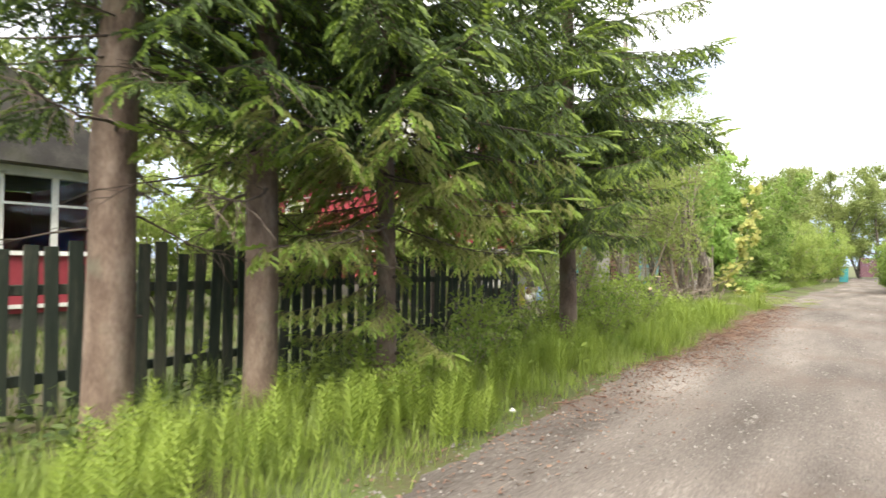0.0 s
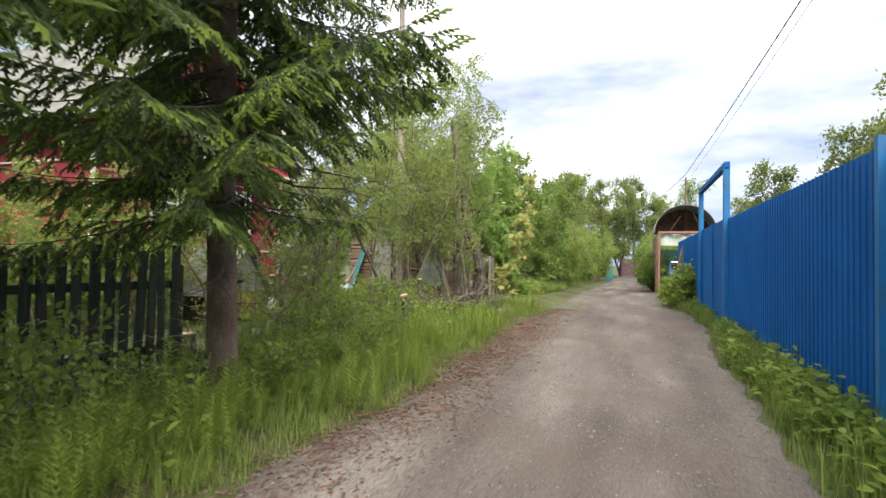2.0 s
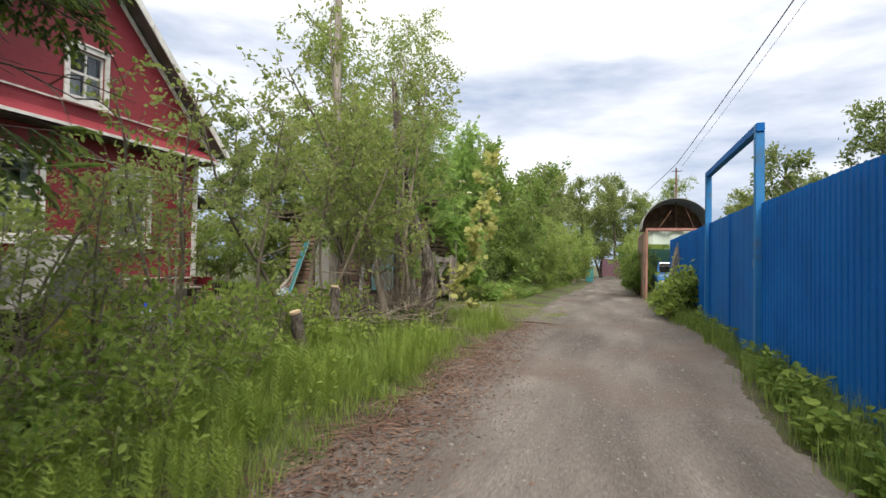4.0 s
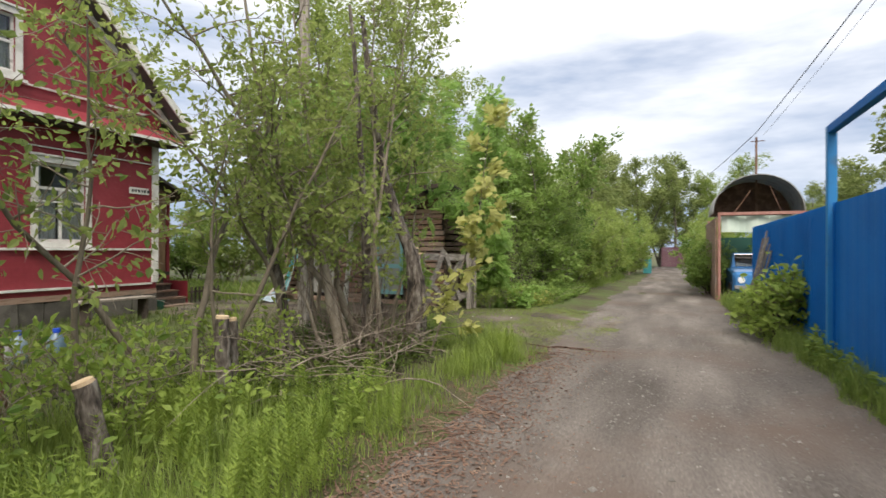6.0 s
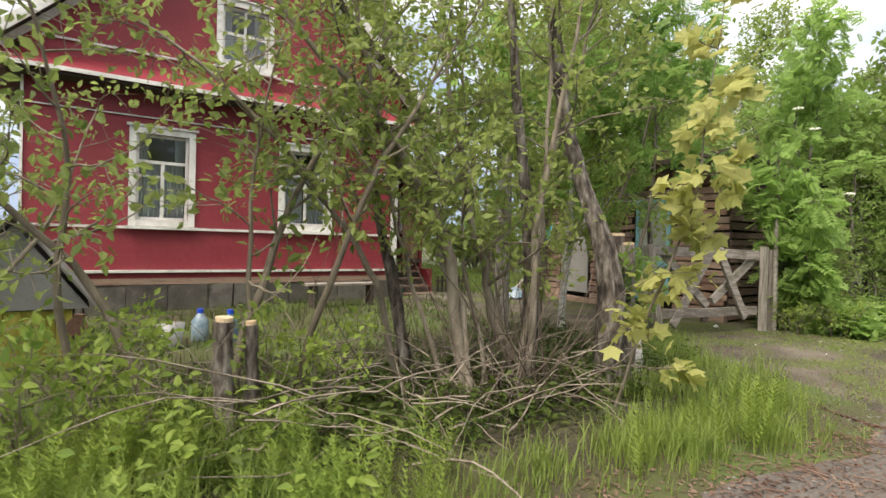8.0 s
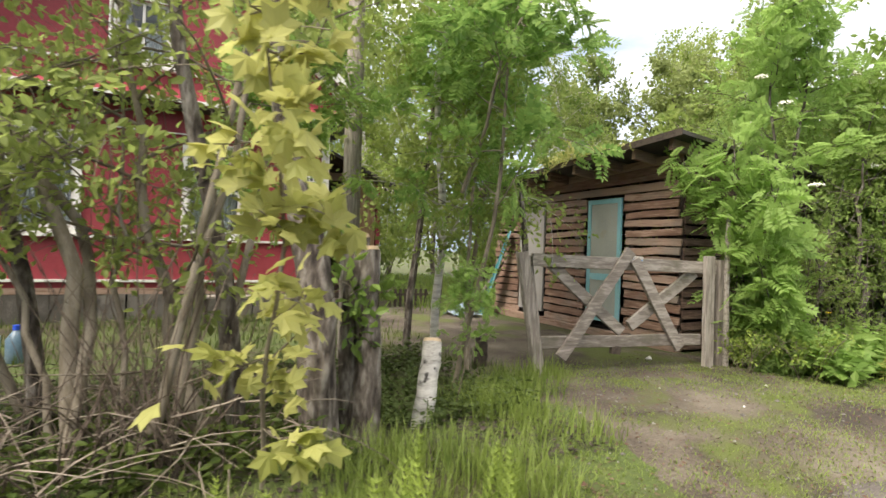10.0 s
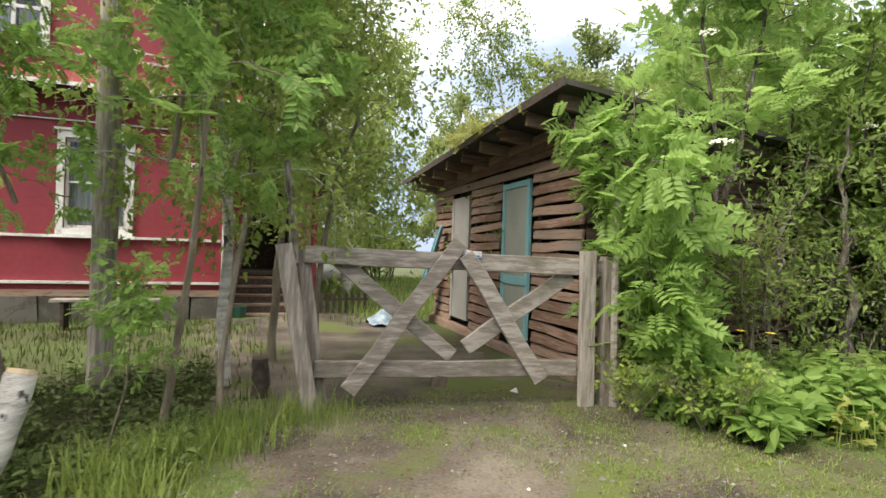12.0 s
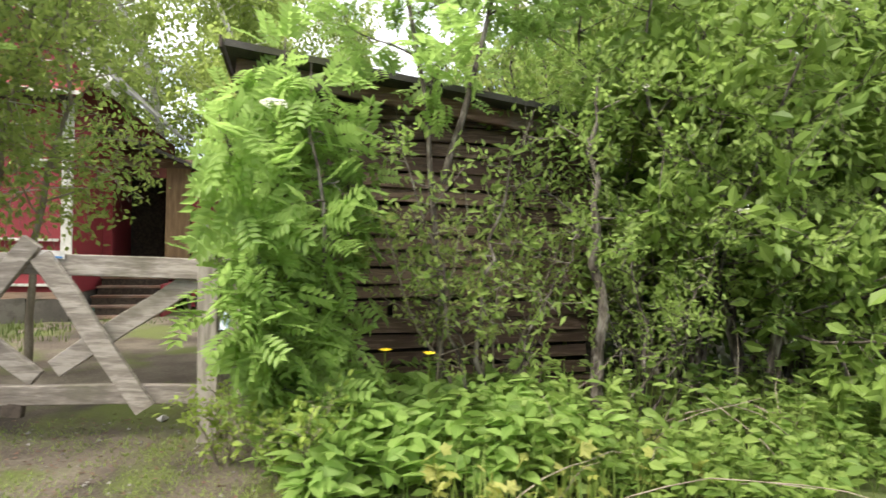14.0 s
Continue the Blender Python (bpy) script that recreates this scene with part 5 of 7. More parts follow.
# rowan by the gate post, hanging over the shed corner
rst = [((0, 0, 0), (0.05, -0.02, 1), 2.75, 0.03), ((0.1, 0.1, 0), (0.10, 0.02, 1), 2.5, 0.025), ((0.1, -0.03, 0), (0.14, -0.04, 1), 2.1, 0.02), ((0.05, 0.12, 0), (0.08, 0.05, 1), 2.2, 0.02), ((0.15, 0.05, 0), (0.20, 0.0, 1), 1.4, 0.015), ((-0.05, -0.1, 0), ((-0.15, -0.2, 1.3), (-0.45, -0.32, 2.0), (-0.75, -0.40, 2.5)), 0, 0.016)]
rowan = tree("rowan_tree", "leafy young rowan with feathered leaves and white blossom", "tree", (-4.30, 20.98), 35, rst, "rowan", 1150, 0.215, 0.05, "greybark", limbs=18, limb_len=0.20, twigs=3, twig_len=0.14, start=0.08, rise=0.25, droop=0.15, tmpl=ROWAN, spread=0.45, up=0.9)
for dx, dy, dz in ((0.70, -0.16, 2.02), (0.05, 0.35, 3.1), (-0.1, 0.1, 3.4)):
    b = Build()
    for k in range(60):
        a, r = rv.uniform(0, 6.28), 0.075 * math.sqrt(rv.rand()); p = np.array([dx + r * math.cos(a), dy + r * math.sin(a), dz + 0.03 - r * 0.3 + rv.normal(0, .005)])
        b.add(p + 0.009 * np.array([(1, 0, 0), (-.5, .8, 0), (-.5, -.8, 0), (0, 0, .9)]), [(0, 1, 2), (0, 1, 3), (1, 2, 3), (2, 0, 3)])
    part("blossom", b, M["flower"], rowan, "flat cluster of white blossom")
rowtop = tree("rowan_tree", "slim rowan rising above the shed roof", "tree", (-4.7, 22.0), 51, [((0, 0, 0), (0.10, 0.0, 1), 5.2, 0.03), ((0, 0, 1.8), (0.2, 0.25, 1), 3.0, 0.03)], "rowan", 1300, 0.175, 0.07, "greybark", limbs=15, limb_len=0.9, twigs=4, twig_len=0.3, start=0.45, rise=0.35, droop=0.1, tmpl=ROWAN, spread=0.45, up=0.9)
sap = tree("rowan_sapling", "tall thin rowan sapling with light feathered leaves", "sapling", (-4.74, 17.26), 36, [((0, 0, 0), (0.0, 0.02, 1), 4.6, 0.028), ((0.02, 0.03, 1.9), (0.2, 0.15, 1), 2.4, 0.022)], "rowan", 720, 0.19, 0.07, "olivebark", limbs=13, limb_len=1.15, twigs=3, twig_len=0.3, start=0.36, rise=0.25, droop=0.05, tmpl=ROWAN, spread=0.4, up=1.0, group="saplings by the gate")
put_copy(sap, -5.1, 17.62, 0.9, 2.0); put_copy(sap, -5.5, 16.2, 0.85, 4.1); put_copy(sap, -4.25, 17.05, 0.28, 1.0)
gt = tree("ash_tree", "slim leafy tree rising beside the house", "tree", (-6.6, 17.55), 37, [((0, 0, 0), (-0.02, 0.0, 1), 7.5, 0.055)], "birchleaf", 9500, 0.088, 0.07, "greybark", tmpl=(FLAT_V, FLAT_F), limbs=26, limb_len=1.5, twigs=7, twig_len=0.5, start=0.24, rise=0.4, limb_r=0.25)
# slim birches by the yard
bst = [((0, 0, 0), (0.0, -0.03, 1), 7.0, 0.055)]
birch = tree("birch_tree", "slim white-barked birch with hanging leafy twigs", "tree", (-5.90, 17.62), 38, bst, "birchleaf", 10000, 0.072, 0.06, "birchbark", tmpl=(FLAT_V, FLAT_F), limbs=28, limb_len=1.6, twigs=8, twig_len=0.6, start=0.16, rise=0.35, droop=0.32, group="birches", limb_r=0.25)
put_copy(birch, -8.1, 21.6, 0.0 + 0.8, 3.4)

yb = tree("young_birch", "young birch with a low spread of light drooping foliage", "tree", (-6.75, 18.05), 71, [((0, 0, -0.05), ((0.0, 0.05, 1.4), (0.15, 0.35, 2.8), (0.1, 0.5, 5.2)), 0, 0.05), ((0.05, 0.4, -0.05), ((0.1, 0.5, 1.4), (0.2, 0.75, 2.8), (0.3, 0.9, 4.6)), 0, 0.04)], "birchleaf", 7500, 0.066, 0.075, "olivebark", limbs=24, limb_len=1.45, twigs=6, twig_len=0.5, start=0.36, rise=0.35, droop=0.22, limb_r=0.28)

# hedge and background prototypes
bushA = tree("hedge_bush", "dense dark green bush", "bush", (-4.2, 27.8), 41, fan(np.random.RandomState(8), 11, 2.9, 0.03, 0.42, 0.5), "dkleaf", 6500, 0.125, 0.085, "twig", tmpl=(FLAT_V, FLAT_F), limbs=7, limb_len=0.9, twigs=3, twig_len=0.35, start=0.10, group="hedge bushes")
bushB = tree("hedge_bush", "dense mid-green leafy bush", "bush", (-4.0, 29.5), 42, fan(np.random.RandomState(9), 11, 3.4, 0.03, 0.36, 0.5), "birchleaf", 6500, 0.125, 0.085, "olivebark", tmpl=(FLAT_V, FLAT_F), limbs=7, limb_len=0.95, twigs=3, twig_len=0.35, start=0.08, group="hedge bushes")
elder = tree("elder_tree", "dense rounded elder tree with white flower heads", "tree", (-4.45, 24.7), 43, fan(np.random.RandomState(10), 7, 5.1, 0.05, 0.28, 0.3), "dkleaf", 11000, 0.135, 0.07, "greybark", limbs=14, limb_len=1.15, twigs=5, twig_len=0.4, start=0.16)
for k in range(16):
    a = rv.uniform(0, 6.28); h = rv.uniform(1.6, 4.3); r = 1.25 * math.sin(min(1, h / 4.8) * 2.6); b = Build()
    for j in range(40):
        q = rv.normal(0, 0.05, 3) * (1, 1, 0.3) + np.array([r * math.cos(a), r * math.sin(a), h])
        b.add(q + 0.010 * np.array([(1, 0, 0), (-.5, .8, 0), (-.5, -.8, 0), (0, 0, .9)]), [(0, 1, 2), (0, 1, 3), (1, 2, 3), (2, 0, 3)])
    part("flower_head", b, M["flower"], elder)
far = tree("leafy_tree", "tall leafy tree beyond the garden plots", "tree", (-6.5, 34), 44, [((0, 0, 0), (0.02, 0, 1), 7.2, 0.12), ((0.1, 0, 0), (0.15, 0.1, 1), 6.4, 0.08)], "farleaf", 11000, 0.150, 0.15, "greybark", limbs=14, limb_len=2.0, twigs=3, twig_len=0.6, start=0.16, rise=0.55, tmpl=(FLAT_V, FLAT_F), group="background trees")
talls = tree("tall_birch", "tall birch with airy hanging foliage", "tree", (-15.6, 20.2), 45, [((0, 0, 0), (0.02, 0, 1), 11.5, 0.15)], "birchleaf", 9500, 0.15, 0.13, "birchbark", limbs=34, limb_len=2.3, twigs=6, twig_len=0.9, start=0.14, rise=0.45, droop=0.30, tmpl=(FLAT_V, FLAT_F), group="background birches", limb_r=0.22)
nst = [((0, 0, 0), (-0.05, 0.1, 1), 4.4, 0.04), ((0.1, 0.2, 0), (0.15, 0.35, 1), 4.0, 0.03), ((-0.1, -0.2, 0), (-0.1, -0.3, 1), 4.2, 0.03), ((0.1, -0.1, 0), (0.3, -0.1, 1), 3.4, 0.025), ((-0.2, 0.2, 0), (-0.35, 0.2, 1), 4.0, 0.03)]
near = tree("leafy_shrub", "tall light green broad-leaved shrub beside the shed", "shrub", (-4.75, 24.35), 47, nst, "lime", 15000, 0.072, 0.06, "greybark", limbs=17, limb_len=1.3, twigs=6, twig_len=0.4, start=0.24, rise=0.3, droop=0.12, tmpl=(SLIM_V, SLIM_F), group="shrubs by the shed")
put_copy(near, -4.9, 25.9, 1.0, 2.2); put_copy(near, -3.9, 25.3, 0.62, 4.0); put_copy(near, -5.9, 24.9, 1.05, 1.0)
wsh = tree("wall_shrub", "thin pale-stemmed shrub before the shed's plank wall", "shrub", (-4.35, 22.25), 61, [((0, 0, -0.05), ((0.05, -0.05, 0.8), (0.0, 0.06, 1.5), (0.1, 0.3, 2.3)), 0, 0.026), ((0.02, 0.02, -0.05), ((0.15, -0.25, 0.6), (0.2, -0.5, 1.5), (0.25, -0.75, 2.1)), 0, 0.016), ((0.02, 0.05, -0.05), ((0.2, 0.25, 0.7), (0.3, 0.6, 1.5)), 0, 0.016), ((-0.02, 0.0, 0.3), ((-0.1, -0.3, 0.9), (0.0, -0.45, 1.25)), 0, 0.012)], "lime", 1500, 0.070, 0.045, "greybark", tmpl=(SLIM_V, SLIM_F), limbs=10, limb_len=0.5, twigs=4, twig_len=0.25, start=0.38, rise=0.3)
put_copy(wsh, -4.05, 23.3, 0.75, 2.1, label="low pale-stemmed shrub with light green leaves")
post_tree = tree("shrub_trunk", "pale straight trunk sawn at the top, sprouting leafy shoots", "tree", (-4.3, 23.15), 62, [((0, 0, -0.05), ((0.02, -0.02, 0.9), (-0.02, -0.04, 1.8), (0, -0.06, 2.65)), 0, 0.055)], "lime", 1300, 0.072, 0.05, "greybark", tmpl=(SLIM_V, SLIM_F), limbs=11, limb_len=0.8, twigs=4, twig_len=0.3, start=0.42, rise=0.5, limb_r=0.25)
for x, y, s, a, q in ((-3.9, 26.6, 0.75, 4, 1), (-3.7, 31.5, 0.8, 1.5, 0), (-3.6, 33.5, 0.78, 2.5, 1), (-3.4, 36, 0.88, 3.5, 1), (-3.2, 38.5, 0.85, 4.5, 0), (-3.2, 41, 0.95, 5.5, 1), (-3.1, 44, 1.05, 0.3, 1), (-3.2, 47, 1.2, 1.3, 0), (-3.2, 50.5, 1.2, 2.3, 1), (-6.4, 25.2, 0.95, 0.9, 0), (-8.6, 25.0, 1.15, 1.9, 1), (-11.0, 25.4, 1.0, 2.8, 1), (-5.7, 24.6, 0.9, 2.2, 1),
                      (0.80, 28.6, 0.60, 1.2, 0), (0.95, 30.6, 0.68, 3.2, 0), (1.1, 33.0, 0.72, 4.2, 1), (1.5, 37, 0.9, 5.2, 1), (2.0, 42, 1.0, 0.2, 0), (2.3, 48, 1.1, 1.1, 1),
                      (-16.5, 25.5, 0.95, 1.0, 1), (-19.5, 26.5, 1.0, 2.0, 0), (-14.0, 26.2, 0.9, 3.0, 1), (-22, 22.5, 1.2, 4.0, 1), (-13.5, 9.3, 0.8, 0.6, 1), (-8.2, 9.7, 0.8, 0.9, 1), (-7.5, 8.3, 0.55, 1.6, 1), (-11.6, 5.3, 0.8, 4.1, 1), (-8.0, -2.5, 0.8, 4.4, 1), (-12.0, 7.0, 0.9, 5.4, 0), (-16, 4.5, 1.1, 0.1, 1)):
    put_copy((bushA, bushB)[q], x, y, s, a)
for x, y, s, a in ((-7.5, 30, 0.75, 1), (-6.0, 39, 0.80, 2), (-5.4, 45, 1.0, 3), (-5.0, 52, 1.2, 4), (-2.7, 60, 1.30, 5), (0.4, 63, 1.30, 0.5), (-5.5, 62, 1.4, 1.5), (-1.2, 66, 1.45, 2.2), (-9.5, 41, 1.1, 2.5), (-11, 50, 1.2, 3.5), (-9.0, 27.6, 0.85, 4.5), (-6.2, 27.3, 0.68, 5.5), (-12, 31, 1.1, 0.7), (-13.6, 26.6, 0.98, 2.1), (-11.4, 27.2, 0.95, 3.9), (-20, 31, 1.2, 1.7), (-26, 27, 1.2, 2.7), (-24, 14, 1.3, 3.7), (-22, 8, 1.2, 4.7), (-19, 2, 1.1, 5.7), (-24, -5, 1.3, 0.9), (-17, -7, 1.1, 1.9),
                   (5.4, 14.6, 0.72, 0.4), (5.6, 17.0, 0.76, 1.1), (5.2, 20.6, 0.66, 2.1), (4.9, 24.6, 0.54, 3.1), (5.0, 30.5, 0.55, 4.1), (6.5, 36, 0.6, 5.1), (7.5, 44, 0.7, 0.1), (9, 55, 0.8, 1.0), (7.2, 13.5, 0.62, 2.0), (9.5, 22, 0.72, 2.9), (10, 30, 0.75, 3.9)):
    put_copy(far, x, y, s, a)
for x, y, s, a in ((-17.5, 20.6, 1.0, 1.0), (-20.5, 18.6, 1.05, 2.0), (-21.5, 20.9, 0.85, 3.0), (-10.5, 28.5, 0.75, 5.0), (-15.5, 9.0, 0.8, 0.4), (3.6, 58, 0.85, 2.6), (-7.2, 24.6, 0.66, 3.6), (-19.5, 17.0, 1.05, 0.8), (-22.5, 18.0, 1.1, 2.5), (-21, 12.5, 0.95, 4.6), (2.4, 66, 0.8, 0.6)):
    put_copy(talls, x, y, s, a)
elderbush = tree("roadside_bush", "low bushy elder growing against the blue fence", "bush", (1.02, 18.75), 46, fan(np.random.RandomState(12), 8, 1.25, 0.015, 0.30, 0.2), "weed", 1500, 0.105, 0.06, "twig", limbs=9, limb_len=0.42, twigs=4, twig_len=0.2, start=0.12)
put_copy(elderbush, 1.0, 19.6, 0.7, 2.0)



# ---- cut trunks, stumps, log ----
def trunk_piece(name, label, pts, radii, bark, sides=14, rough=0.06, cut=True, category="stump"):
    rng = np.random.RandomState(int(abs(pts[0][0] * 100 + pts[0][1] * 10)))
    t = thing(name, label, category, at=tuple(pts[0]))
    p = np.array(pts) - np.array(pts[0])
    fine = np.linspace(0, 1, 10); u = np.linspace(0, 1, len(p))
    pp = np.stack([np.interp(fine, u, p[:, k]) for k in range(3)], -1); pp[1:-1] += rng.normal(0, 0.006, pp[1:-1].shape)
    rr = np.interp(fine, u, radii)
    b = Build(); tube(b, pp, rr, sides, rough=rough, rng=rng); part("bark", b, M[bark], t, smooth=True)
    if cut:
        d = unit(pp[-1] - pp[-2]); b = Build(); tube(b, [pp[-1] + d * 0.001, pp[-1] + d * 0.025], [rr[-1] * 0.93, rr[-1] * 0.90], sides); part("cut_face", b, M["cutwood"], t, "pale sawn end")
    return t


trunk_piece("stump", "sawn grey stump at the yard edge", [(-3.84, 12.64, 0.0), (-3.85, 12.62, 0.90)], [0.064, 0.057], "greybark")
trunk_piece("stump", "thin sawn post beside a stump", [(-3.90, 12.80, 0.0), (-3.90, 12.79, 0.86)], [0.040, 0.036], "greybark")
trunk_piece("stump", "leaning dark stump with a sawn top", [(-3.52, 11.40, 0.0), (-3.62, 11.31, 0.67)], [0.078, 0.066], "greybark")
trunk_piece("birch_log", "leaning white birch log, sawn at the top", [(-3.82, 16.52, 0.0), (-3.98, 16.65, 0.40), (-4.06, 16.72, 0.72)], [0.082, 0.078, 0.074], "birchbark", rough=0.02, category="log")
trunk_piece("cut_trunk", "grey furrowed trunk sawn off at chest height", [(-3.60, 16.06, 0.0), (-3.66, 16.05, 0.75), (-3.64, 16.05, 1.42)], [0.115, 0.085, 0.066], "greybark", rough=0.09)
trunk_piece("cut_trunk", "second sawn stem of a grey trunk", [(-3.74, 15.97, 0.0), (-3.73, 15.98, 0.8), (-3.72, 16.0, 1.50)], [0.09, 0.08, 0.075], "greybark", rough=0.09)
trunk_piece("snag", "thick broken trunk with peeling furrowed bark", [(-3.60, 15.78, 0.0), (-3.55, 15.72, 0.6), (-3.51, 15.68, 1.2), (-3.82, 15.52, 2.1), (-4.02, 15.46, 3.0), (-4.2, 15.4, 4.6)], [0.135, 0.115, 0.095, 0.065, 0.055, 0.03], "greybark", rough=0.10, cut=False, category="trunk")
trunk_piece("snag", "dark leaning trunk in the thicket", [(-4.1, 15.35, 0.0), (-4.0, 15.2, 1.2), (-3.9, 14.9, 2.6), (-3.95, 14.7, 4.4)], [0.07, 0.055, 0.04, 0.02], "greybark", rough=0.10, cut=False, category="trunk")
trunk_piece("snag", "dark leaning trunk in the thicket", [(-4.35, 14.2, 0.0), (-4.45, 14.1, 1.0), (-4.6, 13.8, 2.4)], [0.06, 0.05, 0.02], "greybark", rough=0.10, cut=False, category="trunk")
trunk_piece("stump", "short dark brown rotten stump by the drive", [(-5.35, 17.92, 0.05), (-5.32, 17.90, 0.52)], [0.075, 0.06], "dark_wood", cut=False)
trunk_piece("stump", "low sawn stump in the garden grass", [(-5.4, 8.6, 0.0), (-5.4, 8.6, 0.28)], [0.12, 0.11], "greybark")

tree("trunk_shoots", "fresh green shoots sprouting from a cut trunk", "shoots", (-3.72, 16.0, 0.75), 81, [((0.05, 0.0, 0), ((0.10, 0.02, 0.15), (0.14, 0.03, 0.40)), 0, 0.006), ((0.05, 0.02, 0.1), ((0.10, 0.10, 0.25), (0.12, 0.12, 0.42)), 0, 0.005), ((0.05, -0.02, 0.2), ((0.12, -0.08, 0.35), (0.16, -0.10, 0.55)), 0, 0.005)], "dkleaf", 130, 0.085, 0.03, "olivebark", limbs=4, limb_len=0.16, twigs=2, twig_len=0.08, start=0.2)

# fallen branches by the thicket
b = Build()
for k in range(190):
    x, y = (rv.uniform(-4.8, -3.1), rv.uniform(12.6, 15.8)) if k < 130 else (rv.uniform(-4.9, -3.7), rv.uniform(6.8, 10.0))
    p = np.array([x, y, float(gz(x, y)) + rv.uniform(0.05, 0.5)]); a = rv.uniform(0, 6.28); d = np.array([math.cos(a), math.sin(a), rv.uniform(-0.2, 0.55)])
    pts = wander(rv, p, d, rv.uniform(0.4, 1.3), 6, 0.13, (0, 0, -0.3)); tube(b, pts, np.linspace(rv.uniform(0.003, 0.009), 0.0015, 7), 4, cap=False)
for k in range(36):
    x, y = rv.uniform(-4.6, -3.05), rv.uniform(12.7, 15.4)
    p = np.array([x, y, float(gz(x, y)) + 0.02]); a = rv.uniform(0, 6.28); d = np.array([math.cos(a), math.sin(a), rv.uniform(0.25, 0.9)])
    pts = wander(rv, p, d, rv.uniform(0.6, 1.5), 7, 0.13, (0, 0, -0.75)); tube(b, pts, np.linspace(rv.uniform(0.004, 0.011), 0.002, 8), 4, cap=False)
solo("fallen_branches", b, M["drytwig"], "pale dry branches lying through the undergrowth", "brushwood", kind="stuff")

# ---- yard: well roof, bottles, tank, bag, leaning boards ----
well = thing("well_house", "grey gabled well cover over lichen-yellow boards", "well", at=(-7.3, 11.42, 0.12))
def wbox(nm, lo, hi, mat, label=""):
    b = Build(); box(b, lo, hi, jit=0.004, rng=rs); part(nm, b, M[mat], well, label)
for k in range(7):
    wbox("board", (0.42, -0.46 + k * 0.132, 0.0), (0.445, -0.46 + k * 0.132 + 0.126, 0.52), "mossyellow")
wbox("side", (-0.45, -0.48, 0), (0.41, -0.455, 0.52), "dark_wood"); wbox("side", (-0.45, 0.455, 0), (0.41, 0.48, 0.52), "dark_wood"); wbox("back", (-0.475, -0.48, 0), (-0.45, 0.48, 0.52), "dark_wood")
b = Build(); tri_prism(b, [(-0.60, 0.53), (0.60, 0.53), (0, 1.33)], -0.5, 0.47); part("gable", b, M["zinc"], well, "grey sheet-metal gable")
for sg in (-1, 1):
    b = Build(); plank(b, (0.0, sg * 0.02, 1.40), (0.0, sg * 0.72, 0.46), 1.15, 0.02, (0, sg * 0.8, 0.6)); part("roof", b, M["slate"], well)
b = Build(); tube(b, [(0.48, 0.5, 0.36), (0.54, 0.5, 0.36)], [0.09, 0.09], 12); part("pulley", b, M["rust"], well)
tube_post = trunk_piece("post", "rusty brown garden post", [(-5.6, 11.95, 0.05), (-5.62, 11.93, 0.75)], [0.04, 0.035], "rust", cut=False, category="post")


def bottle(x, y):
    t = thing("water_bottle", "large clear-blue water bottle with a deep blue cap", "bottle", "water bottles in the grass", at=(x, y, float(gz(x, y))))
    b = Build(); tube(b, [(0, 0, 0), (0, 0, 0.02), (0, 0, 0.24), (0, 0, 0.31), (0, 0, 0.34)], [0.09, 0.10, 0.10, 0.05, 0.03], 14); part("bottle_body", b, M["plastic_blue"], t, smooth=True)
    b = Build(); tube(b, [(0, 0, 0.341), (0, 0, 0.39)], [0.04, 0.038], 12); part("cap", b, M["capblue"], t)
    return t


b1 = bottle(-7.55, 13.16)
copy_thing(b1, pose(-7.3, 13.45, float(gz(-7.3, 13.45))))
bucket = thing("bucket", "grey galvanised bucket in the grass", "bucket", at=(-7.25, 12.8, 0.13))
b = Build(); tube(b, [(0, 0, 0), (0, 0, 0.26), (0, 0, 0.262), (0, 0, 0.02)], [0.11, 0.15, 0.143, 0.105], 16); part("bucket_body", b, M["zinc"], bucket, smooth=True)
b = Build(); tube(b, [(0.15 * math.cos(a), 0.03, 0.25 + 0.10 * math.sin(a)) for a in np.linspace(0, math.pi, 9)], 0.004, 5); part("bucket_handle", b, M["rust"], bucket)
tank = thing("water_tank", "white horizontal plastic tank lying in the yard", "tank", at=(-16.2, 19.75, 0.42))
b = Build(); tube(b, [(0, -0.78, 0.33), (0, -0.74, 0.33), (0, 0.74, 0.33), (0, 0.78, 0.33)], [0.15, 0.31, 0.31, 0.15], 20); part("tank_body", b, M["plastic_white"], tank, smooth=True)
for y in (-0.5, 0.5):
    b = Build(); box(b, (-0.3, y - 0.06, -0.35), (0.3, y + 0.06, 0.04)); part("tank_cradle", b, M["dark_wood"], tank)
b = Build(); sh = sheet(np.linspace(-0.32, 0.32, 15), np.linspace(-0.26, 0.26, 13), lambda X, Y: 0.23 * np.exp(-(X / 0.24) ** 2 - (Y / 0.2) ** 2) + 0.035 * wob(X * 9, Y * 9, 1.0) + 0.01)
bag = solo("plastic_bag", sh, M["plastic_blue"], "crumpled pale blue plastic film heaped on the ground", "bag"); bag.location = (-9.4, 19.86, float(gz(-9.4, 19.86)) + 0.02)
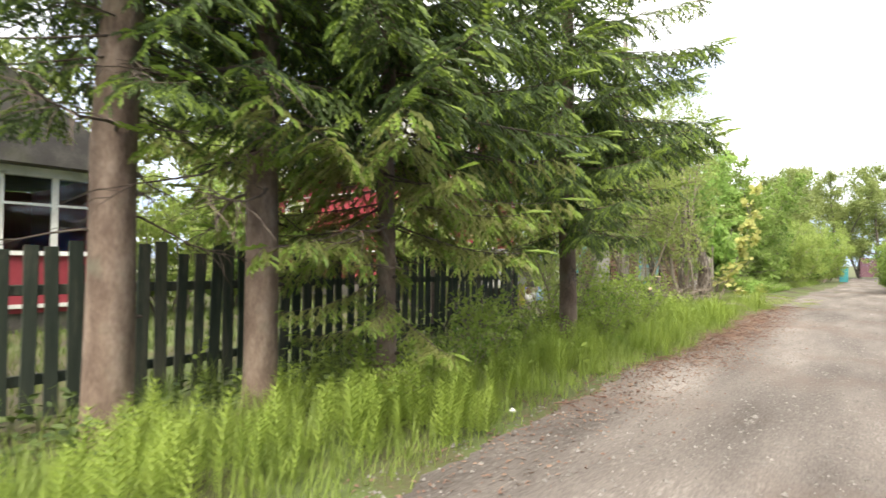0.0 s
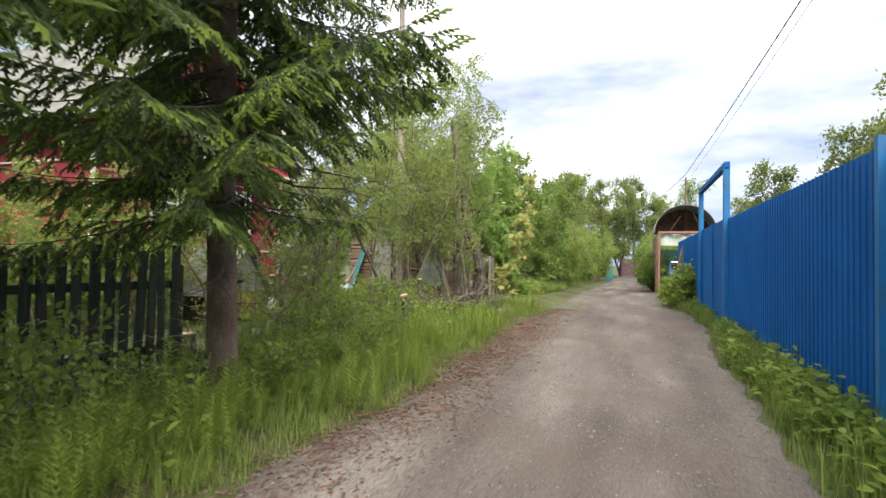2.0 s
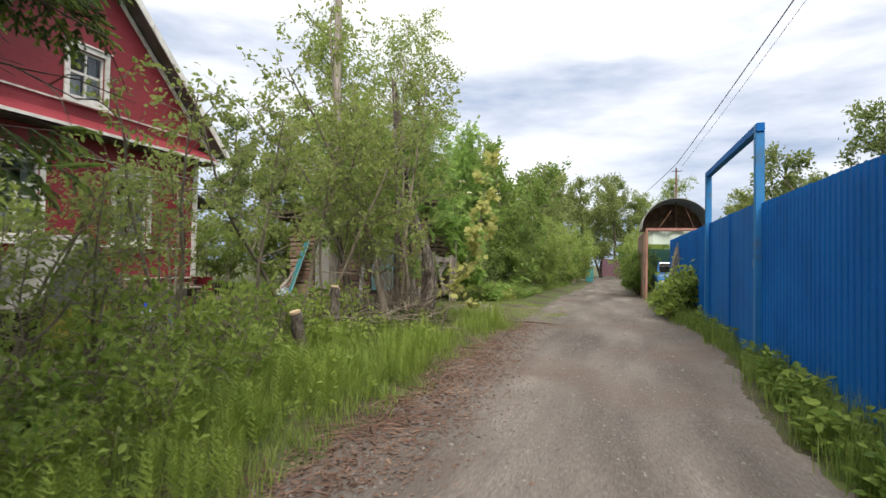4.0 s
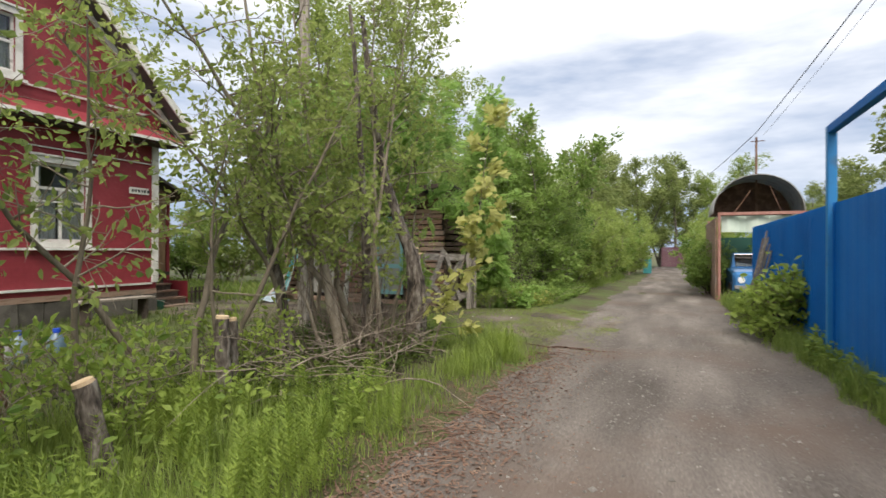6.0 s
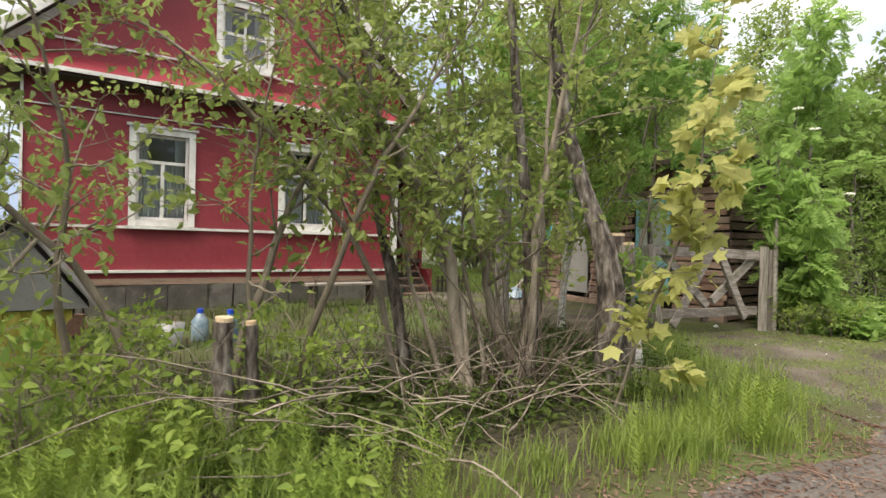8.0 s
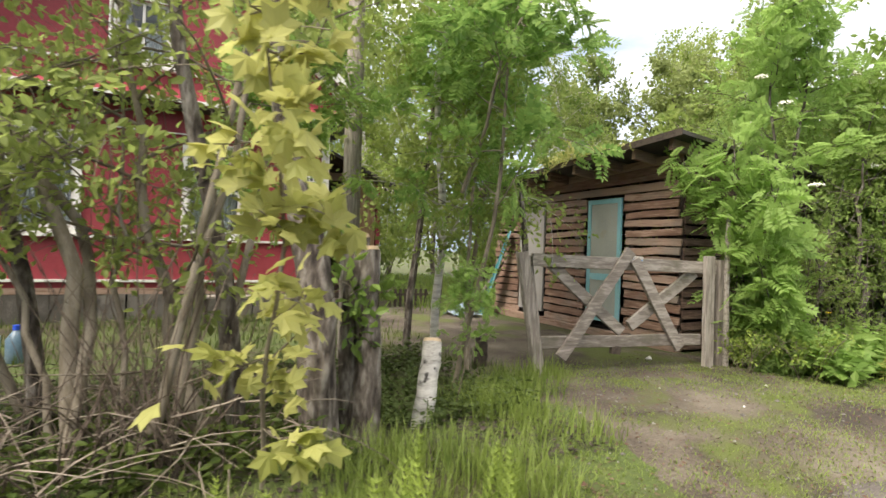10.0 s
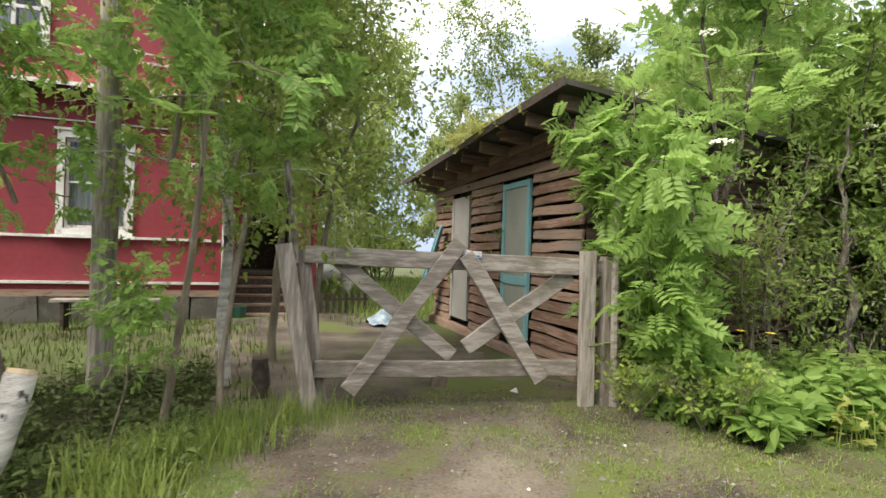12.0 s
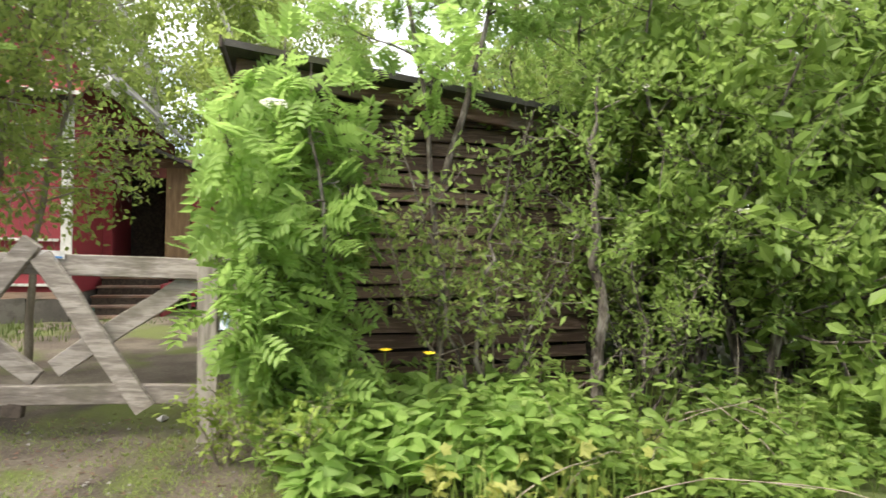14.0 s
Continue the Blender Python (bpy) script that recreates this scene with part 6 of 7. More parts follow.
for k in range(9):
    x = -9.15 - 0.05 * k; mt = ("doorblue", "teal", "grey_wood", "dark_wood", "brown_wood", "grey_wood", "dark_wood", "rust", "grey_wood")[k]
    lb = ("pale blue painted board leaning on the shed", "teal painted board leaning on the shed", "grey board leaning on the shed", "dark board leaning on the shed", "brown board leaning on the shed", "grey board leaning on the shed", "dark board leaning on the shed", "rusty strip leaning on the shed", "grey board leaning on the shed")[k]
    b = Build(); h = (1.85, 1.8, 1.5, 1.25, 1.1, 1.2, 0.95, 0.8, 0.85)[k]
    plank(b, (x - 0.45, 20.38 - 0.03 * k, 0.14), (x - 0.02, 20.74 - 0.015 * k, h), (0.20, 0.12)[k > 1], 0.03, (-0.6, -1, 0.3)); solo("leaning_board", b, M[mt], lb, "board", "boards leaning on the shed")
step = Build(); box(step, (-10.75, 17.45, 0.05), (-10.1, 18.7, 0.17), jit=0.01, rng=rs); solo("stone_slab", step, M["concrete"], "flat grey stone slab before the porch steps", "slab")
basin = Build(); tube(basin, [(-10.6, 17.6, 0.18), (-10.6, 17.6, 0.38), (-10.6, 17.6, 0.385), (-10.6, 17.6, 0.2)], [0.11, 0.14, 0.13, 0.10], 14); solo("plant_pot", basin, M["darkgreen"], "dark green pot on the slab by the steps", "pot")
rail = thing("low_fence", "low dark slatted garden fence beside the porch", "fence", at=(-11.2, 19.05, 0.15))
for k in range(8):
    b = Build(); plank(b, (k * 0.0, k * 0.12, 0), (k * 0.0, k * 0.12, 0.42), 0.06, 0.015, (1, 0, 0)); part("slat", b, M["dark_wood"], rail)
b = Build(); plank(b, (-0.02, -0.05, 0.30), (-0.02, 0.9, 0.30), 0.05, 0.02, (1, 0, 0)); part("rail", b, M["dark_wood"], rail)
bench = thing("bench", "small weathered plank bench before the house wall", "bench", at=(-9.6, 15.9, 0.16))
b = Build(); plank(b, (0, -0.7, 0.42), (0, 0.7, 0.42), 0.28, 0.04, (0, 0, 1)); part("seat", b, M["grey_wood"], bench)
for y in (-0.55, 0.55):
    b = Build(); plank(b, (0, y, 0), (0, y, 0.40), 0.24, 0.05, (0, 1, 0)); part("leg", b, M["dark_wood"], bench)
for x, y, s in ((-4.98, 20.02, 0.05), (-3.2, 19.2, 0.016), (-2.26, 3.70, 0.035), (-3.6, 20.1, 0.016), (-3.9, 19.0, 0.014)):
    b = Build(); b.add(np.array([(1, 0, 0), (-.6, .8, 0), (-.5, -.9, 0), (.2, .1, .7), (-.3, .2, .6), (0, 0, -.4)]) * s + np.array([x, y, float(max(gz(x, y), road_z(x, y), drive_z(x, y))) + s * 0.3]), [(0, 1, 3), (1, 4, 3), (1, 2, 4), (2, 0, 3), (2, 3, 4), (0, 5, 1), (1, 5, 2), (2, 5, 0)])
    solo("pale_stone", b, M["white"], "small whitish stone on the ground", "stone")
slab = Build(); box(slab, (-4.75, 20.05, 0.10), (-4.25, 20.42, 0.175), jit=0.02, rng=rs); solo("stone_slab", slab, M["concrete"], "flat grey stone set in the drive", "slab")

# ---- arched canopy with the parked car ----
can = thing("arched_canopy", "rusty half-round sheet-metal canopy on faded red posts", "canopy", at=(-0.05, 0, 0.26))
CX, CR = 1.92, 1.14
b = Build(); v = []
for y in (26.5, 28.4):
    for r in (CR, CR - 0.02):
        v += [(CX + r * math.cos(a), y, 2.32 + 0.95 * r * math.sin(a)) for a in np.linspace(0, math.pi, 19)]
f = []
for i in range(18):
    f += [(i, i + 1, 38 + i + 1, 38 + i), (19 + i + 1, 19 + i, 57 + i, 57 + i + 1), (i + 1, i, 19 + i, 19 + i + 1), (38 + i, 39 + i, 58 + i, 57 + i)]
b.add(v, f); part("barrel_roof", b, M["zinc"], can, "dull curved sheet roof", smooth=False)
b = Build(); v = [(CX + (CR - 0.03) * math.cos(a), 28.3, 2.32 + 0.95 * (CR - 0.03) * math.sin(a)) for a in np.linspace(0, math.pi, 19)]; b.add(v, [list(range(19))]); v = [(x, y + 0.02, z) for x, y, z in v]; b.add(v, [list(range(19))[::-1]]); part("end_sheet", b, M["rust"], can, "rust-brown end sheet")
for x in (0.95, 3.05):
    b = Build(); tube(b, [(x, 26.5, -0.3), (x, 26.5, 2.32)], 0.04, 8); part("post", b, M["pinksteel"], can); b = Build(); tube(b, [(x, 30.9, -0.3), (x, 30.9, 2.32)], 0.04, 8); part("post", b, M["pinksteel"], can)
b = Build(); box(b, (0.92, 26.46, 2.26), (3.08, 26.54, 2.34)); part("beam", b, M["pinksteel"], can)
for a0, a1 in (((1.35, 2.34), (1.75, 2.95)), ((2.5, 2.34), (2.2, 3.1))):
    b = Build(); tube(b, [(a0[0], 26.6, a0[1]), (a1[0], 26.6, a1[1])], 0.012, 6); part("strut", b, M["rust"], can)
b = Build(); box(b, (1.0, 29.8, 0.1), (3.0, 29.85, 1.7)); part("back_panel", b, M["darkgreen"], can, "dark green back panel")
b = Build(); sh = Build(); X = np.linspace(1.02, 3.0, 14)
sh.add([(x, 26.62 + 0.05 * math.sin(x * 9), zz) for zz in (1.78, 2.24) for x in X], [(i, i + 1, 15 + i, 14 + i) for i in range(13)]); sh.add([(x, 26.64 + 0.05 * math.sin(x * 9), zz) for zz in (1.78, 2.24) for x in X], [(14 + i, 15 + i, i + 1, i) for i in range(13)]); part("tarpaulin", sh, M["tarp"], can, "pale green tarpaulin strip under the beam")
b = Build(); box(b, (0.86, 26.55, -0.2), (0.90, 30.9, 2.2)); part("side_wall", b, M["brown_wood"], can)

car = thing("parked_car", "old faded blue car parked under the canopy", "car", at=(2.05, 27.1, 0.0))
def loft(rings):
    b = Build(); n = len(rings[0]); v = np.array(rings, float).reshape(-1, 3); f = []
    for i in range(len(rings) - 1):
        for j in range(n):
            f.append((i * n + j, i * n + (j + 1) % n, (i + 1) * n + (j + 1) % n, (i + 1) * n + j))
    b.add(v, f); b.add(v[:n], [list(range(n))[::-1]]); b.add(v[-n:], [list(range(n))]); return b
def ring(y, hw, z0, z1):
    return [(-hw, y, z0), (-hw * 0.9, y, z0 - 0.05), (hw * 0.9, y, z0 - 0.05), (hw, y, z0), (hw, y, z1 - 0.08), (hw * 0.92, y, z1), (-hw * 0.92, y, z1), (-hw, y, z1 - 0.08)]
part("body", loft([ring(-0.02, 0.66, 0.40, 0.80), ring(0.08, 0.74, 0.33, 0.90), ring(1.1, 0.78, 0.30, 0.98), ring(2.6, 0.78, 0.30, 0.98), ring(2.75, 0.72, 0.36, 0.92)]), M["carblue"], car)
part("cabin", loft([[(-0.70, 1.0, 0.98), (0.70, 1.0, 0.98), (0.70, 2.5, 0.98), (-0.70, 2.5, 0.98)], [(-0.58, 1.45, 1.45), (0.58, 1.45, 1.45), (0.58, 2.35, 1.45), (-0.58, 2.35, 1.45)]]), M["carblue"], car)
b = Build(); plank(b, (0, 1.03, 1.03), (0, 1.40, 1.41), 1.15, 0.02, (0, -1, 1)); part("windscreen", b, M["glass"], car)
for x in (-0.52, 0.52):
    b = Build(); tube(b, [(x, -0.05, 0.66), (x, 0.0, 0.66)], [0.09, 0.10], 14); part("headlight", b, M["plastic_white"], car)
b = Build(); box(b, (-0.7, -0.09, 0.40), (0.7, -0.03, 0.50)); part("bumper", b, M["zinc"], car)
for x in (-0.72, 0.72):
    for y in (0.55, 2.2):
        b = Build(); tube(b, [(x - 0.08, y, 0.29), (x - 0.06, y, 0.29), (x + 0.06, y, 0.29), (x + 0.08, y, 0.29)], [0.25, 0.29, 0.29, 0.25], 16); wh = part("wheel", b, M["black"], car)
        b = Build(); tube(b, [(x - 0.085, y, 0.29), (x + 0.085, y, 0.29)], 0.15, 12); part("rim", b, M["zinc"], wh)

# wire pole and cables
pole = thing("wire_pole", "thin rust-brown steel pole carrying a cable", "pole", at=(1.99, 27.77, -0.18))
b = Build(); tube(b, [(0, 0, 0), (0, 0, 5.1)], [0.035, 0.03], 8); part("shaft", b, M["rust"], pole)
b = Build(); tube(b, [(-0.16, 0, 4.98), (0.22, 0, 4.98)], 0.014, 6); part("bracket", b, M["rust"], pole)
back = thing("utility_pole", "grey timber utility pole at the lane side", "pole", at=(2.75, -14.0, 0))
b = Build(); tube(b, [(0, 0, 0), (0, 0, 6.7)], [0.13, 0.10], 10); part("shaft", b, M["grey_wood"], back)
for dx, za, zb, sag, r, lb in ((0.0, 5.06, 6.5, 0.36, 0.010, "black overhead cable"), (0.20, 4.98, 6.35, 0.30, 0.004, "thin overhead wire")):
    s = np.linspace(0, 1, 40); b = Build()
    tube(b, np.stack([1.99 + dx + (2.70 - 1.99 - dx) * s, 27.77 - 41.77 * s, za + (zb - za) * s - 4 * sag * s * (1 - s)], -1), r, 5); solo("overhead_cable", b, M["cable"], lb + " strung along the lane", "cable")
b = Build(); s = np.linspace(0, 1, 20); tube(b, np.stack([1.99 - 2.2 * s, 27.77 + 26 * s, 5.06 + 0.6 * s - 1.2 * s * (1 - s)], -1), 0.010, 5); solo("overhead_cable", b, M["cable"], "black overhead cable running on down the lane", "cable")
up = thing("utility_pole", "tall grey utility pole behind the willow", "pole", at=(-6.04, 16.62, 0))
b = Build(); tube(b, [(0, 0, 0), (0, 0, 4), (-0.04, 0, 8.6)], [0.105, 0.092, 0.068], 14); part("shaft", b, M["grey_wood_y"], up, smooth=True)
for k in range(7):
    y = 21.0 + 0.16 * k
    b = Build(); tube(b, [(1.06 - 0.05 * (k % 3), y + 0.25, 0.05), (1.36, y, 1.5 + 0.13 * ((k * 5) % 4))], [0.022, 0.018], 7); solo("pole_stick", b, M["grey_wood"], "peeled grey pole leaning on the blue fence", "stick", "poles leaning on the fence")
fb = thing("board_fence", "faded plum board fence closing the lane's far end", "fence", at=(0.7, 56, 0))
for k in range(22):
    b = Build(); plank(b, (-1.6 + k * 0.16, 0, 0.3), (-1.6 + k * 0.16, 0, 1.85 + 0.03 * math.sin(k * 3)), 0.15, 0.02, (0, -1, 0)); part("board", b, M["purple"], fb)
b = Build(); box(b, (-1.7, 0.02, 1.4), (2.0, 0.06, 1.5)); part("rail", b, M["purple"], fb)
tb = thing("metal_container", "teal metal container among the bushes", "container", at=(-1.75, 48, 0))
b = Build(); box(b, (-0.25, -0.25, 0.05), (0.25, 0.25, 1.05)); part("container_body", b, M["teal"], tb)
b = Build(); box(b, (-0.28, -0.28, 1.05), (0.28, 0.28, 1.11)); part("lid", b, M["darkgreen"], tb)


# ---- grass, weeds, litter, gravel ----
BLADE_V = [(0, -0.5, 0), (0, 0.5, 0), (0.25, -0.38, 0.55), (0.25, 0.38, 0.55), (0.75, 0, 1.0)]
BLADE_F = [(0, 1, 3), (0, 3, 2), (2, 3, 4)]


def grass(name, label, rng, X, Y, H, width, lean, mat, base=None):
    n = len(X); b = Build()
    a = rng.uniform(0, 6.28, n)
    h = H * rng.uniform(0.6, 1.15, n)
    zb = (gz(X, Y) if base is None else base(X, Y)) - 0.01
    xs = np.stack([np.cos(a), np.sin(a), np.zeros(n)], -1) * (h * lean * rng.uniform(0.3, 1.5, n))[:, None]
    ys = np.stack([-np.sin(a), np.cos(a), np.zeros(n)], -1) * (width * rng.uniform(0.7, 1.4, n))[:, None]
    zs = np.stack([np.zeros(n), np.zeros(n), np.ones(n)], -1) * h[:, None]
    scatter(b, BLADE_V, BLADE_F, np.stack([X, Y, zb], -1), xs, ys, zs)
    return solo(name, b, M[mat], label, "grass", kind="stuff")


def clumps(rng, n, x0, x1, y0, y1, per, rad, keep=None):
    cx, cy = rng.uniform(x0, x1, n), rng.uniform(y0, y1, n)
    if keep is not None:
        k = keep(cx, cy); cx, cy = cx[k], cy[k]
    X = np.repeat(cx, per) + rng.normal(0, rad, len(cx) * per); Y = np.repeat(cy, per) + rng.normal(0, rad, len(cx) * per)
    return X, Y, np.repeat(rng.uniform(0.6, 1.3, len(cx)), per)


rg = np.random.RandomState(77)
def verge_edge(y):
    return -2.12 + 0.16 * wob(y * 0.7, y * 0.2, 1.0, 1.0) - 0.10 * ss(8, 12, y)
X, Y, S = clumps(rg, 1900, -4.5, -2.05, -3.0, 17.6, 24, 0.08, lambda x, y: (x < verge_edge(y)) & ~((x < -3.25) & (y < 8) & (wob(x, y, 2.9, 8.0) > -0.35)) & (y < 16.8 + 0.6 * wob(x, y, 2.3, 5.0)) & ~((x < -2.75) & (y > 12.9) & (y < 16.9)) & ~((y > 16.2) & (x > -3.2) & (wob(x, y, 1.7, 2.0) > -0.2)))
grass("verge_grass", "tall bright green feathery grass along the verge", rg, X, Y, (0.12 + 0.19 * ss(verge_edge(Y), verge_edge(Y) - 0.8, X)) * S, 0.0075, 0.65, "grass")
X, Y, S = clumps(rg, 190, -3.4, -2.1, 14.6, 17.6, 30, 0.10, lambda x, y: (x < verge_edge(y) - 0.10) & ((y > 15.4) | (x > -2.7)) & (wob(x, y, 1.4, 6.0) < 0.35 - 0.9 * ss(15.8, 17.5, y)))
grass("verge_grass", "long fresh green grass before the thicket", rg, X, Y, 0.22 * S, 0.008, 0.65, "grass")
X, Y, S = clumps(rg, 200, -4.9, -3.0, 17.05, 18.4, 26, 0.11, lambda x, y: (x > -4.75) & (x < -3.55 - 0.8 * (y - 17.2) + 0.45 * wob(x, y, 2.1, 7.0)))
grass("verge_grass", "long green grass at the gate post", rg, X, Y, 0.20 * S, 0.007, 0.6, "grass")
X, Y, S = clumps(rg, 1100, 0.86, 1.36, -3.0, 26.0, 22, 0.06, lambda x, y: x > 0.93 + 0.12 * wob(y * 0.6, y * 0.3, 1.0, 4.0) + 0.28 * ss(10, 14, y) * ss(18.5, 16, y))
grass("verge_grass", "green grass along the foot of the blue fence", rg, X, Y, 0.30 * S, 0.007, 0.5, "grass")
X, Y, S = clumps(rg, 4000, -13.5, -4.6, -4.0, 20.5, 9, 0.12, lambda x, y: ~((y > 18.0) & (y < 20.6) & (x > -10)) & ~((x < -10.3) & (y > 11)) & ~((x > -6.2) & (y > 15.8) & (y < 17.6)))
grass("garden_grass", "short green garden grass", rg, X, Y, 0.13 * S, 0.011, 0.6, "lawn")
X, Y, S = clumps(rg, 1500, -24, -9.5, 17.6, 26, 8, 0.2, lambda x, y: (y > 19.4) | (x < -12))
grass("garden_grass", "bright green grass behind the yard", rg, X, Y, 0.22 * S, 0.02, 0.6, "grass")
X, Y, S = clumps(rg, 2400, -5.0, -1.5, 16.6, 21.8, 20, 0.12, lambda x, y: wob(x, y, 1.3, 3.0) < 0.05 + 0.5 * ss(17.6, 16.8, y))
grass("drive_grass", "sparse tufts on the trodden drive", rg, X, Y, 0.032 * S, 0.006, 1.2, "grass", base=lambda x, y: np.maximum(gz(x, y), drive_z(x, y)))
X, Y, S = clumps(rg, 900, -5.0, -2.4, 21.3, 40, 18, 0.1, lambda x, y: x < -3.15 + 0.5 * ss(24, 36, y) + 0.25 * (y < 23))
grass("verge_grass", "green grass under the hedge", rg, X, Y, 0.28 * S, 0.010, 0.5, "grass")


def weeds(name, label, rng, X, Y, H, leaf, per, mat, tmpl=(LEAF_V, LEAF_F)):
    n = len(X); k = n * per; b = Build()
    u = rng.uniform(0.15, 1, k); h = np.repeat(H, per) * u
    a = rng.uniform(0, 6.28, k); r = rng.uniform(0.01, 0.09, k)
    px, py = np.repeat(X, per) + r * np.cos(a), np.repeat(Y, per) + r * np.sin(a)
    D = np.stack([np.cos(a), np.sin(a), rng.uniform(-0.1, 0.5, k)], -1)
    xs, ys, zs = leaf_axes(rng, D, leaf, 0.25, 1.3)
    scatter(b, tmpl[0], tmpl[1], np.stack([px, py, gz(px, py) + h], -1), xs, ys, zs)
    for i in range(n):
        tube(b, [(X[i], Y[i], float(gz(X[i], Y[i])) - 0.01), (X[i] + 0.01, Y[i], float(gz(X[i], Y[i])) + H[i])], [0.004, 0.002], 3, cap=False)
    return solo(name, b, M[mat], label, "weeds", kind="stuff")


def horsetail():
    """A horsetail plume, one unit high: a stem with whorls of thin rising needles."""
    v, f = [(-0.008, 0, 0), (0.008, 0, 0), (0, 0.004, 1.0)], [(0, 1, 2)]
    for w in range(11):
        u = 0.16 + 0.075 * w; ln = 0.26 * (1 - u) ** 0.6 + 0.04
        for k in range(6):
            a = k * 1.047 + w * 0.5; i = len(v); c, d = math.cos(a), math.sin(a)
            v.extend([(-d * 0.007, c * 0.007, u), (d * 0.007, -c * 0.007, u + 0.01), (c * ln, d * ln, u + ln * 0.75)]); f.append((i, i + 1, i + 2))
    return v, f


HT_V, HT_F = horsetail()
X, Y, S = clumps(rg, 520, -4.0, -2.15, -1.5, 16.6, 6, 0.13, lambda x, y: (x < verge_edge(y) - 0.18) & ~((x < -2.75) & (y > 12.9)) & ~((x < -2.5) & (y > 13.8)) & ~((x < -3.3) & (y < 7)) & (wob(x, y, 0.9, 4.0) > -0.45))
n = len(X); a = rg.uniform(0, 6.28, n); h = (0.36 * S * rg.uniform(0.65, 1.2, n))[:, None]; O = np.zeros(n)
b = Build()
scatter(b, HT_V, HT_F, np.stack([X, Y, gz(X, Y) - 0.01], -1), np.stack([np.cos(a), np.sin(a), O], -1) * h, np.stack([-np.sin(a), np.cos(a), O], -1) * h, np.stack([rg.normal(0, 0.12, n), rg.normal(0, 0.12, n), O + 1], -1) * h)
solo("horsetails", b, M["horsetail"], "feathery yellow-green horsetails along the verge", "horsetail", kind="stuff")
n = 34; X = np.clip(rg.normal(-6.9, 0.55, n), -9.2, -5.4); Y = 20.36 + np.abs(rg.normal(0, 0.10, n)); P = np.stack([X, Y, roof_z(X, Y) + rg.uniform(0.02, 0.12, n)], -1); D = np.stack([rg.normal(0, 0.6, n), np.full(n, -0.8), rg.uniform(-0.5, 0.2, n)], -1)
b = Build(); xs, ys, zs = leaf_axes(rg, D, 0.20, 0.3, 1.0); scatter(b, *ROWAN, P, xs, ys, zs)
for k in range(3):
    x = -7.7 + 0.6 * k; tube(b, [(x, 20.7, roof_z(x, 20.7) + 0.02), (x + 0.2, 20.5, roof_z(x, 20.5) + 0.05), (x + 0.45, 20.42, roof_z(x, 20.42) + 0.04)], [0.006, 0.005, 0.003], 4)
solo("roof_creeper", b, M["maple"], "yellow-green creeper sprawling along the shed's eave", "creeper", kind="stuff")
n = 520; Y = rg.uniform(-2, 17.5, n); X = rg.uniform(0.98, 1.36, n); k = X > 1.0 + 0.30 * ss(10, 14, Y) * ss(18.5, 16, Y)
weeds("verge_weeds", "broad-leaved nettles and weeds below the blue fence", rg, X[k], Y[k], rg.uniform(0.12, 0.40, k.sum()), 0.085, 18, "weed")
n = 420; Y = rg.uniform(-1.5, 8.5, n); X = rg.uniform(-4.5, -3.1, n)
weeds("verge_weeds", "leafy ground cover under the spruces, its dark green deepened for shade", rg, X, Y, rg.uniform(0.06, 0.30, n), 0.075, 10, "ditchleaf")
n = 260; Y = rg.uniform(2.2, 13.2, n); X = rg.uniform(-4.5, -2.45, n)
weeds("verge_weeds", "leafy weeds among the verge grass", rg, X, Y, rg.uniform(0.12, 0.55, n) * (1 - 0.5 * ss(-3.0, -2.4, X)), 0.072, 12, "weed")
# Ditch leaves share the green that has the hollow's shade in it.
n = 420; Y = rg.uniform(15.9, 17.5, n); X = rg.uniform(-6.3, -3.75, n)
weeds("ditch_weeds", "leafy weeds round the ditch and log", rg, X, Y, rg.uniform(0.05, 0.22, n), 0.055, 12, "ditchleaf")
n = 330; Y = rg.uniform(20.9, 22.6, n); X = rg.uniform(-4.7, -3.35, n)
weeds("gate_weeds", "lush green weeds at the shed corner", rg, X, Y, rg.uniform(0.12, 0.50, n), 0.14, 9, "rowan")
n = 620; Y = rg.uniform(21.9, 27.5, n); X = rg.uniform(-4.4, -2.85, n); k = (X < -2.7 - 0.5 * ss(23.5, 22.2, Y)) & (wob(X, Y, 1.5, 2.0) > -0.30)
weeds("bramble_weeds", "thick fresh green brambles along the lane", rg, X[k], Y[k], rg.uniform(0.2, 0.62, k.sum()) * (1 - 0.5 * ss(-3.6, -2.9, X[k])), 0.088, 17, "lime")
n = 30; Y = rg.uniform(21.6, 23.2, n); X = rg.uniform(-3.9, -3.1, n)
weeds("maple_seedlings", "yellowish maple seedlings low in the weeds", rg, X, Y, rg.uniform(0.1, 0.32, n), 0.072, 6, "maple", MAPLE)
b = Build()
for k in range(70):
    x, y = rv.uniform(-4.4, -3.1), rv.uniform(21.7, 26.0)
    p = np.array([x, y, float(gz(x, y))]); a = rv.uniform(0, 6.28); d = np.array([math.cos(a), math.sin(a), rv.uniform(0.3, 1.2)])
    tube(b, wander(rv, p, d, rv.uniform(0.5, 1.2), 6, 0.14, (0, 0, -0.7)), np.linspace(rv.uniform(0.003, 0.008), 0.0015, 7), 4, cap=False)
solo("dead_twigs", b, M["drytwig"], "dry arching twigs among the brambles", "brushwood", kind="stuff")
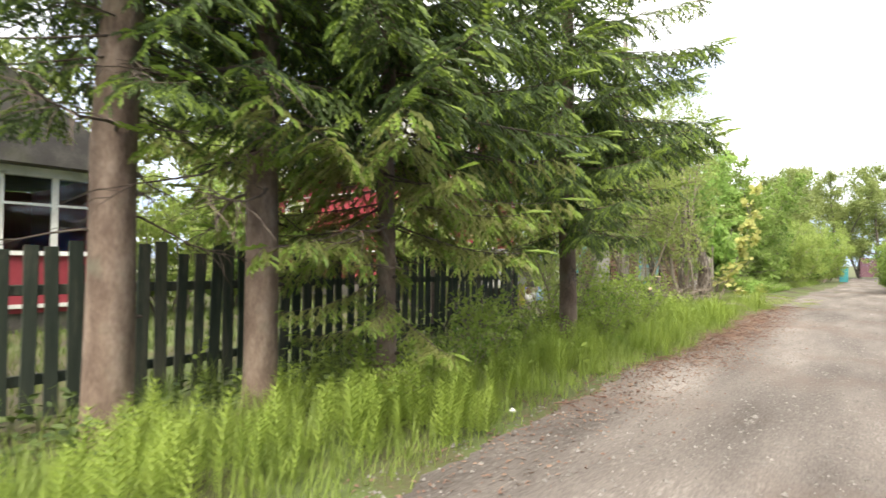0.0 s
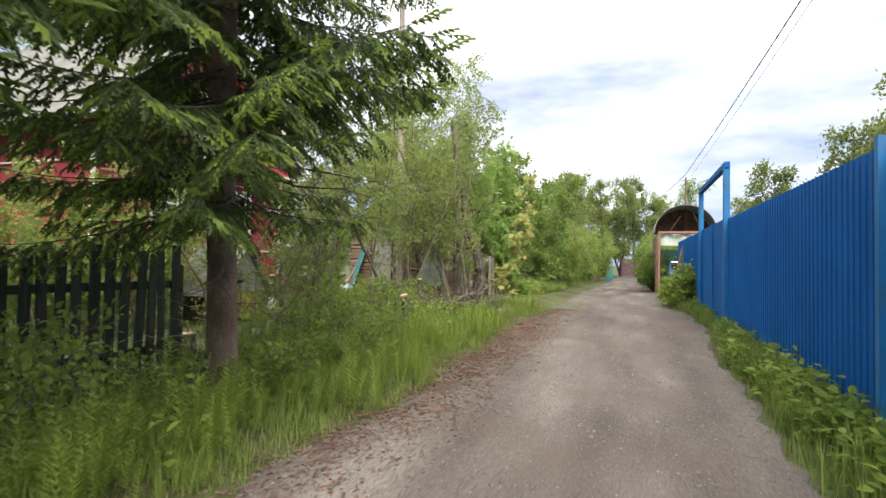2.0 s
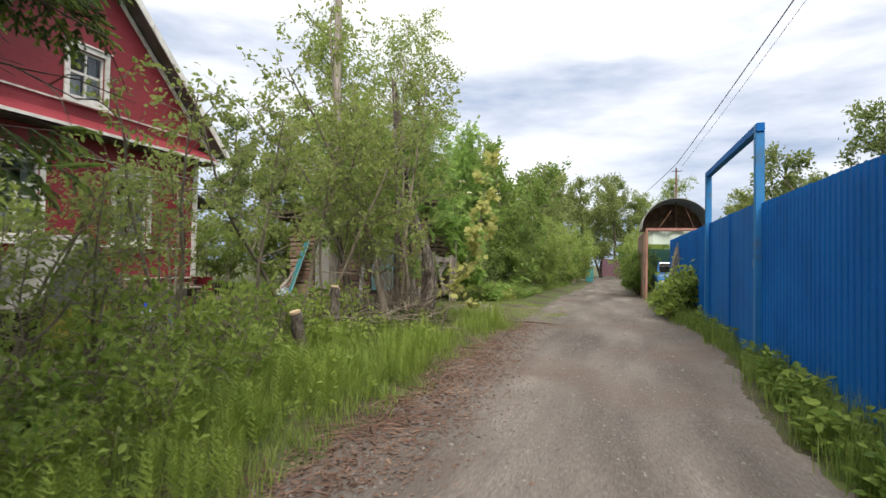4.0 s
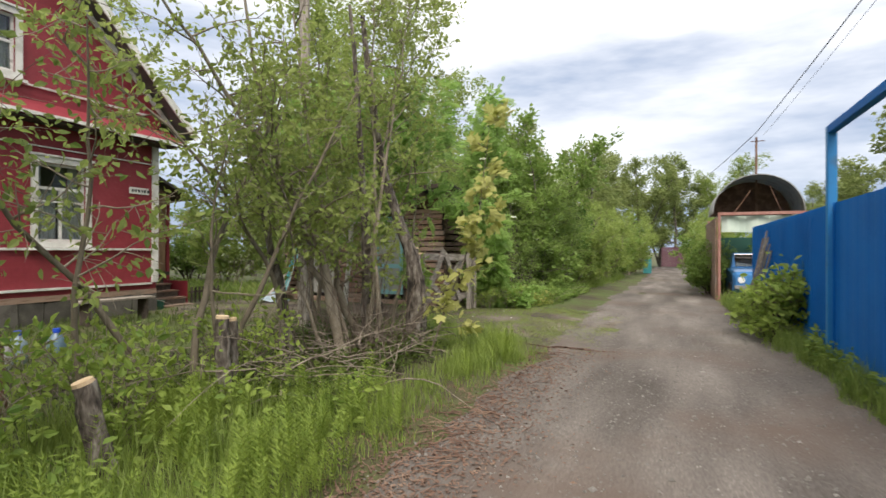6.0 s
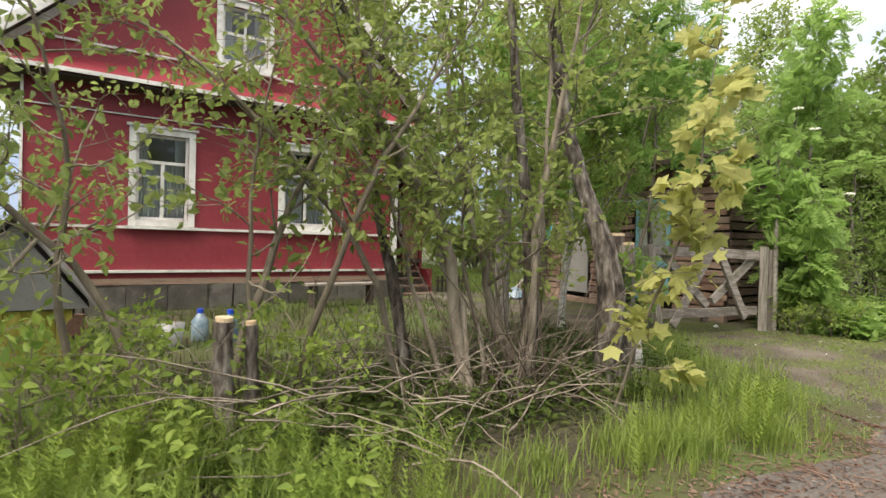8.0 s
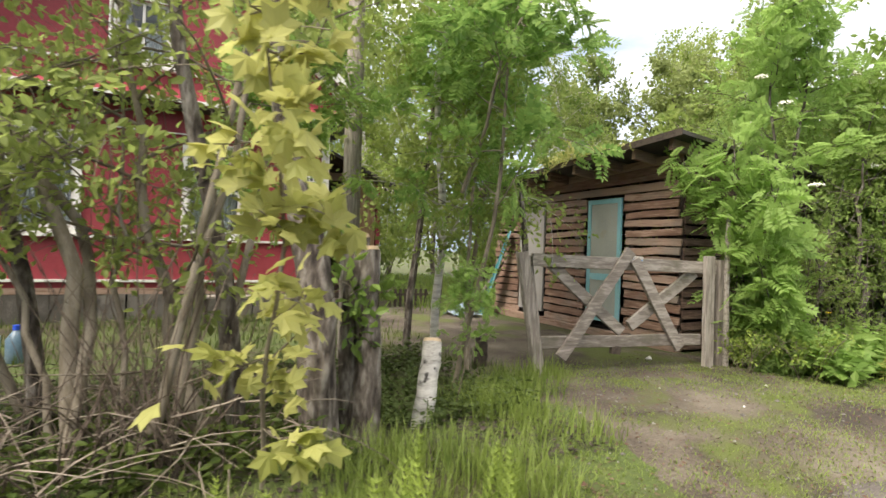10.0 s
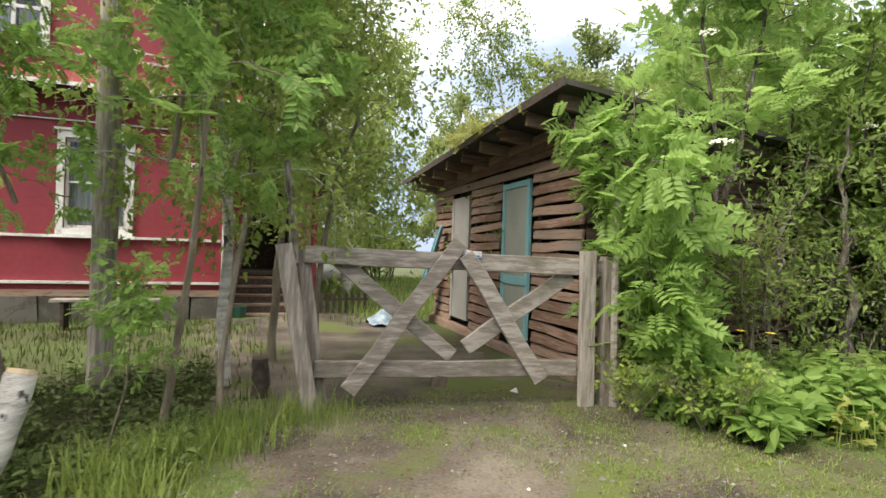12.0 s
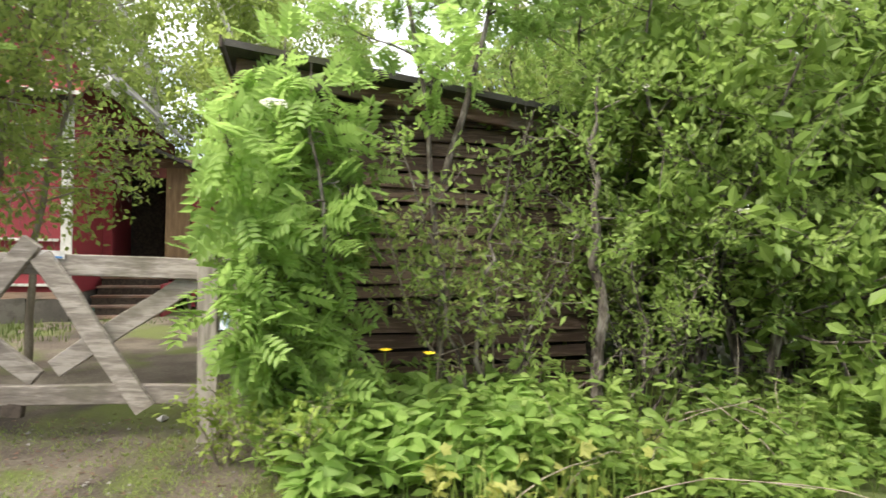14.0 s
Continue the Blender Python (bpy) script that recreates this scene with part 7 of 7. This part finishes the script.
for x, y, z in ((-3.99, 21.48, 0.86), (-3.95, 21.75, 0.84)):
    b = Build()
    for k in range(9):
        a = k * 0.698; b.add(np.array([(0, 0, 0), (0.03 * math.cos(a - .3), 0.03 * math.sin(a - .3), .01), (0.045 * math.cos(a), 0.045 * math.sin(a), .012), (0.03 * math.cos(a + .3), 0.03 * math.sin(a + .3), .01)]) + np.array([x, y, z]), [(0, 1, 2, 3)])
    f = thing("yellow_flower", "small bright yellow flower above the weeds", "flower", at=(0, 0, 0)); part("petals", b, M["yellow"], f)
    b = Build(); tube(b, [(x, y, float(gz(x, y))), (x + 0.01, y, z * 0.6), (x, y, z)], 0.003, 4); part("stem", b, M["weed"], f)

# litter along the left edge, sticks and gravel
n = 15000; Y = np.clip(rg.normal(10.8, 4.0, n), 1, 17); X = -1.90 + rg.normal(0, 0.30, n) + 0.14 * wob(Y * 0.7, Y * 0.2, 1.0, 1.0)
b = Build(); a = rg.uniform(0, 6.28, n); P = np.stack([X, Y, np.maximum(gz(X, Y), road_z(X, Y)) + rg.uniform(0.002, 0.013, n)], -1)
D = np.stack([np.cos(a), np.sin(a), rg.normal(0, 0.15, n)], -1); xs, ys, zs = leaf_axes(rg, D, 0.036, 0.1, 1.5)
scatter(b, FLAT_V, FLAT_F, P, xs, ys * 0.7, zs)
for k in range(420):
    y = float(np.clip(rg.normal(11, 3.0), 4, 16.5)); x = -1.98 + rg.normal(0, 0.22); a = rg.uniform(0, 6.28); l = rg.uniform(0.06, 0.30)
    z = float(max(gz(x, y), road_z(x, y))) + 0.012
    tube(b, [(x, y, z), (x + l * 0.5 * math.cos(a), y + l * 0.5 * math.sin(a), z + rg.uniform(0, 0.03)), (x + l * math.cos(a + 0.2), y + l * math.sin(a + 0.2), z + 0.004)], [0.005, 0.004, 0.002], 4, cap=False)
solo("leaf_litter", b, M["litter"], "brown leaf litter and broken twigs along the lane's edge", "litter", kind="stuff")
n = 16000; Y = rg.uniform(-1, 24, n); X = rg.uniform(-2.2, 1.1, n); b = Build()
s = np.abs(rg.normal(0, 0.0075, n)) + 0.003
ROCK_V = [(1, 0, 0), (-.6, .8, 0), (-.5, -.9, 0), (.2, .1, .7), (0, 0, -.4)]; ROCK_F = [(0, 1, 3), (1, 2, 3), (2, 0, 3), (1, 0, 4), (2, 1, 4), (0, 2, 4)]
a = rg.uniform(0, 6.28, n); O = np.zeros(n)
scatter(b, ROCK_V, ROCK_F, np.stack([X, Y, np.maximum(gz(X, Y), road_z(X, Y)) + s * 0.1], -1), np.stack([np.cos(a), np.sin(a), O], -1) * s[:, None], np.stack([-np.sin(a), np.cos(a), O], -1) * s[:, None], np.stack([O, O, O + 1], -1) * s[:, None])
solo("gravel", b, M["stone"], "loose grey gravel on the lane", "gravel", kind="stuff")
n = 1500; Y = rg.uniform(17.2, 21.4, n); X = rg.uniform(-5, -1.5, n); b = Build(); s = np.abs(rg.normal(0, 0.007, n)) + 0.003; a = rg.uniform(0, 6.28, n); O = np.zeros(n)
scatter(b, ROCK_V, ROCK_F, np.stack([X, Y, np.maximum(gz(X, Y), drive_z(X, Y)) + s * 0.1], -1), np.stack([np.cos(a), np.sin(a), O], -1) * s[:, None], np.stack([-np.sin(a), np.cos(a), O], -1) * s[:, None], np.stack([O, O, O + 1], -1) * s[:, None])
solo("gravel", b, M["stone"], "small stones and chips on the drive", "gravel", kind="stuff")
n = 2600; Y = rg.uniform(16.8, 21.6, n); X = rg.uniform(-5.2, -1.4, n); b = Build(); a = rg.uniform(0, 6.28, n)
D = np.stack([np.cos(a), np.sin(a), rg.normal(0, 0.15, n)], -1); xs, ys, zs = leaf_axes(rg, D, 0.030, 0.1, 1.5)
scatter(b, FLAT_V, FLAT_F, np.stack([X, Y, np.maximum(gz(X, Y), drive_z(X, Y)) + rg.uniform(0.002, 0.012, n)], -1), xs, ys * 0.7, zs)
solo("leaf_litter", b, M["litter"], "dry leaf scraps strewn on the drive", "litter", kind="stuff")
# Low weeds take the dark lawn green, adding thicket shade by colour.
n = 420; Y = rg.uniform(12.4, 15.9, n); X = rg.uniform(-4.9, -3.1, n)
weeds("thicket_weeds", "leafy undergrowth in the willow thicket, dark green used to deepen its shade", rg, X, Y, rg.uniform(0.08, 0.34, n), 0.07, 11, "lawn")
# Leaf litter in near-black timber colour, standing in for ditch and thicket shade.
n = 14000; Y = rg.uniform(12.2, 17.5, n); X = rg.uniform(-6.2, -2.9, n); b = Build(); a = rg.uniform(0, 6.28, n)
D = np.stack([np.cos(a), np.sin(a), rg.normal(0, 0.25, n)], -1); xs, ys, zs = leaf_axes(rg, D, 0.045, 0.1, 1.5)
scatter(b, FLAT_V, FLAT_F, np.stack([X, Y, gz(X, Y) + rg.uniform(0.0, 0.04, n)], -1), xs, ys * 0.7, zs)
solo("leaf_litter", b, M["dark_wood"], "leaf litter under the thicket and in the ditch, coloured dark as shade", "litter", kind="stuff")
